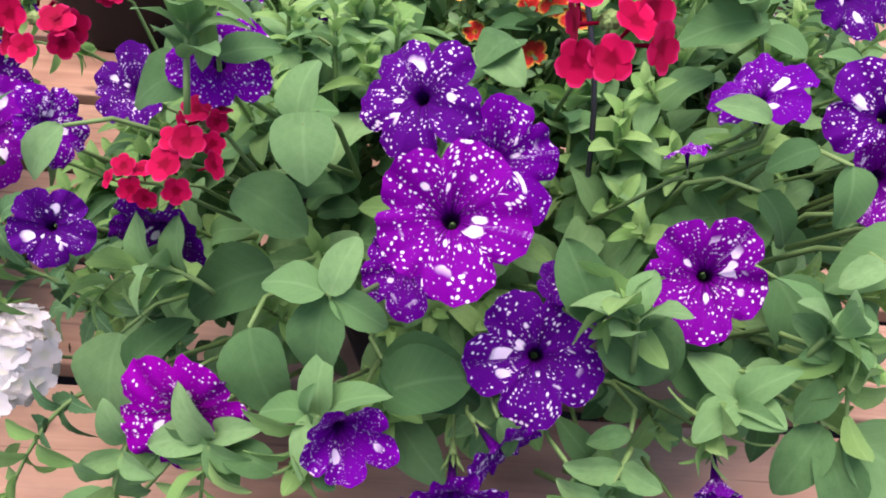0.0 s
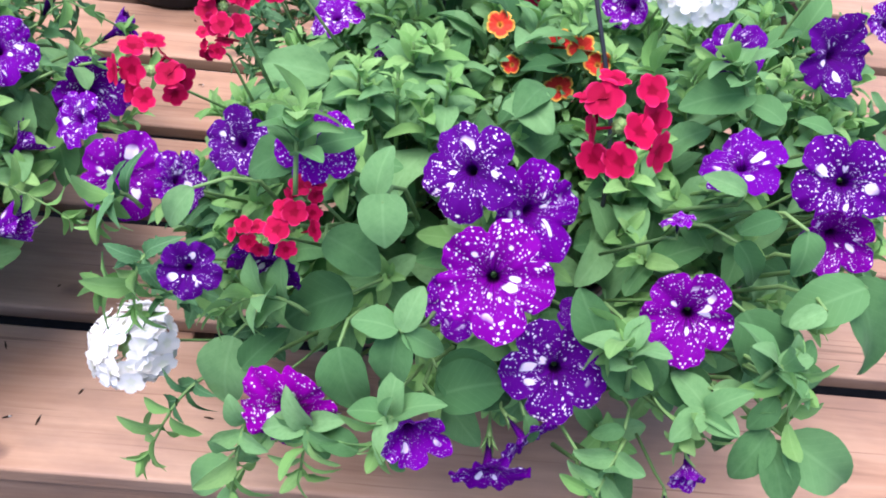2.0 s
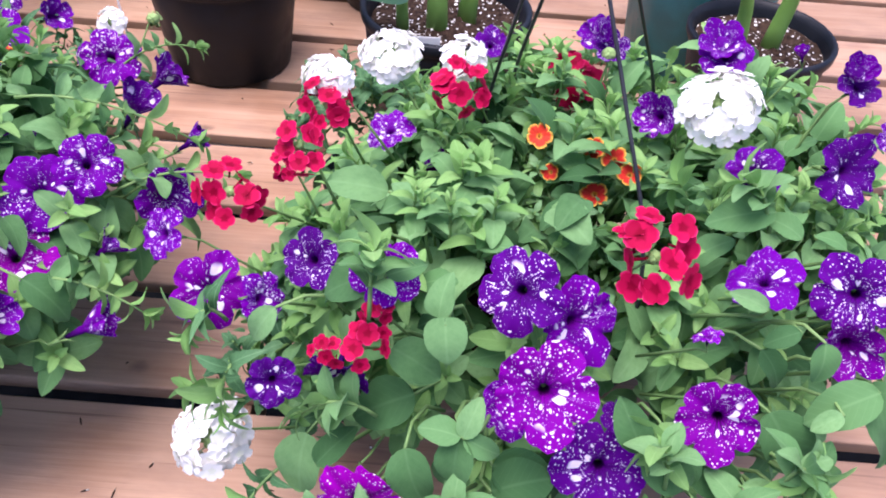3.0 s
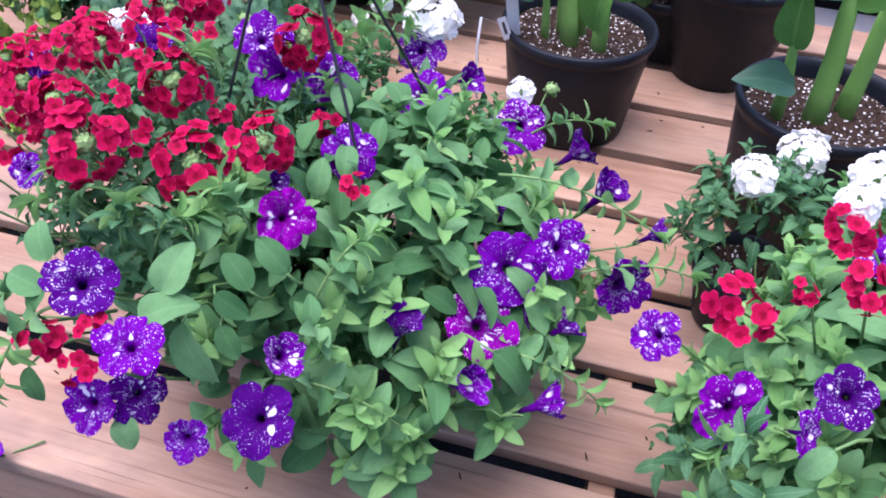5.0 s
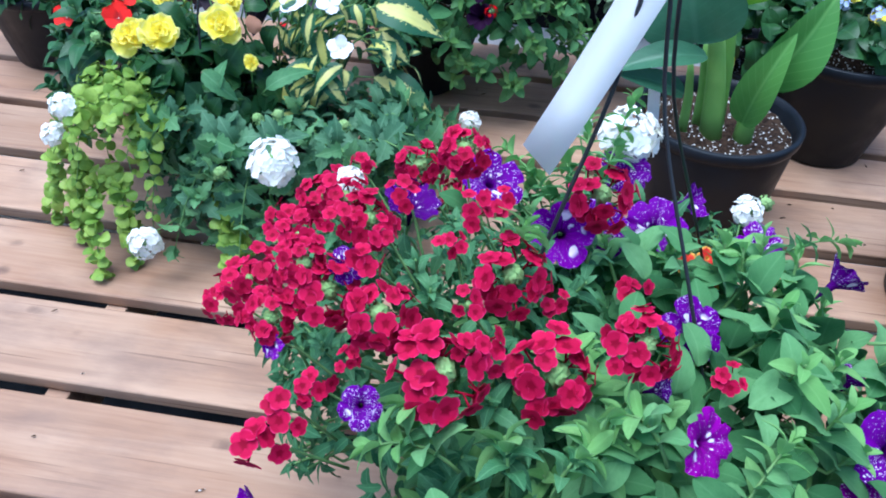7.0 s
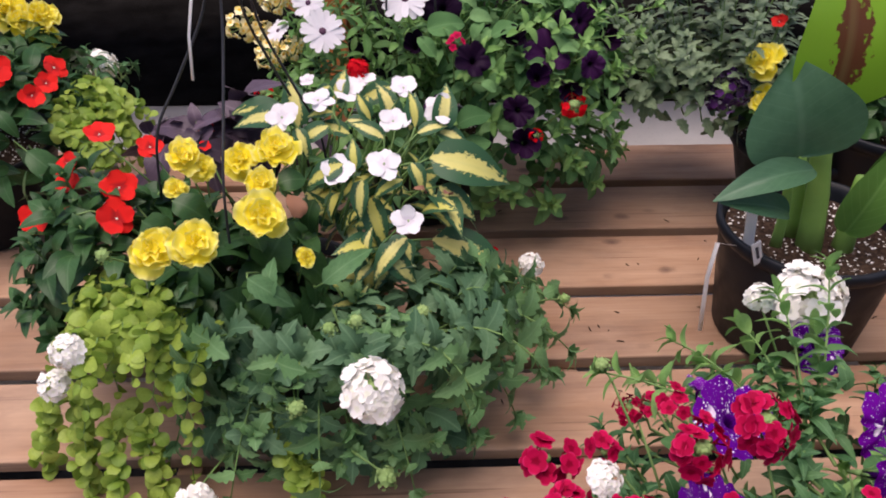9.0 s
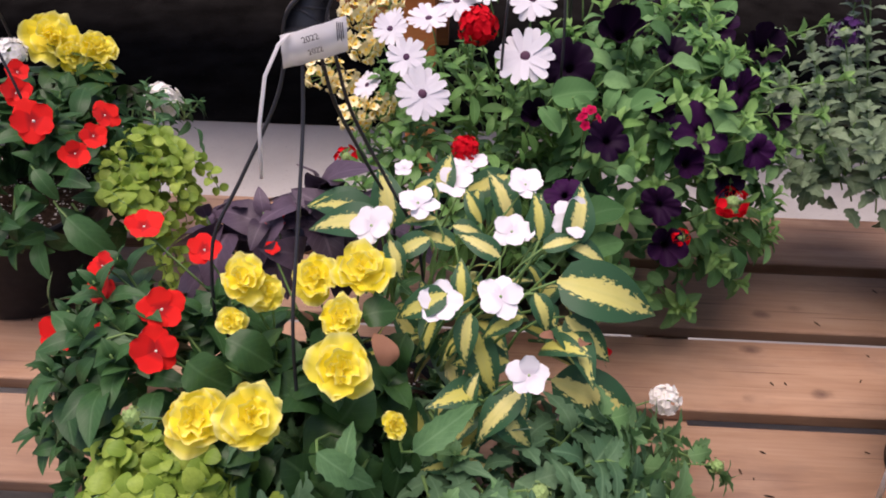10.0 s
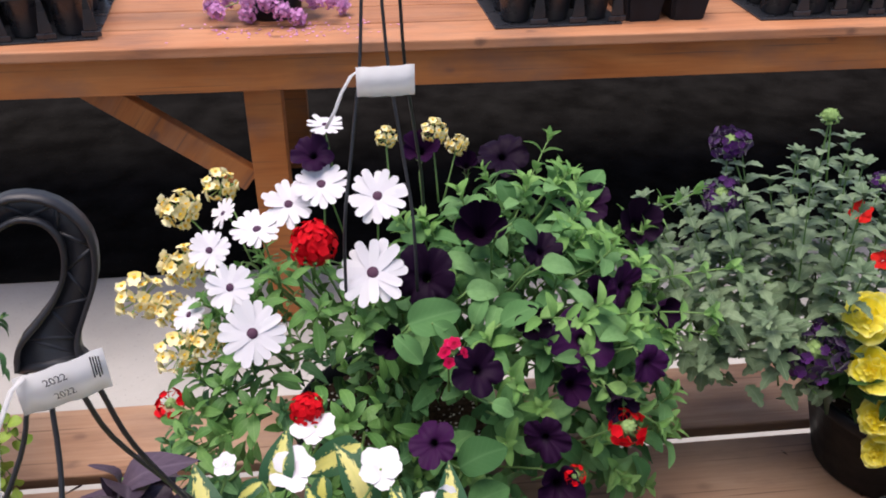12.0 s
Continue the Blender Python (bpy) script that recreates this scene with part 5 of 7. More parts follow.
bloom_a("petunia", 0.329, 0.455, 0.373, -100, 44, 0.078)
bloom_a("petunia", 0.232, 0.396, 0.366, -72, 16, 0.064)
bloom_a("magenta", 0.142, 0.426, 0.331, -84, 10, 0.075)
bloom_a("petunia", 0.068, 0.484, 0.412, -75, 35, 0.049)
bloom_a("petunia", 0.112, 0.513, 0.387, -102, -20, 0.06)
bloom_a("petunia", 0.078, 0.601, 0.435, -113, 45, 0.061)
bloom_a("petunia", 0.152, 0.534, 0.493, -71, 51, 0.057)
bloom_a("magenta", -0.006, 0.579, 0.409, -70, 40, 0.07)
bloom_a("petunia", 0.051, 0.551, 0.434, -24, 27, 0.049)
bloom_a("petunia", 0.341, 0.487, 0.399, -128, 52, 0.037)
bloom_a("petunia", 0.290, 0.409, 0.295, -91, -12, 0.066)
bloom_a("petunia", 0.316, 0.423, 0.325, -50, -14, 0.05)
bloom_a("petunia", 0.416, 0.382, 0.303, -98, 4, 0.046)
bloom_a("furl", 0.427, 0.406, 0.332, -94, -18, 0.043)
bloom_a("petunia", 0.448, 0.569, 0.488, -155, 70, 0.062)
bloom_a("petunia", 0.523, 0.562, 0.479, -115, 32, 0.072)
bloom_a("magenta", 0.514, 0.526, 0.457, -105, 20, 0.07)
bloom_a("petunia", 0.402, 0.826, 0.461, -132, 28, 0.065)
bloom_a("petunia", 0.454, 0.671, 0.512, -120, 40, 0.056)
bloom_a("petunia", 0.553, 0.698, 0.501, -64, 30, 0.072)
bloom_a("petunia", 0.594, 0.727, 0.520, -87, 48, 0.044)
bloom_a("petunia", 0.126, 0.810, 0.434, -142, 78, 0.054)
bloom_a("petunia", 0.173, 0.791, 0.405, -159, 32, 0.046)
bloom_a("petunia", 0.361, 0.924, 0.479, -110, 56, 0.055)
bloom_a("petunia", 0.439, 0.789, 0.559, -122, 54, 0.058)
bloom_a("petunia", 0.560, 0.763, 0.553, -70, 57, 0.045)
bloom_a("petunia", 0.225, 0.883, 0.498, -95, 58, 0.043)
bloom_a("petunia", 0.397, 0.516, 0.474, 115, 66, 0.025)
bloom_a("redloose", 0.347, 0.535, 0.529, -108, 45, 0.065)
bloom_a("redbit", 0.147, 0.516, 0.463, -80, 46, 0.033)
bloom_a("redbit", 0.138, 0.499, 0.449, -79, 43, 0.039)
bloom_a("redbit", 0.108, 0.506, 0.431, -91, 43, 0.029)
bloom_a("redloose", 0.073, 0.751, 0.493, -93, 50, 0.054)
bloom_a("redloose", 0.067, 0.646, 0.522, -90, 52, 0.049)
bloom_a("redloose", -0.010, 0.681, 0.435, -83, 56, 0.063)
bloom_a("redloose", 0.195, 0.796, 0.496, -89, 48, 0.061)
bloom_a("redloose", 0.336, 0.941, 0.419, -102, 47, 0.074)
bloom_a("redbit", 0.040, 0.695, 0.457, -95, 36, 0.030)
bloom_a("white", -0.011, 0.532, 0.257, -72, 54, 0.082)
bloom_a("white", 0.432, 0.739, 0.533, -124, 57, 0.079)
bloom_a("white", 0.118, 0.880, 0.475, -82, 59, 0.067)
bloom_a("white", 0.198, 0.851, 0.496, -91, 59, 0.053)
bloom_a("white", 0.074, 0.775, 0.508, -95, 54, 0.044)
bloom_a("mini", 0.282, 0.801, 0.443, -99, 51, 0.029)
bloom_a("mini", 0.342, 0.814, 0.422, -105, 51, 0.030)
bloom_a("mini", 0.355, 0.763, 0.448, -107, 51, 0.027)
bloom_a("mini", 0.369, 0.744, 0.445, -109, 52, 0.028)
bloom_a("mini", 0.340, 0.748, 0.415, -110, 60, 0.029)
bloom_a("mini", 0.296, 0.777, 0.415, -123, 42, 0.022)
bloom_a("bud", 0.359, 0.920, 0.473, -110, 57, 0.025)
bloom_a("petunia", -0.080, 0.664, 0.392, -132, 40, 0.054)
bloom_a("furl", 0.558, 0.772, 0.558, -109, 61, 0.057)
bloom_a("furl", 0.348, 0.949, 0.483, -137, 49, 0.070)
bloom_a("petunia", 0.437, 0.799, 0.564, -124, 55, 0.058)
bloom_a("furl", 0.506, 0.785, 0.567, -168, 69, 0.026)
fo.build(300)
hanger(basket_a, (0.30, 0.80, 0.80), [(0.368, 0.640, 0.455), (0.23, 0.874, 0.44), (0.258, 0.926, 0.44), (0.414, 0.901, 0.44)], 30)

# the basket of red verbena and petunias
basket_b = basket_at(-0.50, 0.84, 0.15, 0.105, 0.17, "black hanging basket with crimson verbena heads and white-speckled purple petunias")
fo = Foliage(basket_b, basket_b.location, 12)
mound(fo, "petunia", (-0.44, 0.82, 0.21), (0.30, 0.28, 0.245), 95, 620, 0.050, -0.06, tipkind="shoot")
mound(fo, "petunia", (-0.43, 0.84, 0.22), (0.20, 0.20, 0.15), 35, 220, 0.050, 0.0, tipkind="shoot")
mound(fo, "verbena", (-0.66, 0.80, 0.325), (0.18, 0.20, 0.165), 105, 420, 0.032, -0.5, (-0.55, 0.82, 0.17), per=7)
mound(fo, "verbena", (-0.50, 1.10, 0.20), (0.25, 0.17, 0.16), 55, 200, 0.036, -0.3, (-0.5, 0.95, 0.17), per=7)
mound(fo, "verbena", (-0.79, 0.88, 0.30), (0.11, 0.13, 0.13), 45, 130, 0.030, -0.5, (-0.55, 0.82, 0.17), per=7)
bloom_b = adder(basket_b, fo, (-0.52, 0.80, 0.20))
spray(fo, (-0.606, 0.491, 0.428), (-0.646, 0.431, 0.368), "petunia", 0.034, 4)
spray(fo, (-0.688, 0.544, 0.376), (-0.728, 0.505, 0.339), "petunia", 0.034, 4)
for b in ((-0.752, 1.150, 0.362), (-0.70, 1.17, 0.33), (-0.655, 1.21, 0.35), (-0.545, 1.22, 0.41), (-0.50, 1.20, 0.375), (-0.62, 1.19, 0.33), (-0.49, 1.23, 0.44), (-0.58, 1.21, 0.37)):
    spray(fo, (-0.54, 1.06, 0.28), b, "petunia", 0.036, 5, 0.03)
spray(fo, (-0.434, 0.559, 0.311), (-0.298, 0.560, 0.285), "petunia", 0.034, 4)
spray(fo, (-0.274, 0.819, 0.426), (-0.089, 0.818, 0.389), "petunia", 0.034, 4)
spray(fo, (-0.181, 0.770, 0.338), (-0.042, 0.805, 0.351), "petunia", 0.034, 4)
spray(fo, (-0.236, 0.672, 0.303), (-0.114, 0.665, 0.272), "petunia", 0.034, 4)
spray(fo, (-0.294, 1.109, 0.282), (-0.185, 1.148, 0.305), "petunia", 0.034, 4)
spray(fo, (-0.415, 0.617, 0.368), (-0.368, 0.679, 0.430), "petunia", 0.034, 4)
spray(fo, (-0.408, 0.572, 0.373), (-0.381, 0.570, 0.366), "petunia", 0.034, 4)
spray(fo, (-0.476, 0.624, 0.441), (-0.519, 0.644, 0.471), "petunia", 0.034, 4)
spray(fo, (-0.638, 0.603, 0.422), (-0.711, 0.603, 0.435), "petunia", 0.034, 4)
spray(fo, (-0.334, 0.877, 0.314), (-0.338, 0.947, 0.394), "petunia", 0.034, 4)
spray(fo, (-0.321, 0.753, 0.283), (-0.300, 0.775, 0.303), "petunia", 0.034, 4)
spray(fo, (-0.539, 0.611, 0.408), (-0.535, 0.641, 0.441), "petunia", 0.034, 4)
spray(fo, (-0.598, 0.584, 0.420), (-0.605, 0.611, 0.452), "verbena", 0.034, 4)
spray(fo, (-0.565, 0.588, 0.424), (-0.540, 0.615, 0.449), "verbena", 0.034, 4)
spray(fo, (-0.650, 0.607, 0.430), (-0.689, 0.628, 0.462), "verbena", 0.034, 4)
spray(fo, (-0.622, 0.744, 0.474), (-0.611, 0.794, 0.528), "verbena", 0.034, 4)
laid(fo, (-0.50, 0.82, 0.20), "wide", (-0.514, 0.522, 0.445), (0.24, 0.68, 0.69), (0.22, -0.54, 0.81), 0.051)
laid(fo, (-0.50, 0.82, 0.20), "wide", (-0.524, 0.496, 0.430), (0.79, 0.50, 0.36), (0.02, -0.30, 0.95), 0.051)
laid(fo, (-0.50, 0.82, 0.20), "petunia", (-0.500, 0.521, 0.410), (0.51, -0.51, -0.69), (-0.18, -0.69, 0.70), 0.064)
laid(fo, (-0.50, 0.82, 0.20), "petunia", (-0.633, 0.524, 0.446), (-0.50, 0.52, 0.70), (-0.04, -0.56, 0.83), 0.040)
laid(fo, (-0.50, 0.82, 0.20), "petunia", (-0.614, 0.494, 0.442), (-0.96, 0.02, 0.26), (0.35, -0.59, 0.73), 0.044)
laid(fo, (-0.50, 0.82, 0.20), "petunia", (-0.622, 0.478, 0.427), (0.20, 0.68, 0.70), (-0.04, -0.62, 0.78), 0.028)
laid(fo, (-0.50, 0.82, 0.20), "petunia", (-0.477, 0.545, 0.391), (0.63, -0.44, -0.64), (-0.06, -0.34, 0.94), 0.037)
laid(fo, (-0.50, 0.82, 0.20), "petunia", (-0.459, 0.576, 0.414), (-0.69, 0.39, 0.61), (0.10, -0.27, 0.96), 0.045)
laid(fo, (-0.50, 0.82, 0.20), "petunia", (-0.512, 0.629, 0.449), (-0.36, -0.67, -0.65), (0.23, -0.45, 0.86), 0.041)
laid(fo, (-0.50, 0.82, 0.20), "petunia", (-0.425, 0.591, 0.433), (-0.78, 0.31, 0.54), (0.17, -0.53, 0.83), 0.045)
laid(fo, (-0.50, 0.82, 0.20), "petunia", (-0.369, 0.891, 0.351), (0.82, 0.48, 0.32), (-0.08, -0.72, 0.69), 0.053)
laid(fo, (-0.50, 0.82, 0.20), "petunia", (-0.364, 0.814, 0.327), (-0.29, 0.61, 0.74), (-0.13, -0.43, 0.89), 0.049)
laid(fo, (-0.50, 0.82, 0.20), "petunia", (-0.359, 0.728, 0.361), (-0.99, -0.12, 0.12), (-0.01, -0.66, 0.75), 0.052)
laid(fo, (-0.50, 0.82, 0.20), "petunia", (-0.362, 0.777, 0.326), (0.71, 0.56, 0.43), (-0.15, -0.71, 0.69), 0.028)
laid(fo, (-0.50, 0.82, 0.20), "petunia", (-0.323, 0.704, 0.338), (0.92, -0.13, -0.38), (0.11, -0.36, 0.93), 0.045)
laid(fo, (-0.50, 0.82, 0.20), "petunia", (-0.330, 0.753, 0.292), (0.13, 0.68, 0.72), (-0.20, -0.48, 0.85), 0.040)
laid(fo, (-0.50, 0.82, 0.20), "wide", (-0.175, 0.738, 0.295), (-0.17, 0.64, 0.75), (-0.06, -0.52, 0.85), 0.053)
laid(fo, (-0.50, 0.82, 0.20), "petunia", (-0.629, 0.458, 0.372), (0.46, -0.54, -0.71), (0.17, -0.58, 0.79), 0.035)
laid(fo, (-0.50, 0.82, 0.20), "wide", (-0.572, 0.486, 0.285), (0.50, -0.51, -0.70), (0.24, -0.39, 0.89), 0.036)
laid(fo, (-0.50, 0.82, 0.20), "petunia", (-0.487, 0.560, 0.415), (0.92, -0.13, -0.38), (-0.02, -0.61, 0.79), 0.039)
laid(fo, (-0.50, 0.82, 0.20), "petunia", (-0.358, 0.547, 0.280), (0.81, 0.49, 0.33), (0.31, -0.23, 0.92), 0.044)
laid(fo, (-0.50, 0.82, 0.20), "petunia", (-0.281, 0.591, 0.280), (-0.03, -0.68, -0.74), (-0.09, -0.61, 0.78), 0.024)
laid(fo, (-0.50, 0.82, 0.20), "petunia", (-0.318, 1.046, 0.322), (-0.89, -0.41, -0.22), (0.09, -0.35, 0.93), 0.033)
laid(fo, (-0.50, 0.82, 0.20), "petunia", (-0.687, 1.015, 0.383), (-0.87, 0.21, 0.45), (0.07, -0.45, 0.89), 0.037)
laid(fo, (-0.50, 0.82, 0.20), "petunia", (-0.398, 0.574, 0.357), (0.54, 0.63, 0.56), (-0.03, -0.41, 0.91), 0.024)
laid(fo, (-0.50, 0.82, 0.20), "petunia", (-0.232, 0.661, 0.315), (0.83, -0.26, -0.50), (0.30, -0.22, 0.93), 0.060)
bloom_b("petunia", -0.585, 0.508, 0.450, -42, 58, 0.076)
bloom_b("petunia", -0.511, 0.464, 0.442, -38, 76, 0.063)
bloom_b("petunia", -0.597, 0.477, 0.305, -81, 42, 0.065)
bloom_b("petunia", -0.557, 0.505, 0.300, -36, 30, 0.064)
bloom_b("petunia", -0.429, 0.506, 0.313, -78, 50, 0.075)
bloom_b("petunia", -0.422, 0.560, 0.352, -28, 49, 0.063)
bloom_b("magenta", -0.444, 0.638, 0.459, -38, 35, 0.07)
bloom_b("furl", -0.481, 0.695, 0.453, -19, 40, 0.040)
bloom_b("furl", -0.812, 0.572, 0.332, 172, 40, 0.105)
bloom_b("furl", -0.327, 0.639, 0.347, 59, 67, 0.069)
bloom_b("magenta", -0.255, 0.696, 0.313, -58, 54, 0.088)
bloom_b("furl", -0.254, 0.629, 0.292, -17, 35, 0.078)
bloom_b("petunia", -0.236, 0.750, 0.358, -57, 50, 0.098)
bloom_b("furl", -0.213, 0.740, 0.294, 22, 33, 0.066)
bloom_b("petunia", -0.187, 0.770, 0.385, -49, 47, 0.073)
bloom_b("furl", -0.167, 0.654, 0.262, 24, 18, 0.077)
bloom_b("petunia", -0.111, 0.781, 0.337, -46, 17, 0.084)
bloom_b("furl", -0.166, 0.731, 0.306, 33, 29, 0.064)
bloom_b("furl", -0.156, 0.847, 0.410, -7, 58, 0.084)
bloom_b("furl", -0.207, 1.071, 0.306, 35, 31, 0.091)
bloom_b("petunia", -0.297, 1.107, 0.307, -67, 41, 0.090)
bloom_b("furl", -0.308, 0.814, 0.371, 55, 70, 0.047)
bloom_b("furl", -0.264, 0.831, 0.365, 22, 65, 0.048)
bloom_b("petunia", -0.440, 0.796, 0.433, -68, 43, 0.066)
bloom_b("petunia", -0.574, 0.895, 0.452, -91, 37, 0.096)
bloom_b("petunia", -0.530, 0.953, 0.418, -57, 36, 0.088)
bloom_b("petunia", -0.659, 1.024, 0.427, -59, 73, 0.088)
bloom_b("petunia", -0.730, 0.887, 0.480, 5, 82, 0.072)
bloom_b("petunia", -0.444, 1.086, 0.335, -80, 36, 0.091)
bloom_b("petunia", -0.481, 1.203, 0.347, -60, 50, 0.078)
bloom_b("petunia", -0.394, 1.166, 0.332, -16, 33, 0.068)
bloom_b("furl", -0.092, 0.829, 0.380, 23, 27, 0.053)
bloom_b("petunia", -0.723, 0.621, 0.462, -80, 45, 0.042)
bloom_b("petunia", -0.489, 0.470, 0.302, -78, 33, 0.048)
bloom_b("petunia", -0.862, 0.535, 0.025, -110, 60, 0.051)
bloom_b("petunia", -0.755, 0.715, 0.528, -72, 44, 0.035)
bloom_b("petunia", -0.809, 0.659, 0.476, -122, 27, 0.026)
bloom_b("red", -0.540, 0.909, 0.497, -71, 50, 0.083)
bloom_b("red", -0.500, 0.710, 0.487, -68, 54, 0.071)
bloom_b("red", -0.571, 0.685, 0.462, -60, 52, 0.086)
bloom_b("red", -0.662, 0.644, 0.490, -50, 50, 0.085)
bloom_b("red", -0.722, 0.687, 0.503, -56, 51, 0.069)
bloom_b("red", -0.618, 0.747, 0.512, -58, 53, 0.079)
bloom_b("red", -0.771, 0.705, 0.504, -62, 51, 0.071)
bloom_b("red", -0.792, 0.711, 0.525, -60, 49, 0.053)
bloom_b("red", -0.764, 0.828, 0.489, -49, 52, 0.065)
bloom_b("redbit", -0.649, 0.695, 0.519, -53, 50, 0.031)
bloom_b("redbit", -0.675, 0.778, 0.512, -56, 48, 0.030)
bloom_b("red", -0.686, 0.937, 0.515, -60, 50, 0.062)
bloom_b("red", -0.732, 0.933, 0.491, -56, 51, 0.060)
bloom_b("red", -0.796, 0.865, 0.486, -58, 52, 0.054)
bloom_b("redbit", -0.805, 0.601, 0.421, -65, 46, 0.049)
bloom_b("redbit", -0.787, 0.624, 0.440, -67, 51, 0.043)
bloom_b("red", -0.812, 0.676, 0.492, -67, 46, 0.055)
bloom_b("redbit", -0.769, 0.641, 0.454, -60, 49, 0.035)
bloom_b("redbit", -0.607, 0.467, 0.407, -57, 50, 0.045)
bloom_b("redbit", -0.575, 0.462, 0.386, -53, 45, 0.035)
bloom_b("redbit", -0.569, 0.488, 0.421, -38, 57, 0.030)
bloom_b("redbit", -0.497, 0.852, 0.423, -73, 53, 0.040)
bloom_b("redbit", -0.415, 0.741, 0.430, -78, 51, 0.033)
bloom_b("redbit", -0.630, 0.678, 0.483, -54, 53, 0.040)
bloom_b("redbit", -0.742, 0.661, 0.472, -63, 48, 0.026)
bloom_b("redbit", -0.642, 0.665, 0.500, -52, 52, 0.033)
bloom_b("redbit", -0.659, 0.818, 0.527, -59, 46, 0.037)
bloom_b("redbit", -0.740, 0.719, 0.535, -56, 48, 0.040)
bloom_b("redbit", -0.579, 0.766, 0.471, -63, 52, 0.031)
bloom_b("red", -0.905, 0.800, 0.385, -64, 52, 0.058)
bloom_b("redloose", -0.892, 0.870, 0.370, -71, 57, 0.055)
bloom_b("redloose", -0.880, 0.935, 0.395, -78, 53, 0.055)
bloom_b("redloose", -0.838, 0.995, 0.410, -67, 58, 0.058)
bloom_b("redloose", -0.868, 0.770, 0.445, -74, 54, 0.050)
bloom_b("redbit", -0.860, 0.835, 0.455, -81, 59, 0.034)
bloom_b("red", -0.835, 0.905, 0.455, -70, 55, 0.055)
bloom_b("redbit", -0.800, 0.955, 0.465, -77, 60, 0.036)
bloom_b("redloose", -0.817, 0.778, 0.500, -66, 56, 0.048)
bloom_b("redbit", -0.786, 0.800, 0.510, -73, 52, 0.032)
bloom_b("redbit", -0.735, 0.860, 0.505, -80, 57, 0.036)
bloom_b("redbit", -0.737, 0.774, 0.520, -76, 58, 0.030)
bloom_b("redbit", -0.640, 0.855, 0.510, -72, 59, 0.034)
bloom_b("white", -0.482, 1.257, 0.370, -84, 57, 0.098)
bloom_b("white", -0.315, 1.173, 0.322, -74, 50, 0.047)
bloom_b("white", -0.805, 0.925, 0.468, -51, 51, 0.032)
bloom_b("bud", -0.277, 1.236, 0.297, -89, 31, 0.030)
bloom_b("mini", -0.419, 1.001, 0.355, -83, 52, 0.033)
bloom_b("mini", -0.398, 0.962, 0.361, -83, 47, 0.032)
bloom_b("mini", -0.391, 1.013, 0.357, -87, 57, 0.027)
bloom_b("white", -0.557, 1.231, 0.395, -108, 58, 0.038)
bloom_b("red", -0.719, 1.133, 0.323, -141, 70, 0.038)
bloom_b("redbit", -0.699, 1.071, 0.393, -147, 68, 0.038)
bloom_b("petunia", -0.657, 1.116, 0.372, 82, 78, 0.036)
bloom_b("bud", -0.752, 1.150, 0.372, -141, 65, 0.024)
bloom_b("redbit", -0.697, 1.126, 0.336, -143, 69, 0.032)
fo.build(300)
hanger(basket_b, (-0.520, 0.90, 0.775), [(-0.609, 0.812, 0.411), (-0.382, 1.025, 0.308), (-0.407, 0.779, 0.334)], 60)
ribbon(basket_b, [(-0.610, 0.850, 0.567), (-0.584, 0.855, 0.625), (-0.558, 0.862, 0.685), (-0.536, 0.872, 0.735), (-0.524, 0.884, 0.758), (-0.514, 0.892, 0.752)], 0.042, (0.66, -0.71, -0.26))

# the mixed basket with yellow begonias
basket_c = basket_at(-1.17, 1.55, 0.15, 0.105, 0.17, "black hanging basket with yellow begonias, scarlet and white impatiens")
fo = Foliage(basket_c, basket_c.location, 13)
mound(fo, "variegated", (-0.99, 1.57, 0.22), (0.15, 0.13, 0.16), 8, 20, 0.080, 0.0, (-1.1, 1.56, 0.17), per=6, spread=3.0)
mound(fo, "begonia", (-1.20, 1.46, 0.20), (0.15, 0.13, 0.18), 16, 130, 0.062, -0.3, per=5)
mound(fo, "impatiens", (-1.39, 1.53, 0.225), (0.14, 0.13, 0.18), 38, 170, 0.058, -0.5, (-1.25, 1.55, 0.17), per=7)
mound(fo, "coarse", (-1.05, 1.44, 0.12), (0.26, 0.19, 0.15), 60, 260, 0.050, -0.5, (-1.12, 1.5, 0.17), tipkind="coarse_tip", per=7)
for k in range(26):
    a = -2.9 + k * 0.135
    r = 0.9 + 0.18 * math.sin(k * 2.3)
    spray(fo, (-1.06 + 0.15 * math.cos(a), 1.44 + 0.10 * math.sin(a), 0.20), (-1.04 + 0.30 * r * math.cos(a), 1.43 + 0.22 * r * math.sin(a), 0.15 + 0.09 * math.sin(k * 1.9)), "coarse", 0.052, 4, 0.05, "coarse_tip")
mound(fo, "lime", (-1.33, 1.39, 0.25), (0.10, 0.07, 0.07), 0, 130, 0.020, -0.2, shell=0.75)
for k in range(12):
    x0, y0 = -1.23 - 0.0140 * k + fo.rng.uniform(-0.02, 0.02), 1.41 + fo.rng.uniform(-0.05, 0.06)
    swing, drop = fo.rng.uniform(-0.07, 0.03), fo.rng.uniform(0.35, 1.0) if k % 4 else 0.05
    trail(fo, "lime", (x0, y0, 0.24), (x0 + swing * 0.4, y0 - 0.10, 0.34), (x0 + swing, y0 - 0.09 - 0.05 * drop, 0.03 + 0.23 * drop ** 0.75), 0.023, 13)
mound(fo, "purple", (-1.23, 1.70, 0.345), (0.14, 0.06, 0.075), 7, 10, 0.088, 0.0, (-1.2, 1.6, 0.17), per=6, spread=3.0)
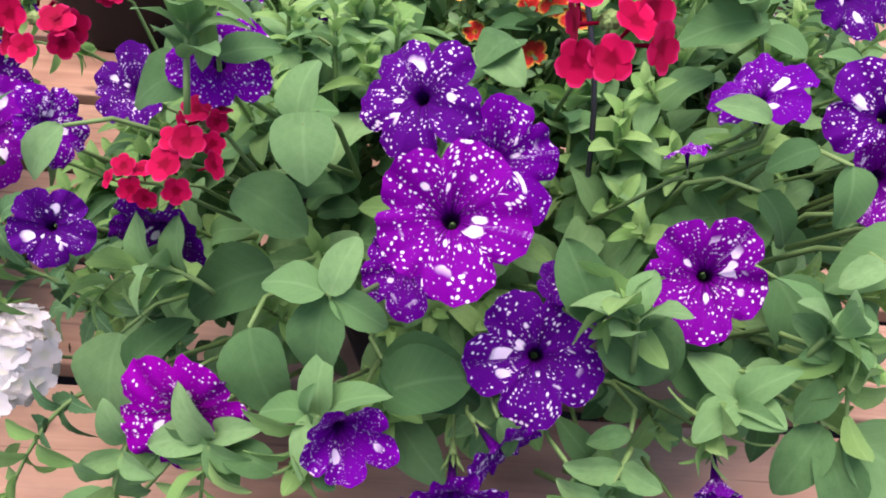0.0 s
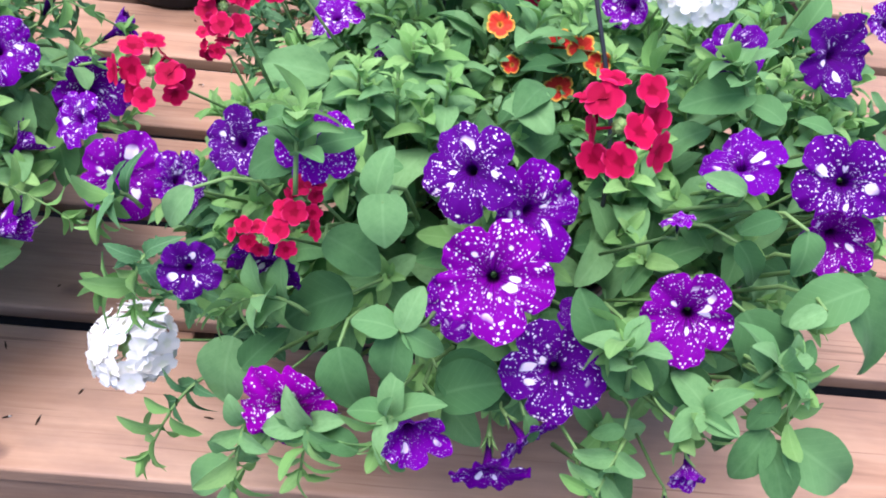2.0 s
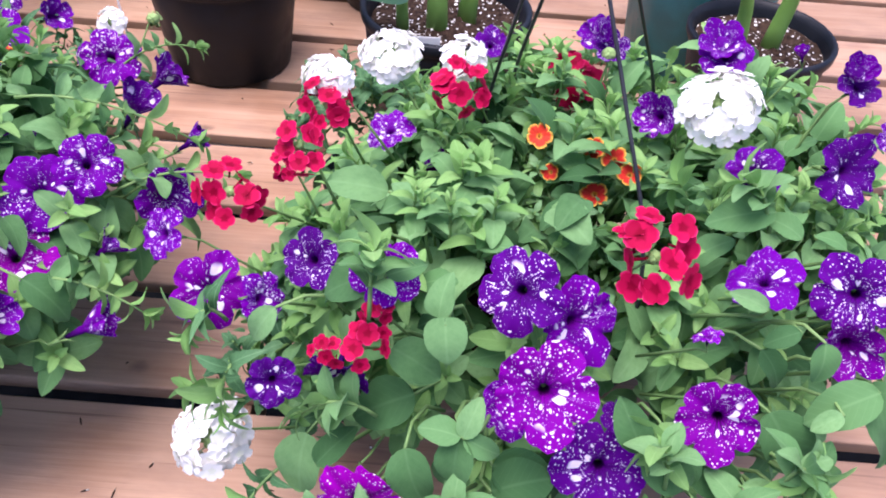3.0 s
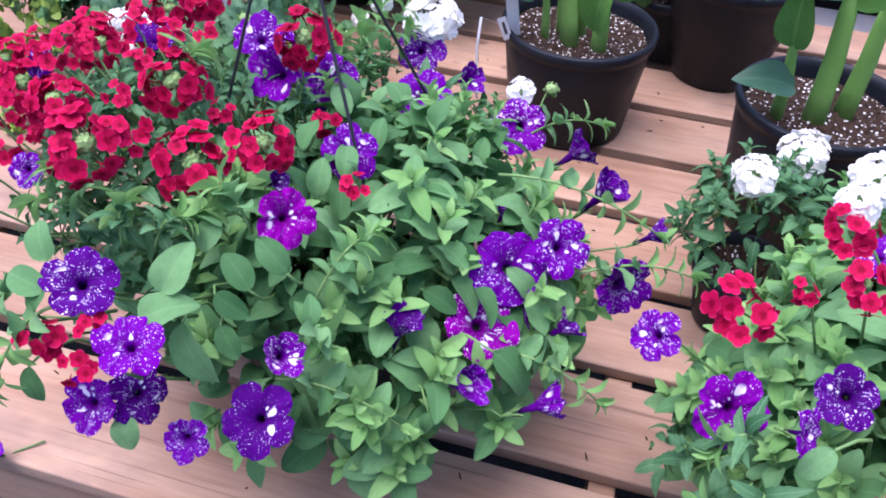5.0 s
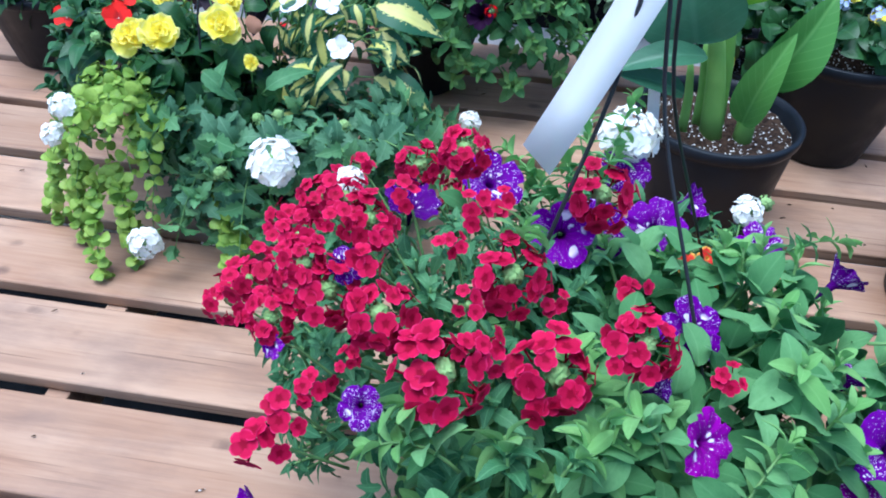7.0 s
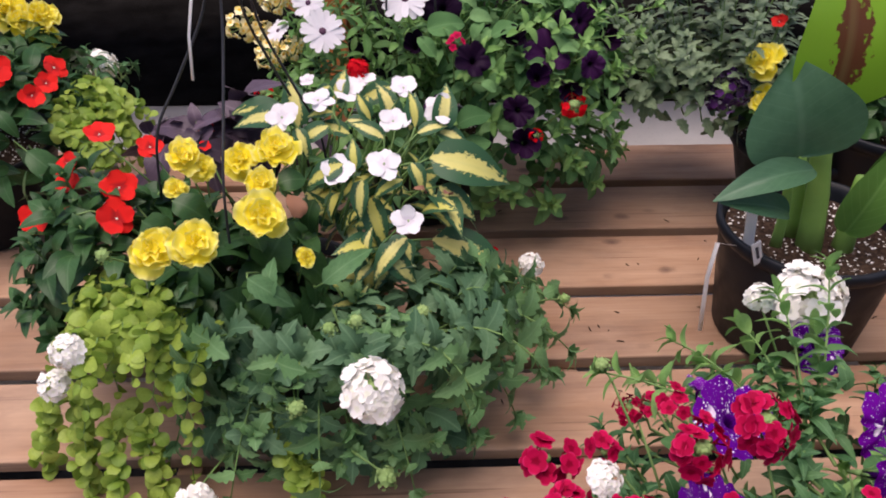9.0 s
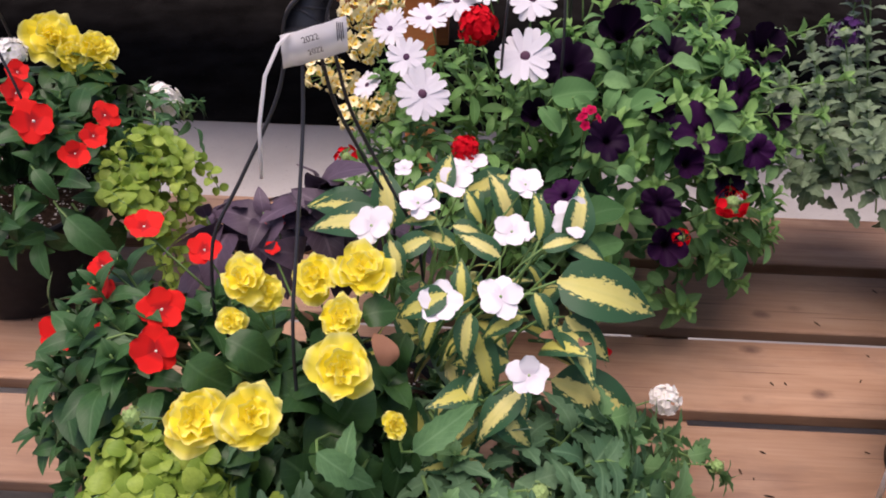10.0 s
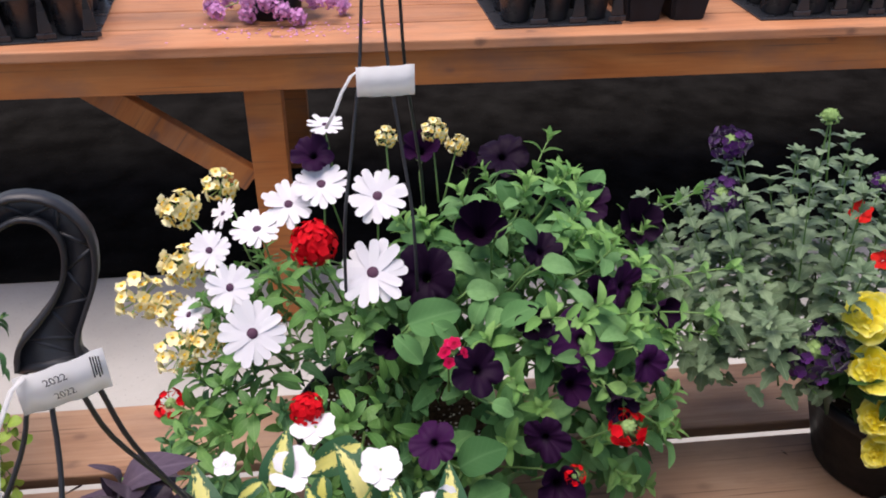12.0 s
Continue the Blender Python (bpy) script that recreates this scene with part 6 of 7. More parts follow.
for x0, y0, z0, x1, y1 in ((-1.42, 1.33, 0.18, -1.495, 1.345), (-1.40, 1.33, 0.15, -1.415, 1.29), (-1.36, 1.31, 0.14, -1.335, 1.20), (-1.33, 1.31, 0.14, -1.29, 1.25), (-1.15, 1.33, 0.14, -1.075, 1.235), (-1.14, 1.32, 0.13, -1.095, 1.215)):
    run = bend((x0, y0, z0), (x1, y1, 0.012), 0.03, 9)
    fo.stem(run, 0.0016, 0.0009)
    for p in run:
        for _ in range(9):
            fo.leaf("lime", Vector(p) + rnd_unit(fo.rng) * 0.010, rnd_unit(fo.rng) + Vector((0, -0.5, 0.1)), Vector((0, -0.5, 0.8)) + rnd_unit(fo.rng) * 0.4, fo.rng.uniform(0.015, 0.024), None, 0.6)
for b in ((-0.705, 1.50, 0.155), (-0.742, 1.51, 0.19), (-0.755, 1.50, 0.10), (-0.81, 1.49, 0.11), (-0.85, 1.46, 0.05), (-0.76, 1.56, 0.15), (-0.80, 1.42, 0.13)):
    spray(fo, (-0.94, 1.50, 0.22), b, "coarse", 0.046, 5, 0.03, "coarse_tip")
bloom_c = adder(basket_c, fo, (-1.17, 1.52, 0.20))
laid(fo, (-1.10, 1.54, 0.20), "variegated", (-0.923, 1.573, 0.388), (0.97, -0.11, -0.20), (-0.22, -0.59, 0.78), 0.128)
laid(fo, (-1.10, 1.54, 0.20), "variegated", (-0.920, 1.538, 0.267), (0.90, -0.24, -0.37), (-0.12, -0.42, 0.90), 0.141)
laid(fo, (-1.10, 1.54, 0.20), "variegated", (-1.010, 1.516, 0.356), (0.27, -0.57, -0.78), (-0.27, -0.56, 0.79), 0.076)
laid(fo, (-1.10, 1.54, 0.20), "variegated", (-1.019, 1.508, 0.391), (-0.11, -0.60, -0.79), (-0.26, -0.59, 0.76), 0.057)
laid(fo, (-1.10, 1.54, 0.20), "variegated", (-0.944, 1.604, 0.422), (-0.10, 0.59, 0.80), (0.23, -0.44, 0.87), 0.056)
laid(fo, (-1.10, 1.54, 0.20), "variegated", (-1.110, 1.559, 0.446), (0.36, -0.55, -0.75), (0.22, -0.64, 0.74), 0.047)
laid(fo, (-1.10, 1.54, 0.20), "variegated", (-1.145, 1.647, 0.427), (-0.99, 0.06, 0.13), (0.27, -0.39, 0.88), 0.077)
laid(fo, (-1.10, 1.54, 0.20), "variegated", (-1.016, 1.691, 0.431), (-0.12, -0.60, -0.79), (0.00, -0.63, 0.78), 0.043)
laid(fo, (-1.10, 1.54, 0.20), "variegated", (-1.039, 1.589, 0.420), (-0.95, 0.17, 0.28), (0.35, -0.57, 0.74), 0.054)
laid(fo, (-1.10, 1.54, 0.20), "variegated", (-0.959, 1.467, 0.321), (-0.67, -0.46, -0.58), (-0.13, -0.35, 0.93), 0.078)
laid(fo, (-1.10, 1.54, 0.20), "variegated", (-0.989, 1.565, 0.425), (-0.88, 0.26, 0.39), (-0.19, -0.53, 0.83), 0.054)
laid(fo, (-1.10, 1.54, 0.20), "variegated", (-1.028, 1.508, 0.406), (-0.08, 0.59, 0.80), (-0.12, -0.37, 0.92), 0.047)
laid(fo, (-1.10, 1.54, 0.20), "variegated", (-0.951, 1.529, 0.405), (0.43, -0.53, -0.73), (0.26, -0.65, 0.72), 0.048)
laid(fo, (-1.10, 1.54, 0.20), "variegated", (-0.940, 1.599, 0.414), (0.95, 0.21, 0.23), (-0.05, -0.48, 0.87), 0.048)
laid(fo, (-1.10, 1.54, 0.20), "variegated", (-0.963, 1.506, 0.392), (-0.91, -0.27, -0.31), (-0.08, -0.36, 0.93), 0.050)
laid(fo, (-1.10, 1.54, 0.20), "variegated", (-1.067, 1.684, 0.421), (0.31, 0.58, 0.76), (0.24, -0.39, 0.89), 0.061)
laid(fo, (-1.10, 1.54, 0.20), "impatiens", (-1.416, 1.463, 0.295), (-0.54, -0.52, -0.66), (-0.25, -0.61, 0.75), 0.099)
laid(fo, (-1.10, 1.54, 0.20), "impatiens", (-1.406, 1.471, 0.364), (0.28, -0.57, -0.78), (0.21, -0.63, 0.75), 0.063)
laid(fo, (-1.10, 1.54, 0.20), "begonia", (-1.260, 1.432, 0.409), (0.91, -0.22, -0.35), (-0.23, -0.41, 0.88), 0.052)
laid(fo, (-1.10, 1.54, 0.20), "begonia", (-1.132, 1.484, 0.401), (0.96, 0.19, 0.21), (-0.24, -0.59, 0.77), 0.038)
laid(fo, (-1.10, 1.54, 0.20), "begonia", (-1.301, 1.422, 0.385), (0.84, -0.31, -0.45), (-0.29, -0.64, 0.71), 0.050)
laid(fo, (-1.10, 1.54, 0.20), "begonia", (-1.087, 1.502, 0.364), (-0.36, -0.57, -0.74), (-0.19, -0.45, 0.88), 0.048)
laid(fo, (-1.10, 1.54, 0.20), "verbena", (-1.133, 1.339, 0.319), (-0.02, 0.60, 0.80), (-0.21, -0.43, 0.88), 0.053)
laid(fo, (-1.10, 1.54, 0.20), "verbena", (-1.161, 1.352, 0.342), (0.84, -0.30, -0.45), (0.00, -0.74, 0.67), 0.068)
laid(fo, (-1.10, 1.54, 0.20), "verbena", (-1.072, 1.393, 0.300), (0.78, 0.39, 0.48), (0.07, -0.66, 0.75), 0.081)
laid(fo, (-1.10, 1.54, 0.20), "variegated", (-1.131, 1.635, 0.423), (-0.98, 0.12, 0.15), (0.32, -0.51, 0.80), 0.084)
laid(fo, (-1.10, 1.54, 0.20), "variegated", (-1.118, 1.625, 0.411), (-0.10, 0.55, 0.83), (0.22, -0.44, 0.87), 0.080)
laid(fo, (-1.10, 1.54, 0.20), "variegated", (-1.069, 1.660, 0.462), (-0.86, -0.27, -0.44), (0.08, -0.60, 0.80), 0.031)
laid(fo, (-1.10, 1.54, 0.20), "variegated", (-1.010, 1.638, 0.418), (-0.47, 0.49, 0.73), (-0.21, -0.73, 0.65), 0.046)
laid(fo, (-1.10, 1.54, 0.20), "variegated", (-0.978, 1.738, 0.423), (-0.91, -0.21, -0.35), (0.32, -0.56, 0.77), 0.072)
laid(fo, (-1.10, 1.54, 0.20), "variegated", (-0.973, 1.679, 0.385), (-0.34, 0.52, 0.78), (0.24, -0.37, 0.90), 0.077)
laid(fo, (-1.10, 1.54, 0.20), "variegated", (-0.907, 1.611, 0.413), (0.22, 0.53, 0.82), (0.30, -0.55, 0.78), 0.073)
laid(fo, (-1.10, 1.54, 0.20), "variegated", (-0.951, 1.607, 0.415), (0.14, 0.54, 0.83), (0.03, -0.65, 0.76), 0.058)
laid(fo, (-1.10, 1.54, 0.20), "variegated", (-1.119, 1.588, 0.443), (-1.00, 0.06, 0.05), (0.01, -0.39, 0.92), 0.088)
laid(fo, (-1.10, 1.54, 0.20), "variegated", (-1.061, 1.594, 0.453), (-1.00, -0.02, -0.06), (0.17, -0.51, 0.84), 0.040)
laid(fo, (-1.10, 1.54, 0.20), "variegated", (-1.043, 1.617, 0.427), (0.97, -0.15, -0.19), (0.14, -0.56, 0.82), 0.043)
laid(fo, (-1.10, 1.54, 0.20), "variegated", (-1.045, 1.508, 0.417), (-0.90, -0.29, -0.34), (-0.00, -0.65, 0.76), 0.060)
laid(fo, (-1.10, 1.54, 0.20), "variegated", (-0.974, 1.508, 0.323), (-1.00, -0.05, -0.01), (0.31, -0.55, 0.78), 0.065)
laid(fo, (-1.10, 1.54, 0.20), "variegated", (-0.910, 1.561, 0.346), (0.74, -0.39, -0.56), (-0.26, -0.54, 0.80), 0.076)
laid(fo, (-1.10, 1.54, 0.20), "variegated", (-0.986, 1.456, 0.305), (0.63, -0.45, -0.63), (-0.24, -0.64, 0.73), 0.063)
laid(fo, (-1.10, 1.54, 0.20), "variegated", (-1.067, 1.574, 0.441), (-0.87, -0.31, -0.37), (0.19, -0.54, 0.82), 0.057)
laid(fo, (-1.10, 1.54, 0.20), "variegated", (-0.913, 1.617, 0.410), (0.91, -0.22, -0.35), (0.31, -0.51, 0.81), 0.060)
bloom_c("double", -1.266, 1.337, 0.398, -67, 52, 0.073)
bloom_c("double", -1.211, 1.331, 0.411, -63, 52, 0.071)
bloom_c("double", -1.142, 1.409, 0.397, -72, 53, 0.076)
bloom_c("double", -1.150, 1.470, 0.410, -76, 59, 0.056)
bloom_c("double", -1.189, 1.535, 0.408, -84, 62, 0.066)
bloom_c("double", -1.136, 1.521, 0.432, -62, 67, 0.072)
bloom_c("double", -1.252, 1.482, 0.445, -59, 67, 0.060)
bloom_c("double", -1.230, 1.486, 0.426, -70, 50, 0.048)
bloom_c("double", -1.258, 1.453, 0.414, -76, 47, 0.035)
bloom_c("double", -1.088, 1.383, 0.351, -70, 30, 0.032)
bloom_c("scarlet", -1.344, 1.484, 0.398, -62, 44, 0.059)
bloom_c("scarlet", -1.343, 1.448, 0.372, -62, 44, 0.062)
bloom_c("scarlet", -1.478, 1.508, 0.333, -101, 46, 0.059)
bloom_c("scarlet", -1.436, 1.541, 0.377, -108, 42, 0.048)
bloom_c("scarlet", -1.436, 1.557, 0.395, -93, 55, 0.040)
bloom_c("scarlet", -1.406, 1.617, 0.408, -43, 68, 0.055)
bloom_c("scarlet", -1.323, 1.577, 0.408, -44, 62, 0.050)
bloom_c("scarlet", -1.264, 1.673, 0.384, -61, 70, 0.039)
bloom_c("scarlet", -1.253, 1.604, 0.394, -68, 59, 0.023)
bloom_c("scarlet", -1.430, 1.504, 0.349, -46, 61, 0.016)
bloom_c("impatiens", -0.956, 1.450, 0.360, -88, 48, 0.055)
bloom_c("impatiens", -1.052, 1.501, 0.409, -88, 52, 0.056)
bloom_c("impatiens", -0.988, 1.508, 0.416, -90, 51, 0.060)
bloom_c("impatiens", -0.976, 1.605, 0.431, -91, 56, 0.058)
bloom_c("impatiens", -1.044, 1.697, 0.437, -90, 62, 0.054)
bloom_c("impatiens", -1.082, 1.603, 0.466, -84, 82, 0.057)
bloom_c("impatiens", -1.025, 1.765, 0.425, -106, 84, 0.059)
bloom_c("impatiens", -0.960, 1.674, 0.451, -86, 69, 0.053)
bloom_c("impatiens", -0.907, 1.628, 0.438, -62, 44, 0.062)
bloom_c("impatiens", -1.130, 1.569, 0.457, -90, 53, 0.060)
bloom_c("impatiens", -1.105, 1.689, 0.458, -113, 67, 0.029)
bloom_c("white", -1.002, 1.207, 0.285, -91, 56, 0.083)
bloom_c("white", -1.374, 1.275, 0.294, -85, 48, 0.046)
bloom_c("white", -1.403, 1.275, 0.239, -85, 44, 0.044)
bloom_c("white", -0.749, 1.632, 0.144, -73, 44, 0.046)
bloom_c("white", -0.778, 1.501, 0.120, -76, 25, 0.036)
bloom_c("white", -1.237, 1.200, 0.092, -65, 14, 0.062)
bloom_c("bud", -1.330, 1.348, 0.383, -79, 51, 0.026)
bloom_c("bud", -0.720, 1.488, 0.186, -84, 48, 0.024)
bloom_c("bud", -0.939, 1.387, 0.249, -85, 61, 0.032)
bloom_c("bud", -1.058, 1.307, 0.293, -83, 69, 0.026)
bloom_c("bud", -1.096, 1.224, 0.238, -79, 63, 0.030)
bloom_c("bud", -0.988, 1.177, 0.162, -67, 62, 0.037)
bloom_c("bud", -1.023, 1.309, 0.303, -88, 68, 0.026)
fo.build(300)
hanger(basket_c, (-1.172, 1.595, 0.675), [(-1.294, 1.531, 0.454), (-1.196, 1.447, 0.415), (-1.085, 1.619, 0.407), (-1.12, 1.66, 0.42)], 5)

# the basket with white daisies and near-black petunias
basket_d = basket_at(-0.93, 2.06, 0.15, 0.105, 0.17, "black hanging basket with white daisies, cream nemesia and near-black purple petunias")
fo = Foliage(basket_d, basket_d.location, 14)
mound(fo, "daisy", (-1.05, 2.02, 0.26), (0.19, 0.20, 0.21), 60, 300, 0.040, -0.4, (-0.98, 2.04, 0.17), per=8)
mound(fo, "verbena", (-1.05, 1.95, 0.20), (0.20, 0.17, 0.18), 25, 120, 0.036, -0.4, (-0.98, 2.04, 0.17), per=7)
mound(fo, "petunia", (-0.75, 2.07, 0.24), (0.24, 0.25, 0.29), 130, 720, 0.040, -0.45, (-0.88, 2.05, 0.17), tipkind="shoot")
bloom_d = adder(basket_d, fo, (-0.95, 2.02, 0.20))
for k in range(14):
    a = -1.9 + k * 0.27
    b = Vector((-0.72 + 0.24 * math.cos(a), 2.06 + 0.24 * math.sin(a), 0.40 + 0.10 * math.sin(k * 1.7)))
    spray(fo, (-0.82, 2.06, 0.26), b, "petunia", 0.036, 5, 0.03)
laid(fo, (-0.85, 2.05, 0.22), "wide", (-0.918, 1.886, 0.460), (0.97, 0.12, 0.22), (0.19, -0.67, 0.72), 0.066)
laid(fo, (-0.85, 2.05, 0.22), "petunia", (-0.934, 1.882, 0.447), (0.67, -0.42, -0.61), (-0.03, -0.62, 0.79), 0.045)
laid(fo, (-0.85, 2.05, 0.22), "petunia", (-0.836, 1.919, 0.429), (0.45, 0.48, 0.75), (-0.22, -0.41, 0.89), 0.039)
laid(fo, (-0.85, 2.05, 0.22), "wide", (-0.750, 1.945, 0.492), (1.00, -0.06, -0.05), (0.18, -0.37, 0.91), 0.045)
laid(fo, (-0.85, 2.05, 0.22), "petunia", (-0.652, 2.150, 0.459), (0.64, 0.41, 0.65), (0.06, -0.48, 0.88), 0.065)
laid(fo, (-0.85, 2.05, 0.22), "wide", (-0.870, 1.778, 0.334), (0.92, 0.19, 0.33), (-0.11, -0.41, 0.90), 0.060)
laid(fo, (-0.85, 2.05, 0.22), "petunia", (-0.811, 1.827, 0.374), (0.57, 0.44, 0.69), (-0.15, -0.44, 0.88), 0.041)
laid(fo, (-0.85, 2.05, 0.22), "wide", (-0.860, 1.755, 0.296), (0.92, 0.20, 0.34), (-0.08, -0.43, 0.90), 0.050)
laid(fo, (-0.85, 2.05, 0.22), "petunia", (-0.890, 1.879, 0.465), (0.82, -0.33, -0.47), (-0.10, -0.49, 0.87), 0.040)
laid(fo, (-0.85, 2.05, 0.22), "petunia", (-0.783, 1.978, 0.535), (0.86, -0.30, -0.42), (0.31, -0.44, 0.84), 0.041)
laid(fo, (-0.85, 2.05, 0.22), "petunia", (-0.678, 2.006, 0.479), (0.95, -0.19, -0.25), (-0.07, -0.69, 0.72), 0.035)
laid(fo, (-0.85, 2.05, 0.22), "wide", (-0.828, 1.816, 0.393), (0.89, -0.26, -0.36), (0.09, -0.48, 0.87), 0.029)
laid(fo, (-0.85, 2.05, 0.22), "petunia", (-0.645, 1.879, 0.408), (0.96, -0.17, -0.22), (0.24, -0.39, 0.89), 0.050)
laid(fo, (-0.85, 2.05, 0.22), "petunia", (-0.806, 1.901, 0.441), (0.92, 0.20, 0.34), (-0.23, -0.53, 0.82), 0.052)
laid(fo, (-0.85, 2.05, 0.22), "wide", (-0.842, 1.945, 0.460), (1.00, -0.02, 0.01), (0.12, -0.59, 0.79), 0.042)
laid(fo, (-0.85, 2.05, 0.22), "petunia", (-0.866, 1.987, 0.483), (0.95, -0.19, -0.25), (0.16, -0.37, 0.91), 0.045)
bloom_d("daisy", -1.098, 1.895, 0.455, -75, 42, 0.081)
bloom_d("daisy", -0.955, 1.955, 0.490, -94, 42, 0.091)
bloom_d("daisy", -0.943, 2.073, 0.531, -90, 52, 0.082)
bloom_d("daisy", -1.015, 2.087, 0.545, -83, 57, 0.074)
bloom_d("daisy", -1.059, 2.077, 0.523, -85, 55, 0.073)
bloom_d("daisy", -1.099, 2.049, 0.504, -103, 71, 0.069)
bloom_d("daisy", -1.153, 2.002, 0.505, -100, 46, 0.055)
bloom_d("daisy", -1.006, 2.128, 0.610, -51, 84, 0.053)
bloom_d("daisy", -1.124, 1.945, 0.487, -97, 40, 0.062)
bloom_d("daisy", -1.188, 1.989, 0.420, -133, 51, 0.051)
bloom_d("daisy", -1.174, 2.243, 0.423, -152, 44, 0.053)
bloom_d("lipped", -1.236, 2.249, 0.431, -89, 41, 0.067)
bloom_d("lipped", -1.193, 2.366, 0.404, -76, 44, 0.063)
bloom_d("lipped", -1.194, 2.039, 0.462, -89, 38, 0.062)
bloom_d("lipped", -1.263, 2.063, 0.399, -94, 41, 0.070)
bloom_d("lipped", -1.222, 2.041, 0.393, -81, 41, 0.054)
bloom_d("lipped", -1.201, 1.959, 0.381, -82, 38, 0.060)
bloom_d("lipped", -1.166, 1.969, 0.395, -75, 42, 0.051)
bloom_d("lipped", -0.925, 2.167, 0.570, -91, 42, 0.033)
bloom_d("lipped", -0.818, 2.235, 0.524, -98, 42, 0.035)
bloom_d("lipped", -0.853, 2.218, 0.552, -96, 48, 0.042)
bloom_d("ball", -1.024, 1.970, 0.526, -84, 48, 0.065)
bloom_d("ball", -1.034, 1.784, 0.433, -89, 57, 0.043)
bloom_d("ring", -1.216, 1.931, 0.326, -93, 50, 0.042)
bloom_d("ring", -0.670, 1.797, 0.358, -101, 58, 0.053)
bloom_d("ring", -0.736, 1.770, 0.316, -92, 46, 0.029)
bloom_d("redbit", -0.873, 1.831, 0.459, -107, 59, 0.034)
bloom_d("dark", -1.026, 2.111, 0.580, -113, 55, 0.066)
bloom_d("dark", -0.875, 2.204, 0.536, -94, 49, 0.087)
bloom_d("dark", -0.739, 2.286, 0.484, -93, 55, 0.094)
bloom_d("dark", -0.816, 2.015, 0.508, -100, 48, 0.117)
bloom_d("dark", -0.891, 1.965, 0.475, -103, 45, 0.098)
bloom_d("dark", -0.766, 1.896, 0.439, -106, 54, 0.072)
bloom_d("dark", -0.706, 1.888, 0.420, -101, 44, 0.092)
bloom_d("dark", -0.730, 1.838, 0.393, -93, 35, 0.078)
bloom_d("dark", -0.644, 2.139, 0.469, -102, 52, 0.091)
bloom_d("dark", -0.583, 2.079, 0.465, -90, 42, 0.101)
bloom_d("dark", -0.636, 1.951, 0.449, -61, 23, 0.068)
bloom_d("dark", -0.592, 1.936, 0.420, -68, 20, 0.077)
bloom_d("dark", -0.637, 1.839, 0.411, -78, -1, 0.060)
bloom_d("dark", -0.679, 1.813, 0.381, -76, -3, 0.066)
bloom_d("dark", -0.768, 1.793, 0.351, -104, 21, 0.062)
bloom_d("dark", -0.940, 1.889, 0.431, -99, 44, 0.071)
bloom_d("dark", -0.843, 1.836, 0.428, -91, 46, 0.076)
bloom_d("dark", -0.755, 1.765, 0.305, -92, 30, 0.084)
bloom_d("dark", -0.900, 1.785, 0.369, -111, 44, 0.060)
bloom_d("dark", -0.805, 2.230, 0.494, -99, 56, 0.062)
bloom_d("dark", -0.744, 1.970, 0.502, -72, 60, 0.063)
bloom_d("dark", -0.675, 1.940, 0.449, -77, 45, 0.071)
fo.build(300)
hanger(basket_d, (-0.918, 2.02, 0.830), [(-0.985, 1.95, 0.56), (-0.905, 1.96, 0.56), (-0.88, 2.13, 0.52)], 8)

# the grey-leaved verbena basket
basket_e = basket_at(-0.12, 2.04, 0.15, 0.105, 0.17, "black hanging basket with grey-green verbena, dark violet heads and yellow begonias")
fo = Foliage(basket_e, basket_e.location, 15)
mound(fo, "grey", (-0.36, 2.12, 0.26), (0.20, 0.17, 0.13), 26, 80, 0.042, -0.35, (-0.22, 2.07, 0.17), per=6)
for k in range(34):
    a = k * 2.4
    r = 0.25 * math.sqrt((k + 0.5) / 34)
    x, y = -0.36 + r * math.cos(a), 2.12 + r * 0.8 * math.sin(a)
    spray(fo, (x * 0.6 - 0.10, y * 0.6 + 0.83, 0.22), (x, y, 0.56 - 1.9 * r * r - fo.rng.uniform(0, 0.17)), "grey", 0.042, 5, 0.01, None, 0.0016)
mound(fo, "begonia", (-0.17, 1.98, 0.24), (0.12, 0.10, 0.12), 8, 50, 0.065, -0.3, per=5)
for b in ((-0.273, 2.184, 0.556), (-0.30, 2.20, 0.50), (-0.409, 2.206, 0.50), (-0.424, 2.167, 0.435), (-0.22, 2.20, 0.52), (-0.16, 2.16, 0.50)):
    spray(fo, (b[0] * 0.9 - 0.03, b[1] - 0.02, 0.32), b, "grey", 0.040, 5, 0.005, None, 0.0018)
bloom_e = adder(basket_e, fo, (-0.25, 2.06, 0.20))
bloom_e("violet", -0.333, 1.983, 0.294, -133, 52, 0.095)
bloom_e("violet", -0.424, 2.167, 0.453, -131, 62, 0.068)
bloom_e("violet", -0.409, 2.206, 0.521, -136, 66, 0.068)
bloom_e("violet", -0.221, 2.101, 0.501, -136, 46, 0.037)
bloom_e("bud", -0.273, 2.184, 0.566, -144, 63, 0.035)
bloom_e("double", -0.277, 1.972, 0.360, -144, 46, 0.086)
bloom_e("double", -0.265, 1.943, 0.287, -146, 36, 0.083)
bloom_e("double", -0.245, 1.927, 0.209, -144, 33, 0.077)
bloom_e("double", -0.234, 1.916, 0.152, -140, 24, 0.054)
bloom_e("scarlet", -0.262, 2.072, 0.466, -139, 54, 0.042)
bloom_e("scarlet", -0.246, 2.017, 0.420, -139, 51, 0.039)
fo.build(260)

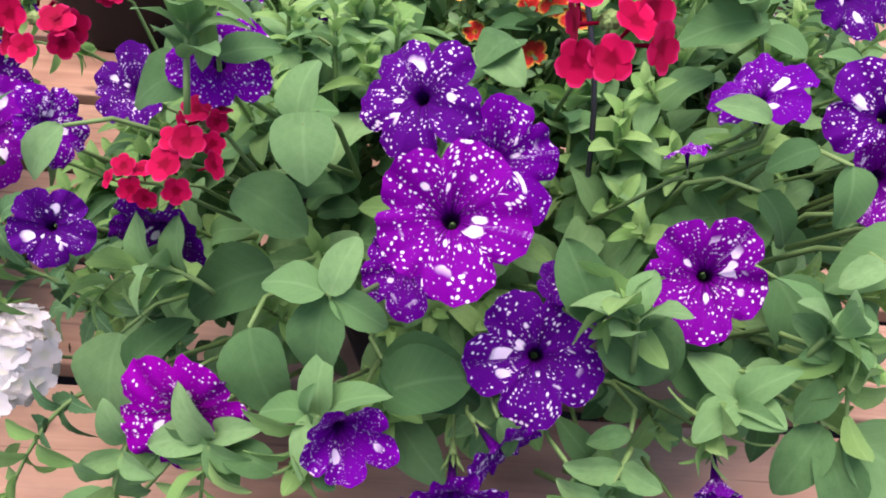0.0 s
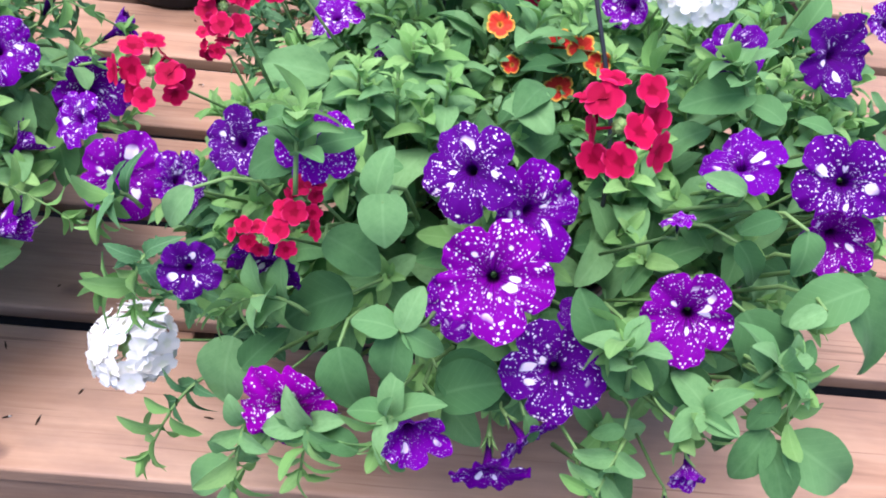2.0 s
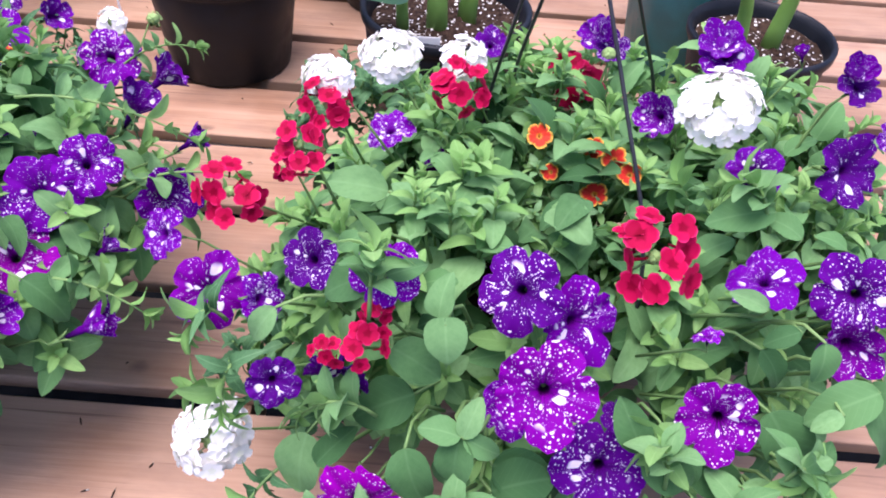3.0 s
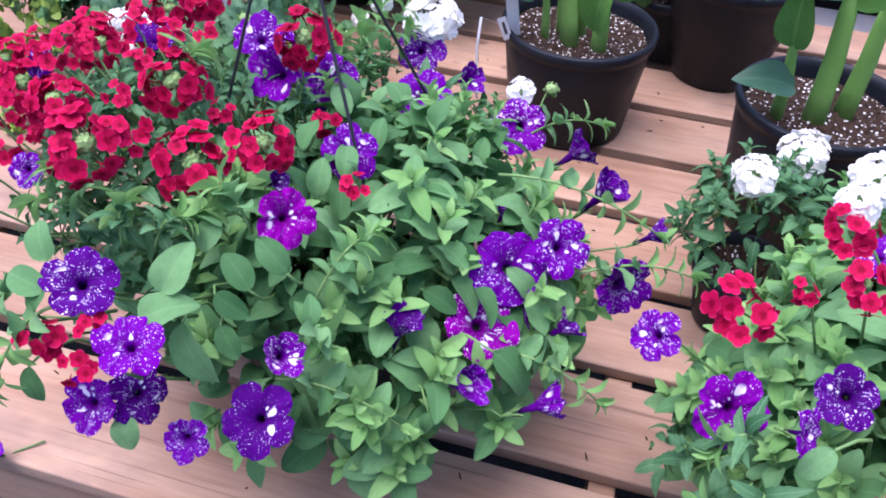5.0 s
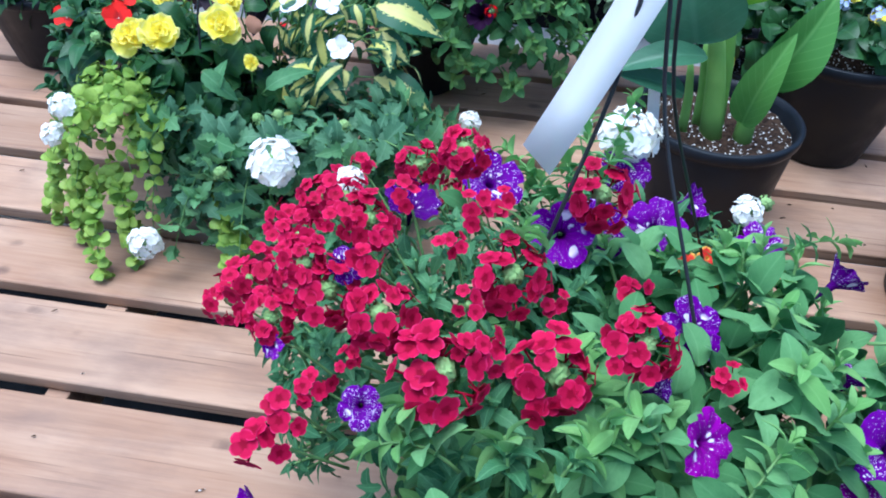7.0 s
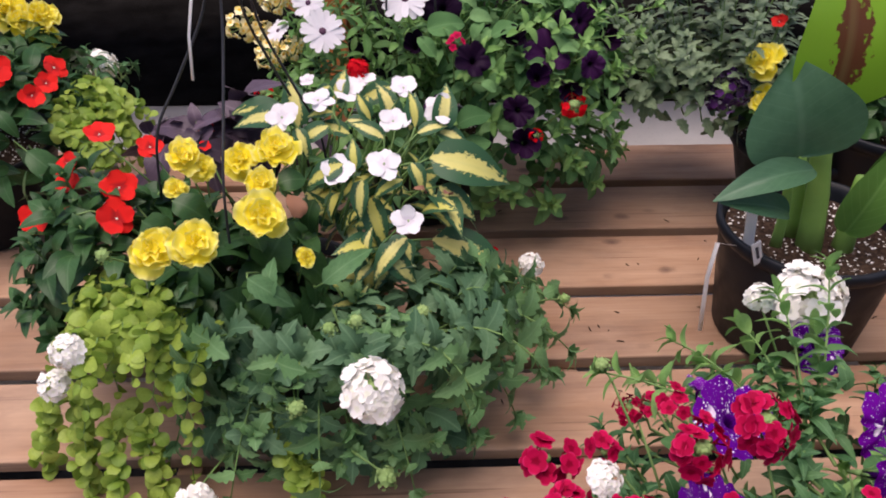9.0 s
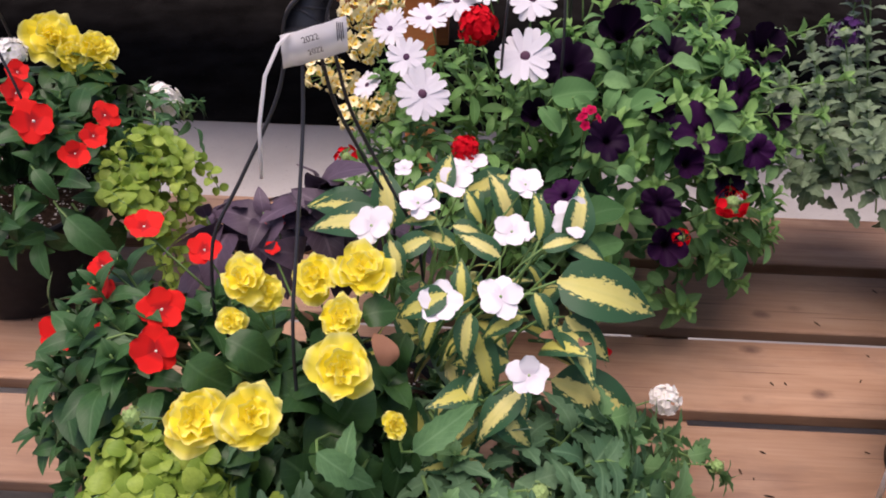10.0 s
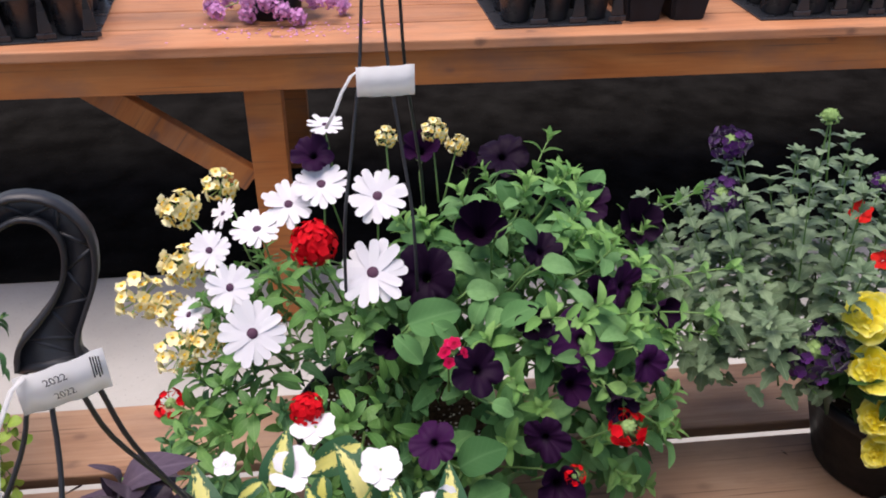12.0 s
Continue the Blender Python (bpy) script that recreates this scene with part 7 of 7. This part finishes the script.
# the basket with scarlet impatiens at the far end
basket_f = basket_at(-1.82, 2.00, 0.17, 0.12, 0.20, "black hanging basket with scarlet impatiens, yellow begonias and trailing lime creeper")
fo = Foliage(basket_f, basket_f.location, 16)
mound(fo, "impatiens", (-1.74, 1.98, 0.24), (0.19, 0.18, 0.15), 30, 160, 0.060, -0.4, per=7)
mound(fo, "begonia", (-1.72, 2.12, 0.27), (0.12, 0.10, 0.11), 8, 40, 0.060, -0.2, per=5)
mound(fo, "lime", (-1.57, 1.99, 0.27), (0.06, 0.09, 0.05), 0, 60, 0.022, -0.2, shell=0.7)
for k in range(14):
    x0, y0 = -1.60 + fo.rng.uniform(-0.02, 0.03), 1.90 + 0.014 * k
    drop = fo.rng.uniform(0.0, 1.0)
    trail(fo, "lime", (x0, y0, 0.27), (x0 + 0.075, y0 - 0.05, 0.31), (x0 + 0.07 + 0.06 * drop, y0 - 0.05, 0.03 + 0.2 * drop ** 1.3), 0.023, 13)
mound(fo, "verbena", (-1.62, 2.20, 0.20), (0.10, 0.10, 0.10), 12, 40, 0.036, -0.3, per=6)
bloom_f = adder(basket_f, fo, (-1.75, 2.0, 0.22))
laid(fo, (-1.75, 2.00, 0.22), "impatiens", (-1.627, 1.834, 0.262), (0.77, -0.36, -0.52), (-0.22, -0.54, 0.81), 0.096)
laid(fo, (-1.75, 2.00, 0.22), "impatiens", (-1.673, 1.864, 0.325), (0.64, -0.44, -0.63), (0.24, -0.71, 0.67), 0.054)
laid(fo, (-1.75, 2.00, 0.22), "impatiens", (-1.608, 1.922, 0.262), (0.97, 0.17, 0.17), (0.14, -0.71, 0.69), 0.047)
bloom_f("scarlet", -1.672, 1.900, 0.386, -55, 36, 0.079)
bloom_f("scarlet", -1.605, 1.867, 0.353, -52, 32, 0.053)
bloom_f("scarlet", -1.603, 1.928, 0.348, -49, 42, 0.053)
bloom_f("scarlet", -1.610, 1.994, 0.349, -39, 44, 0.056)
bloom_f("scarlet", -1.716, 1.949, 0.405, -49, 46, 0.055)
bloom_f("scarlet", -1.763, 2.046, 0.393, -46, 51, 0.047)
bloom_f("double", -1.756, 2.168, 0.403, -53, 43, 0.112)
bloom_f("double", -1.679, 2.161, 0.389, -49, 43, 0.083)
bloom_f("double", -1.676, 2.132, 0.355, -47, 31, 0.073)
bloom_f("double", -1.715, 2.145, 0.379, -57, 39, 0.068)
bloom_f("white", -1.636, 2.291, 0.226, -48, 39, 0.080)
bloom_f("white", -1.797, 2.103, 0.402, -50, 44, 0.052)
fo.build(240)
hanger(basket_f, (-1.80, 2.02, 0.78), [(-1.70, 1.93, 0.42), (-1.90, 1.95, 0.42), (-1.82, 2.15, 0.42)], 100)

# white verbena in a small pot between the large ones
planter = thing("potted_verbena", (0.07, 1.13, 0), "small black pot of white verbena with toothed green leaves", "potted plant")
pot(planter, 0.075, 0.055, 0.12)
fo = Foliage(planter, planter.location, 17)
mound(fo, "verbena", (0.06, 1.11, 0.20), (0.12, 0.10, 0.13), 40, 130, 0.036, -0.4, (0.07, 1.13, 0.11), per=7)
bloom_w = adder(planter, fo, (0.07, 1.13, 0.16))
bloom_w("white", 0.104, 1.190, 0.296, -129, 57, 0.082)
bloom_w("white", 0.019, 1.017, 0.358, -121, 54, 0.061)
fo.build(200)


# ---- pots of canna ----
def canna_pot(x, y, rim, base, height, label, sheaths, blades):
    """sheaths: foot, top, thickness; blades: foot, tip, width, the way the face looks, look."""
    ob = thing("potted_canna", (x, y, 0), label, "potted plant", "canna pots")
    pot(ob, rim, base, height)
    o = ob.location
    for foot, top, r in sheaths:
        a, b = Vector(foot) - o, Vector(top) - o
        mid = a.lerp(b, 0.5) + Vector((0.004, 0, 0))
        v, f = tube([tuple(a - Vector((0, 0, 0.01))), tuple(a.lerp(mid, 0.5)), tuple(mid), tuple(b.lerp(mid, 0.4)), tuple(b)], [r * 1.25, r * 1.1, r, r * 0.85, r * 0.5], 12, 0.6)
        piece("sheath", mesh_of("sheath", v, f, [SHEATH]), ob)
    for k, (foot, tip, width, face, look_of) in enumerate(blades):
        a, b = Vector(foot) - o, Vector(tip) - o
        d = b - a
        length = d.length
        yv = d.normalized()
        zv = Vector(face)
        zv = (zv - yv * zv.dot(yv)).normalized()
        v, f, uv = leaf_shape(length, width, 0.42, 0.9, 0.30 + 0.08 * (k % 3), 0.12, 16, 4, seed=70 + k, wave=0.03)
        m = Matrix.Translation(a) @ Matrix((yv.cross(zv), yv, zv)).transposed().to_4x4()
        piece("leaf", mesh_of("canna_leaf", v, f, [LEAF[look_of]], uv), ob, m)
    return ob


canna_1 = canna_pot(-0.285, 1.63, 0.150, 0.122, 0.225, "black nursery pot of young canna, striped leaf, perlite soil", [
    ((-0.348, 1.61, 0.185), (-0.365, 1.60, 0.34), 0.008), ((-0.318, 1.63, 0.185), (-0.342, 1.62, 0.36), 0.010), ((-0.296, 1.60, 0.185), (-0.340, 1.59, 0.42), 0.018),
    ((-0.240, 1.60, 0.185), (-0.250, 1.60, 0.33), 0.015), ((-0.285, 1.64, 0.185), (-0.318, 1.63, 0.46), 0.014)], [
    ((-0.365, 1.585, 0.375), (-0.415, 1.575, 0.530), 0.170, (-0.15, -0.85, 0.30), "canna_dark"),
    ((-0.318, 1.63, 0.43), (-0.330, 1.66, 0.68), 0.205, (0.1, -0.85, 0.25), "canna_striped"),
    ((-0.250, 1.59, 0.23), (-0.225, 1.55, 0.415), 0.070, (-0.4, -0.7, 0.2), "canna"),
    ((-0.345, 1.57, 0.36), (-0.505, 1.52, 0.350), 0.052, (-0.1, -0.5, 0.8), "canna_dark"),
    ((-0.370, 1.56, 0.29), (-0.490, 1.52, 0.340), 0.042, (-0.2, -0.6, 0.7), "canna_dark"),
    ((-0.235, 1.60, 0.30), (-0.150, 1.61, 0.47), 0.095, (0.1, -0.8, 0.3), "canna")])
canna_2 = canna_pot(0.164, 1.44, 0.146, 0.120, 0.255, "black nursery pot of canna with broad leaves and a tag", [
    ((0.090, 1.42, 0.215), (0.075, 1.41, 0.37), 0.010), ((0.150, 1.42, 0.215), (0.135, 1.42, 0.46), 0.017), ((0.200, 1.46, 0.215), (0.205, 1.47, 0.43), 0.015)], [
    ((0.125, 1.43, 0.45), (-0.090, 1.36, 0.475), 0.125, (0.0, -0.45, 0.85), "canna_dark"),
    ((0.100, 1.40, 0.285), (0.000, 1.37, 0.305), 0.062, (0.0, -0.5, 0.8), "canna_dark"),
    ((0.140, 1.42, 0.43), (0.195, 1.39, 0.64), 0.110, (-0.2, -0.8, 0.3), "canna"),
    ((0.205, 1.47, 0.40), (0.330, 1.43, 0.56), 0.100, (0.2, -0.7, 0.5), "canna"),
    ((0.078, 1.41, 0.35), (0.060, 1.38, 0.47), 0.060, (-0.3, -0.8, 0.3), "canna")])
canna_pot(0.74, 1.50, 0.13, 0.10, 0.22, "black pot of canna with drooping grey-green leaves", [
    ((0.70, 1.49, 0.185), (0.675, 1.47, 0.35), 0.012), ((0.76, 1.50, 0.185), (0.77, 1.49, 0.38), 0.014)], [
    ((0.680, 1.47, 0.33), (0.55, 1.40, 0.36), 0.085, (0.0, -0.4, 0.85), "canna_dark"),
    ((0.770, 1.49, 0.36), (0.86, 1.42, 0.42), 0.095, (0.1, -0.6, 0.7), "canna_dark"),
    ((0.680, 1.47, 0.34), (0.64, 1.46, 0.50), 0.090, (-0.1, -0.8, 0.3), "canna"),
    ((0.765, 1.49, 0.37), (0.78, 1.47, 0.57), 0.10, (0.0, -0.8, 0.3), "canna")])
teal_pot = thing("teal_pot", (0.70, 1.80, 0), "glossy teal plastic pot standing on the bench boards", "pot")
pot(teal_pot, 0.17, 0.14, 0.34, TEAL)

bowl = thing("bowl_planter", (0.01, 1.95, 0), "wide black bowl planter with yellow blooms and pale blue lobelia", "planter")
pot(bowl, 0.165, 0.10, 0.26)
fo = Foliage(bowl, bowl.location, 18)
mound(fo, "begonia", (0.01, 1.95, 0.27), (0.16, 0.16, 0.10), 14, 90, 0.055, -0.1, (0.01, 1.95, 0.2), per=5)
mound(fo, "verbena", (0.10, 1.99, 0.28), (0.12, 0.14, 0.12), 20, 60, 0.034, 0.0, (0.01, 1.95, 0.2), per=6)
bloom_g = adder(bowl, fo, (0.01, 1.95, 0.24))
for x, y, z in ((-0.04, 1.90, 0.37), (0.02, 1.88, 0.34), (-0.06, 1.95, 0.38), (0.08, 1.95, 0.39)):
    bloom_g("double", x, y, z, -110, 50, 0.045)
for x, y, z in ((-0.094, 1.85, 0.382), (-0.090, 1.85, 0.430), (-0.060, 1.86, 0.405), (-0.066, 1.85, 0.372), (-0.03, 1.84, 0.40), (0.0, 1.84, 0.36)):
    bloom_g("blue", x, y, z, -120, 40, 0.032)
fo.build(120)


# ---- labels on the hooks ----
def wrap_label(basket, apex, turn, tail, words=True, slope=0.31):
    """A white label folded round a hook's foot, with its loose tail."""
    o = basket.location
    m = Matrix.Translation(Vector(apex) - o) @ Matrix.Rotation(radians(turn), 4, "Z")
    xs = np.linspace(-0.040, 0.024, 9)
    verts, faces = [], []
    for i, x in enumerate(xs):
        y = -0.0125 - 0.003 * math.cos(x / 0.033 * 1.4) + 0.0012 * math.sin(i * 2.0)
        verts += [(x, y, -0.031 + (slope - 0.01) * x), (x, y - 0.001, 0.004 + (slope + 0.01) * x)]
    for i in range(8):
        faces.append((2 * i, 2 * i + 2, 2 * i + 3, 2 * i + 1))
    ob = piece("label_wrap", mesh_of("label_wrap", verts, faces, [PAPER]), basket, m, "white printed paper label")
    ob.modifiers.new("thick", "SOLIDIFY").thickness = 0.0006
    if words:
        for x, z, size in ((-0.010, -0.012, 0.0085), (-0.006, -0.024, 0.0075)):
            cu = bpy.data.curves.new("year", "FONT")
            cu.body, cu.size, cu.extrude = "2022", size, 0.00005
            cu.align_x = "CENTER"
            me = bpy.data.meshes.new_from_object(bpy.data.objects.new("year_text", cu))
            me.materials.clear()
            me.materials.append(INK)
            piece("printed_year", me, ob, Matrix.Translation((x, -0.0184, z)) @ Matrix.Rotation(radians(90), 4, "X") @ Matrix.Rotation(radians(17), 4, "Z"))
        for k in range(4):
            part("printed_bar", box(0.0145 + 0.0018 * k, 0.0154 + 0.0018 * k, -0.0172, -0.0167, -0.012 + 0.002 * (k % 2), 0.006, 0), INK, ob)
    ribbon(basket, tail, 0.0045, (0.9, -0.4, 0.1), "label_tail")


wrap_label(basket_c, (-1.172, 1.595, 0.675), 5, [(-1.202, 1.578, 0.668), (-1.211, 1.574, 0.660), (-1.226, 1.566, 0.63), (-1.236, 1.560, 0.58), (-1.240, 1.556, 0.52)])
wrap_label(basket_d, (-0.924, 1.996, 0.735), 5, [(-0.955, 2.005, 0.728), (-0.968, 2.00, 0.722), (-0.980, 2.00, 0.702), (-0.988, 2.00, 0.682), (-1.000, 2.00, 0.660)], False, 0.0)
wrap_label(basket_b, (-0.520, 0.90, 0.775), 60, [(-0.505, 0.915, 0.775), (-0.50, 0.915, 0.755), (-0.495, 0.91, 0.735)], False)


# ---- plant tags in the pots ----
def stake(owner, at, yaw, lean, w, h, label, hole=False):
    """A thin tag; at is the middle of its foot."""
    m = Matrix.Translation(Vector(at) - owner.location) @ Matrix.Rotation(radians(yaw), 4, "Z") @ Matrix.Rotation(radians(lean), 4, "Y")
    tag = part("plant_tag", box(-w / 2, w / 2, -0.0006, 0.0006, 0.0, h, 0.0005), PAPER, owner, label, m)
    if hole:
        part("slot", box(-w * 0.16, w * 0.16, -0.0011, -0.0007, h * 0.25, h * 0.80, 0.0001), INK, tag)


stake(canna_1, (-0.405, 1.585, 0.19), 25, -9, 0.024, 0.175, "white plastic plant tag")
stake(canna_1, (-0.408, 1.535, 0.212), 20, -22, 0.017, 0.048, "white clip tag with a dark slot", True)
stake(canna_2, (0.128, 1.303, 0.236), 8, 4, 0.062, 0.030, "pale translucent tag on the rim")
ribbon(canna_1, [(-0.440, 1.565, 0.226), (-0.470, 1.560, 0.235), (-0.474, 1.558, 0.17), (-0.470, 1.556, 0.11), (-0.466, 1.554, 0.057)], 0.007, (0.8, -0.5, 0.1), "tape")


# ---- on the table behind ----
def cell_tray(x, y, cols, rows, turn, label):
    """A moulded tray of round cells with a flared foot."""
    ob = thing("cell_tray", (x, y, TOP), label, "plant tray", "trays on the table")
    ob.rotation_euler[2] = radians(turn)
    c = 0.098
    w, d, h = cols * c, rows * c, 0.105
    part("skirt", box(-0.012, w + 0.012, -0.012, d + 0.012, 0.001, 0.005, 0.001), TRAY, ob)
    for i in range(cols):
        for j in range(rows):
            v, f = lathe([(0.030, 0.006), (0.034, 0.009), (0.046, h - 0.003), (0.048, h), (0.044, h - 0.001), (0.032, 0.014), (0.001, 0.014)], 18)
            piece("cell", mesh_of("cell", v, f, [TRAY]), ob, Matrix.Translation(((i + 0.5) * c, (j + 0.5) * c, 0)))
        for jj, yy in ((0, 0.0), (1, d)):
            bm = box((i + 1) * c - 0.022, (i + 1) * c + 0.022, yy - 0.004, yy + 0.004, 0.0055, 0.020, 0.002)
            part("foot", bm, TRAY, ob)
            bm = box(-0.012, 0.012, -0.003, 0.003, 0.0205, h - 0.006, 0.002)
            for v in bm.verts:
                v.co.x *= 1.6 - 1.3 * v.co.z / h
            part("gusset", bm, TRAY, ob, m=Matrix.Translation(((i + 1) * c, yy, 0)))
    for j in range(rows + 1):
        part("rib", box(0, w, j * c - 0.0015, j * c + 0.0015, h - 0.008, h - 0.003, 0), TRAY, ob)
    return ob


cell_tray(-1.955, 3.055, 4, 4, 6, "black plastic cell tray standing empty on the table")
cell_tray(-0.61, 3.085, 3, 5, 2, "black plastic cell tray with deep round cells")
tray_r = cell_tray(0.06, 3.09, 5, 5, 0, "black cell tray with a few green seedlings")
fo = Foliage(tray_r, (0.06, 3.09, TOP), 40)
mound(fo, "daisy", (0.36, 3.17, TOP + 0.05), (0.09, 0.06, 0.05), 14, 40, 0.018, -0.4, (0.36, 3.17, TOP + 0.02), per=6, floor=TOP)
fo.build(60)
for k, (x, y) in enumerate(((-0.245, 3.145), (-0.13, 3.145), (-0.245, 3.265), (-0.13, 3.265))):
    sq = thing("square_pot", (x, y, TOP), "small square black nursery pot on the table", "pot", "square pots")
    bm = bmesh.new()
    bmesh.ops.create_cube(bm, size=1.0)
    for v in bm.verts:
        q = 0.054 if v.co.z > 0 else 0.042
        v.co = Vector((math.copysign(q, v.co.x), math.copysign(q, v.co.y), 0.10 if v.co.z > 0 else 0.001))
    top = [f for f in bm.faces if f.normal.z > 0.9]
    bmesh.ops.bevel(bm, geom=[e for e in bm.edges if abs(e.verts[0].co.z - e.verts[1].co.z) > 0.05], offset=0.008, segments=3, affect="EDGES")
    part("body", bm, BLACK, sq)
    bm = box(-0.056, 0.056, -0.056, 0.056, 0.092, 0.1015, 0.003)
    part("rim", bm, BLACK, sq)
    part("soil", box(-0.049, 0.049, -0.049, 0.049, 0.1016, 0.103, 0), SOIL, sq)

pink_pot = thing("potted_pink_flowers", (-1.16, 3.26, TOP), "black pot of mauve-pink flower heads shedding petals on the table", "potted plant")
pot(pink_pot, 0.085, 0.07, 0.13)
fo = Foliage(pink_pot, pink_pot.location, 41)
mound(fo, "daisy", (-1.17, 3.26, TOP + 0.16), (0.13, 0.10, 0.07), 14, 50, 0.05, -0.3, (-1.16, 3.26, TOP + 0.12), per=6, floor=TOP + 0.01)
bloom_p = adder(pink_pot, fo, (-1.16, 3.26, TOP + 0.13))
for k in range(13):
    a = 3.3 + k * 0.23
    r = 0.13 + 0.03 * math.sin(k * 2.7)
    bloom_p("pink", -1.16 + r * math.cos(a) * 1.15, 3.26 + r * math.sin(a) * 0.9, TOP + 0.026 + 0.016 * ((k * 7) % 4), math.degrees(a), 25, 0.050)
fo.build(60)
rng = random.Random(77)
petal_me = mesh_of("fallen_petal", *petal(0.008, 0.007, 2, 1, 0.3)[:2], [PETAL["pink"]], petal(0.008, 0.007, 2, 1, 0.3)[2])
fallen = tagged(new("fallen_petals", None), "scattered mauve-pink petals fallen on the table boards", "petals")
fallen.location = (-1.12, 3.13, TOP)
for k in range(110):
    piece("petal", petal_me, fallen, Matrix.Translation((rng.gauss(0.0, 0.11), rng.gauss(-0.01, 0.035), 0.0012)) @ Matrix.Rotation(rng.uniform(0, 6.28), 4, "Z"))

# ---- litter on the bench ----
leaf_bit = piece("fallen_leaf", leaf_mesh("petunia", 0), None, Matrix.Translation((-0.375, 0.655, 0.004)) @ Matrix.Rotation(2.2, 4, "Z") @ Matrix.Scale(0.026, 4))
tagged(leaf_bit, "small green leaf lying on a bench board", "leaf")
for x, y, s in ((-1.345, 1.845 + 0.42, 0.024), (-0.785, 1.86, 0.02)):
    bit = piece("fallen_petal", mesh_of("fallen_petal", *petal(s, s * 0.9, 3, 1, 0.3)[:2], [PETAL["bright_red"]], petal(s, s * 0.9, 3, 1, 0.3)[2]), None, Matrix.Translation((x, y, 0.003)))
    tagged(bit, "red petal lying on a bench board", "petal")

rng = random.Random(91)
lumps = []
for k in range(150):
    x, y = rng.uniform(-2.2, 0.9), 0.74 + 0.196 * rng.randrange(0, 8) - rng.uniform(0.02, 0.15)
    a, s = rng.uniform(0, 6.28), rng.uniform(0.002, 0.007)
    d = Vector((math.cos(a), math.sin(a), 0)) * s
    p = Vector((x, y, 0.0022))
    lumps.append(tube([tuple(p - d), tuple(p + Vector((0, 0, 0.0005))), tuple(p + d)], [0.0006, 0.0012, 0.0005], 5))
v, f = merged(lumps)
bits = piece("bark_litter", mesh_of("bark_litter", v, f, [SOIL]), None)
tagged(bits, "small dark specks of bark and soil on the boards", "litter", kind="stuff")

# ---- spent leaves and blooms in the mixed basket ----
dry = plain("dry_brown_leaf", (0.20, 0.09, 0.05), (0.34, 0.17, 0.10), 0.7, 0.15)
for x, y, z, s, turn in ((-1.099, 1.440, 0.374, 0.034, 0.6), (-0.931, 1.470, 0.391, 0.020, 1.9), (-0.899, 1.470, 0.388, 0.018, 2.6), (-1.194, 1.330, 0.238, 0.018, 0.3)):
    v, f, uv = LEAF_SHAPES["begonia"][1]
    m = Matrix.Translation(Vector((x, y, z)) - basket_c.location) @ Matrix.Rotation(turn, 4, "Z") @ Matrix.Rotation(radians(60), 4, "X") @ Matrix.Scale(s, 4)
    piece("dry_leaf", mesh_of("dry_leaf", v, f, [dry], uv), basket_c, m, "dried brown curled leaf")
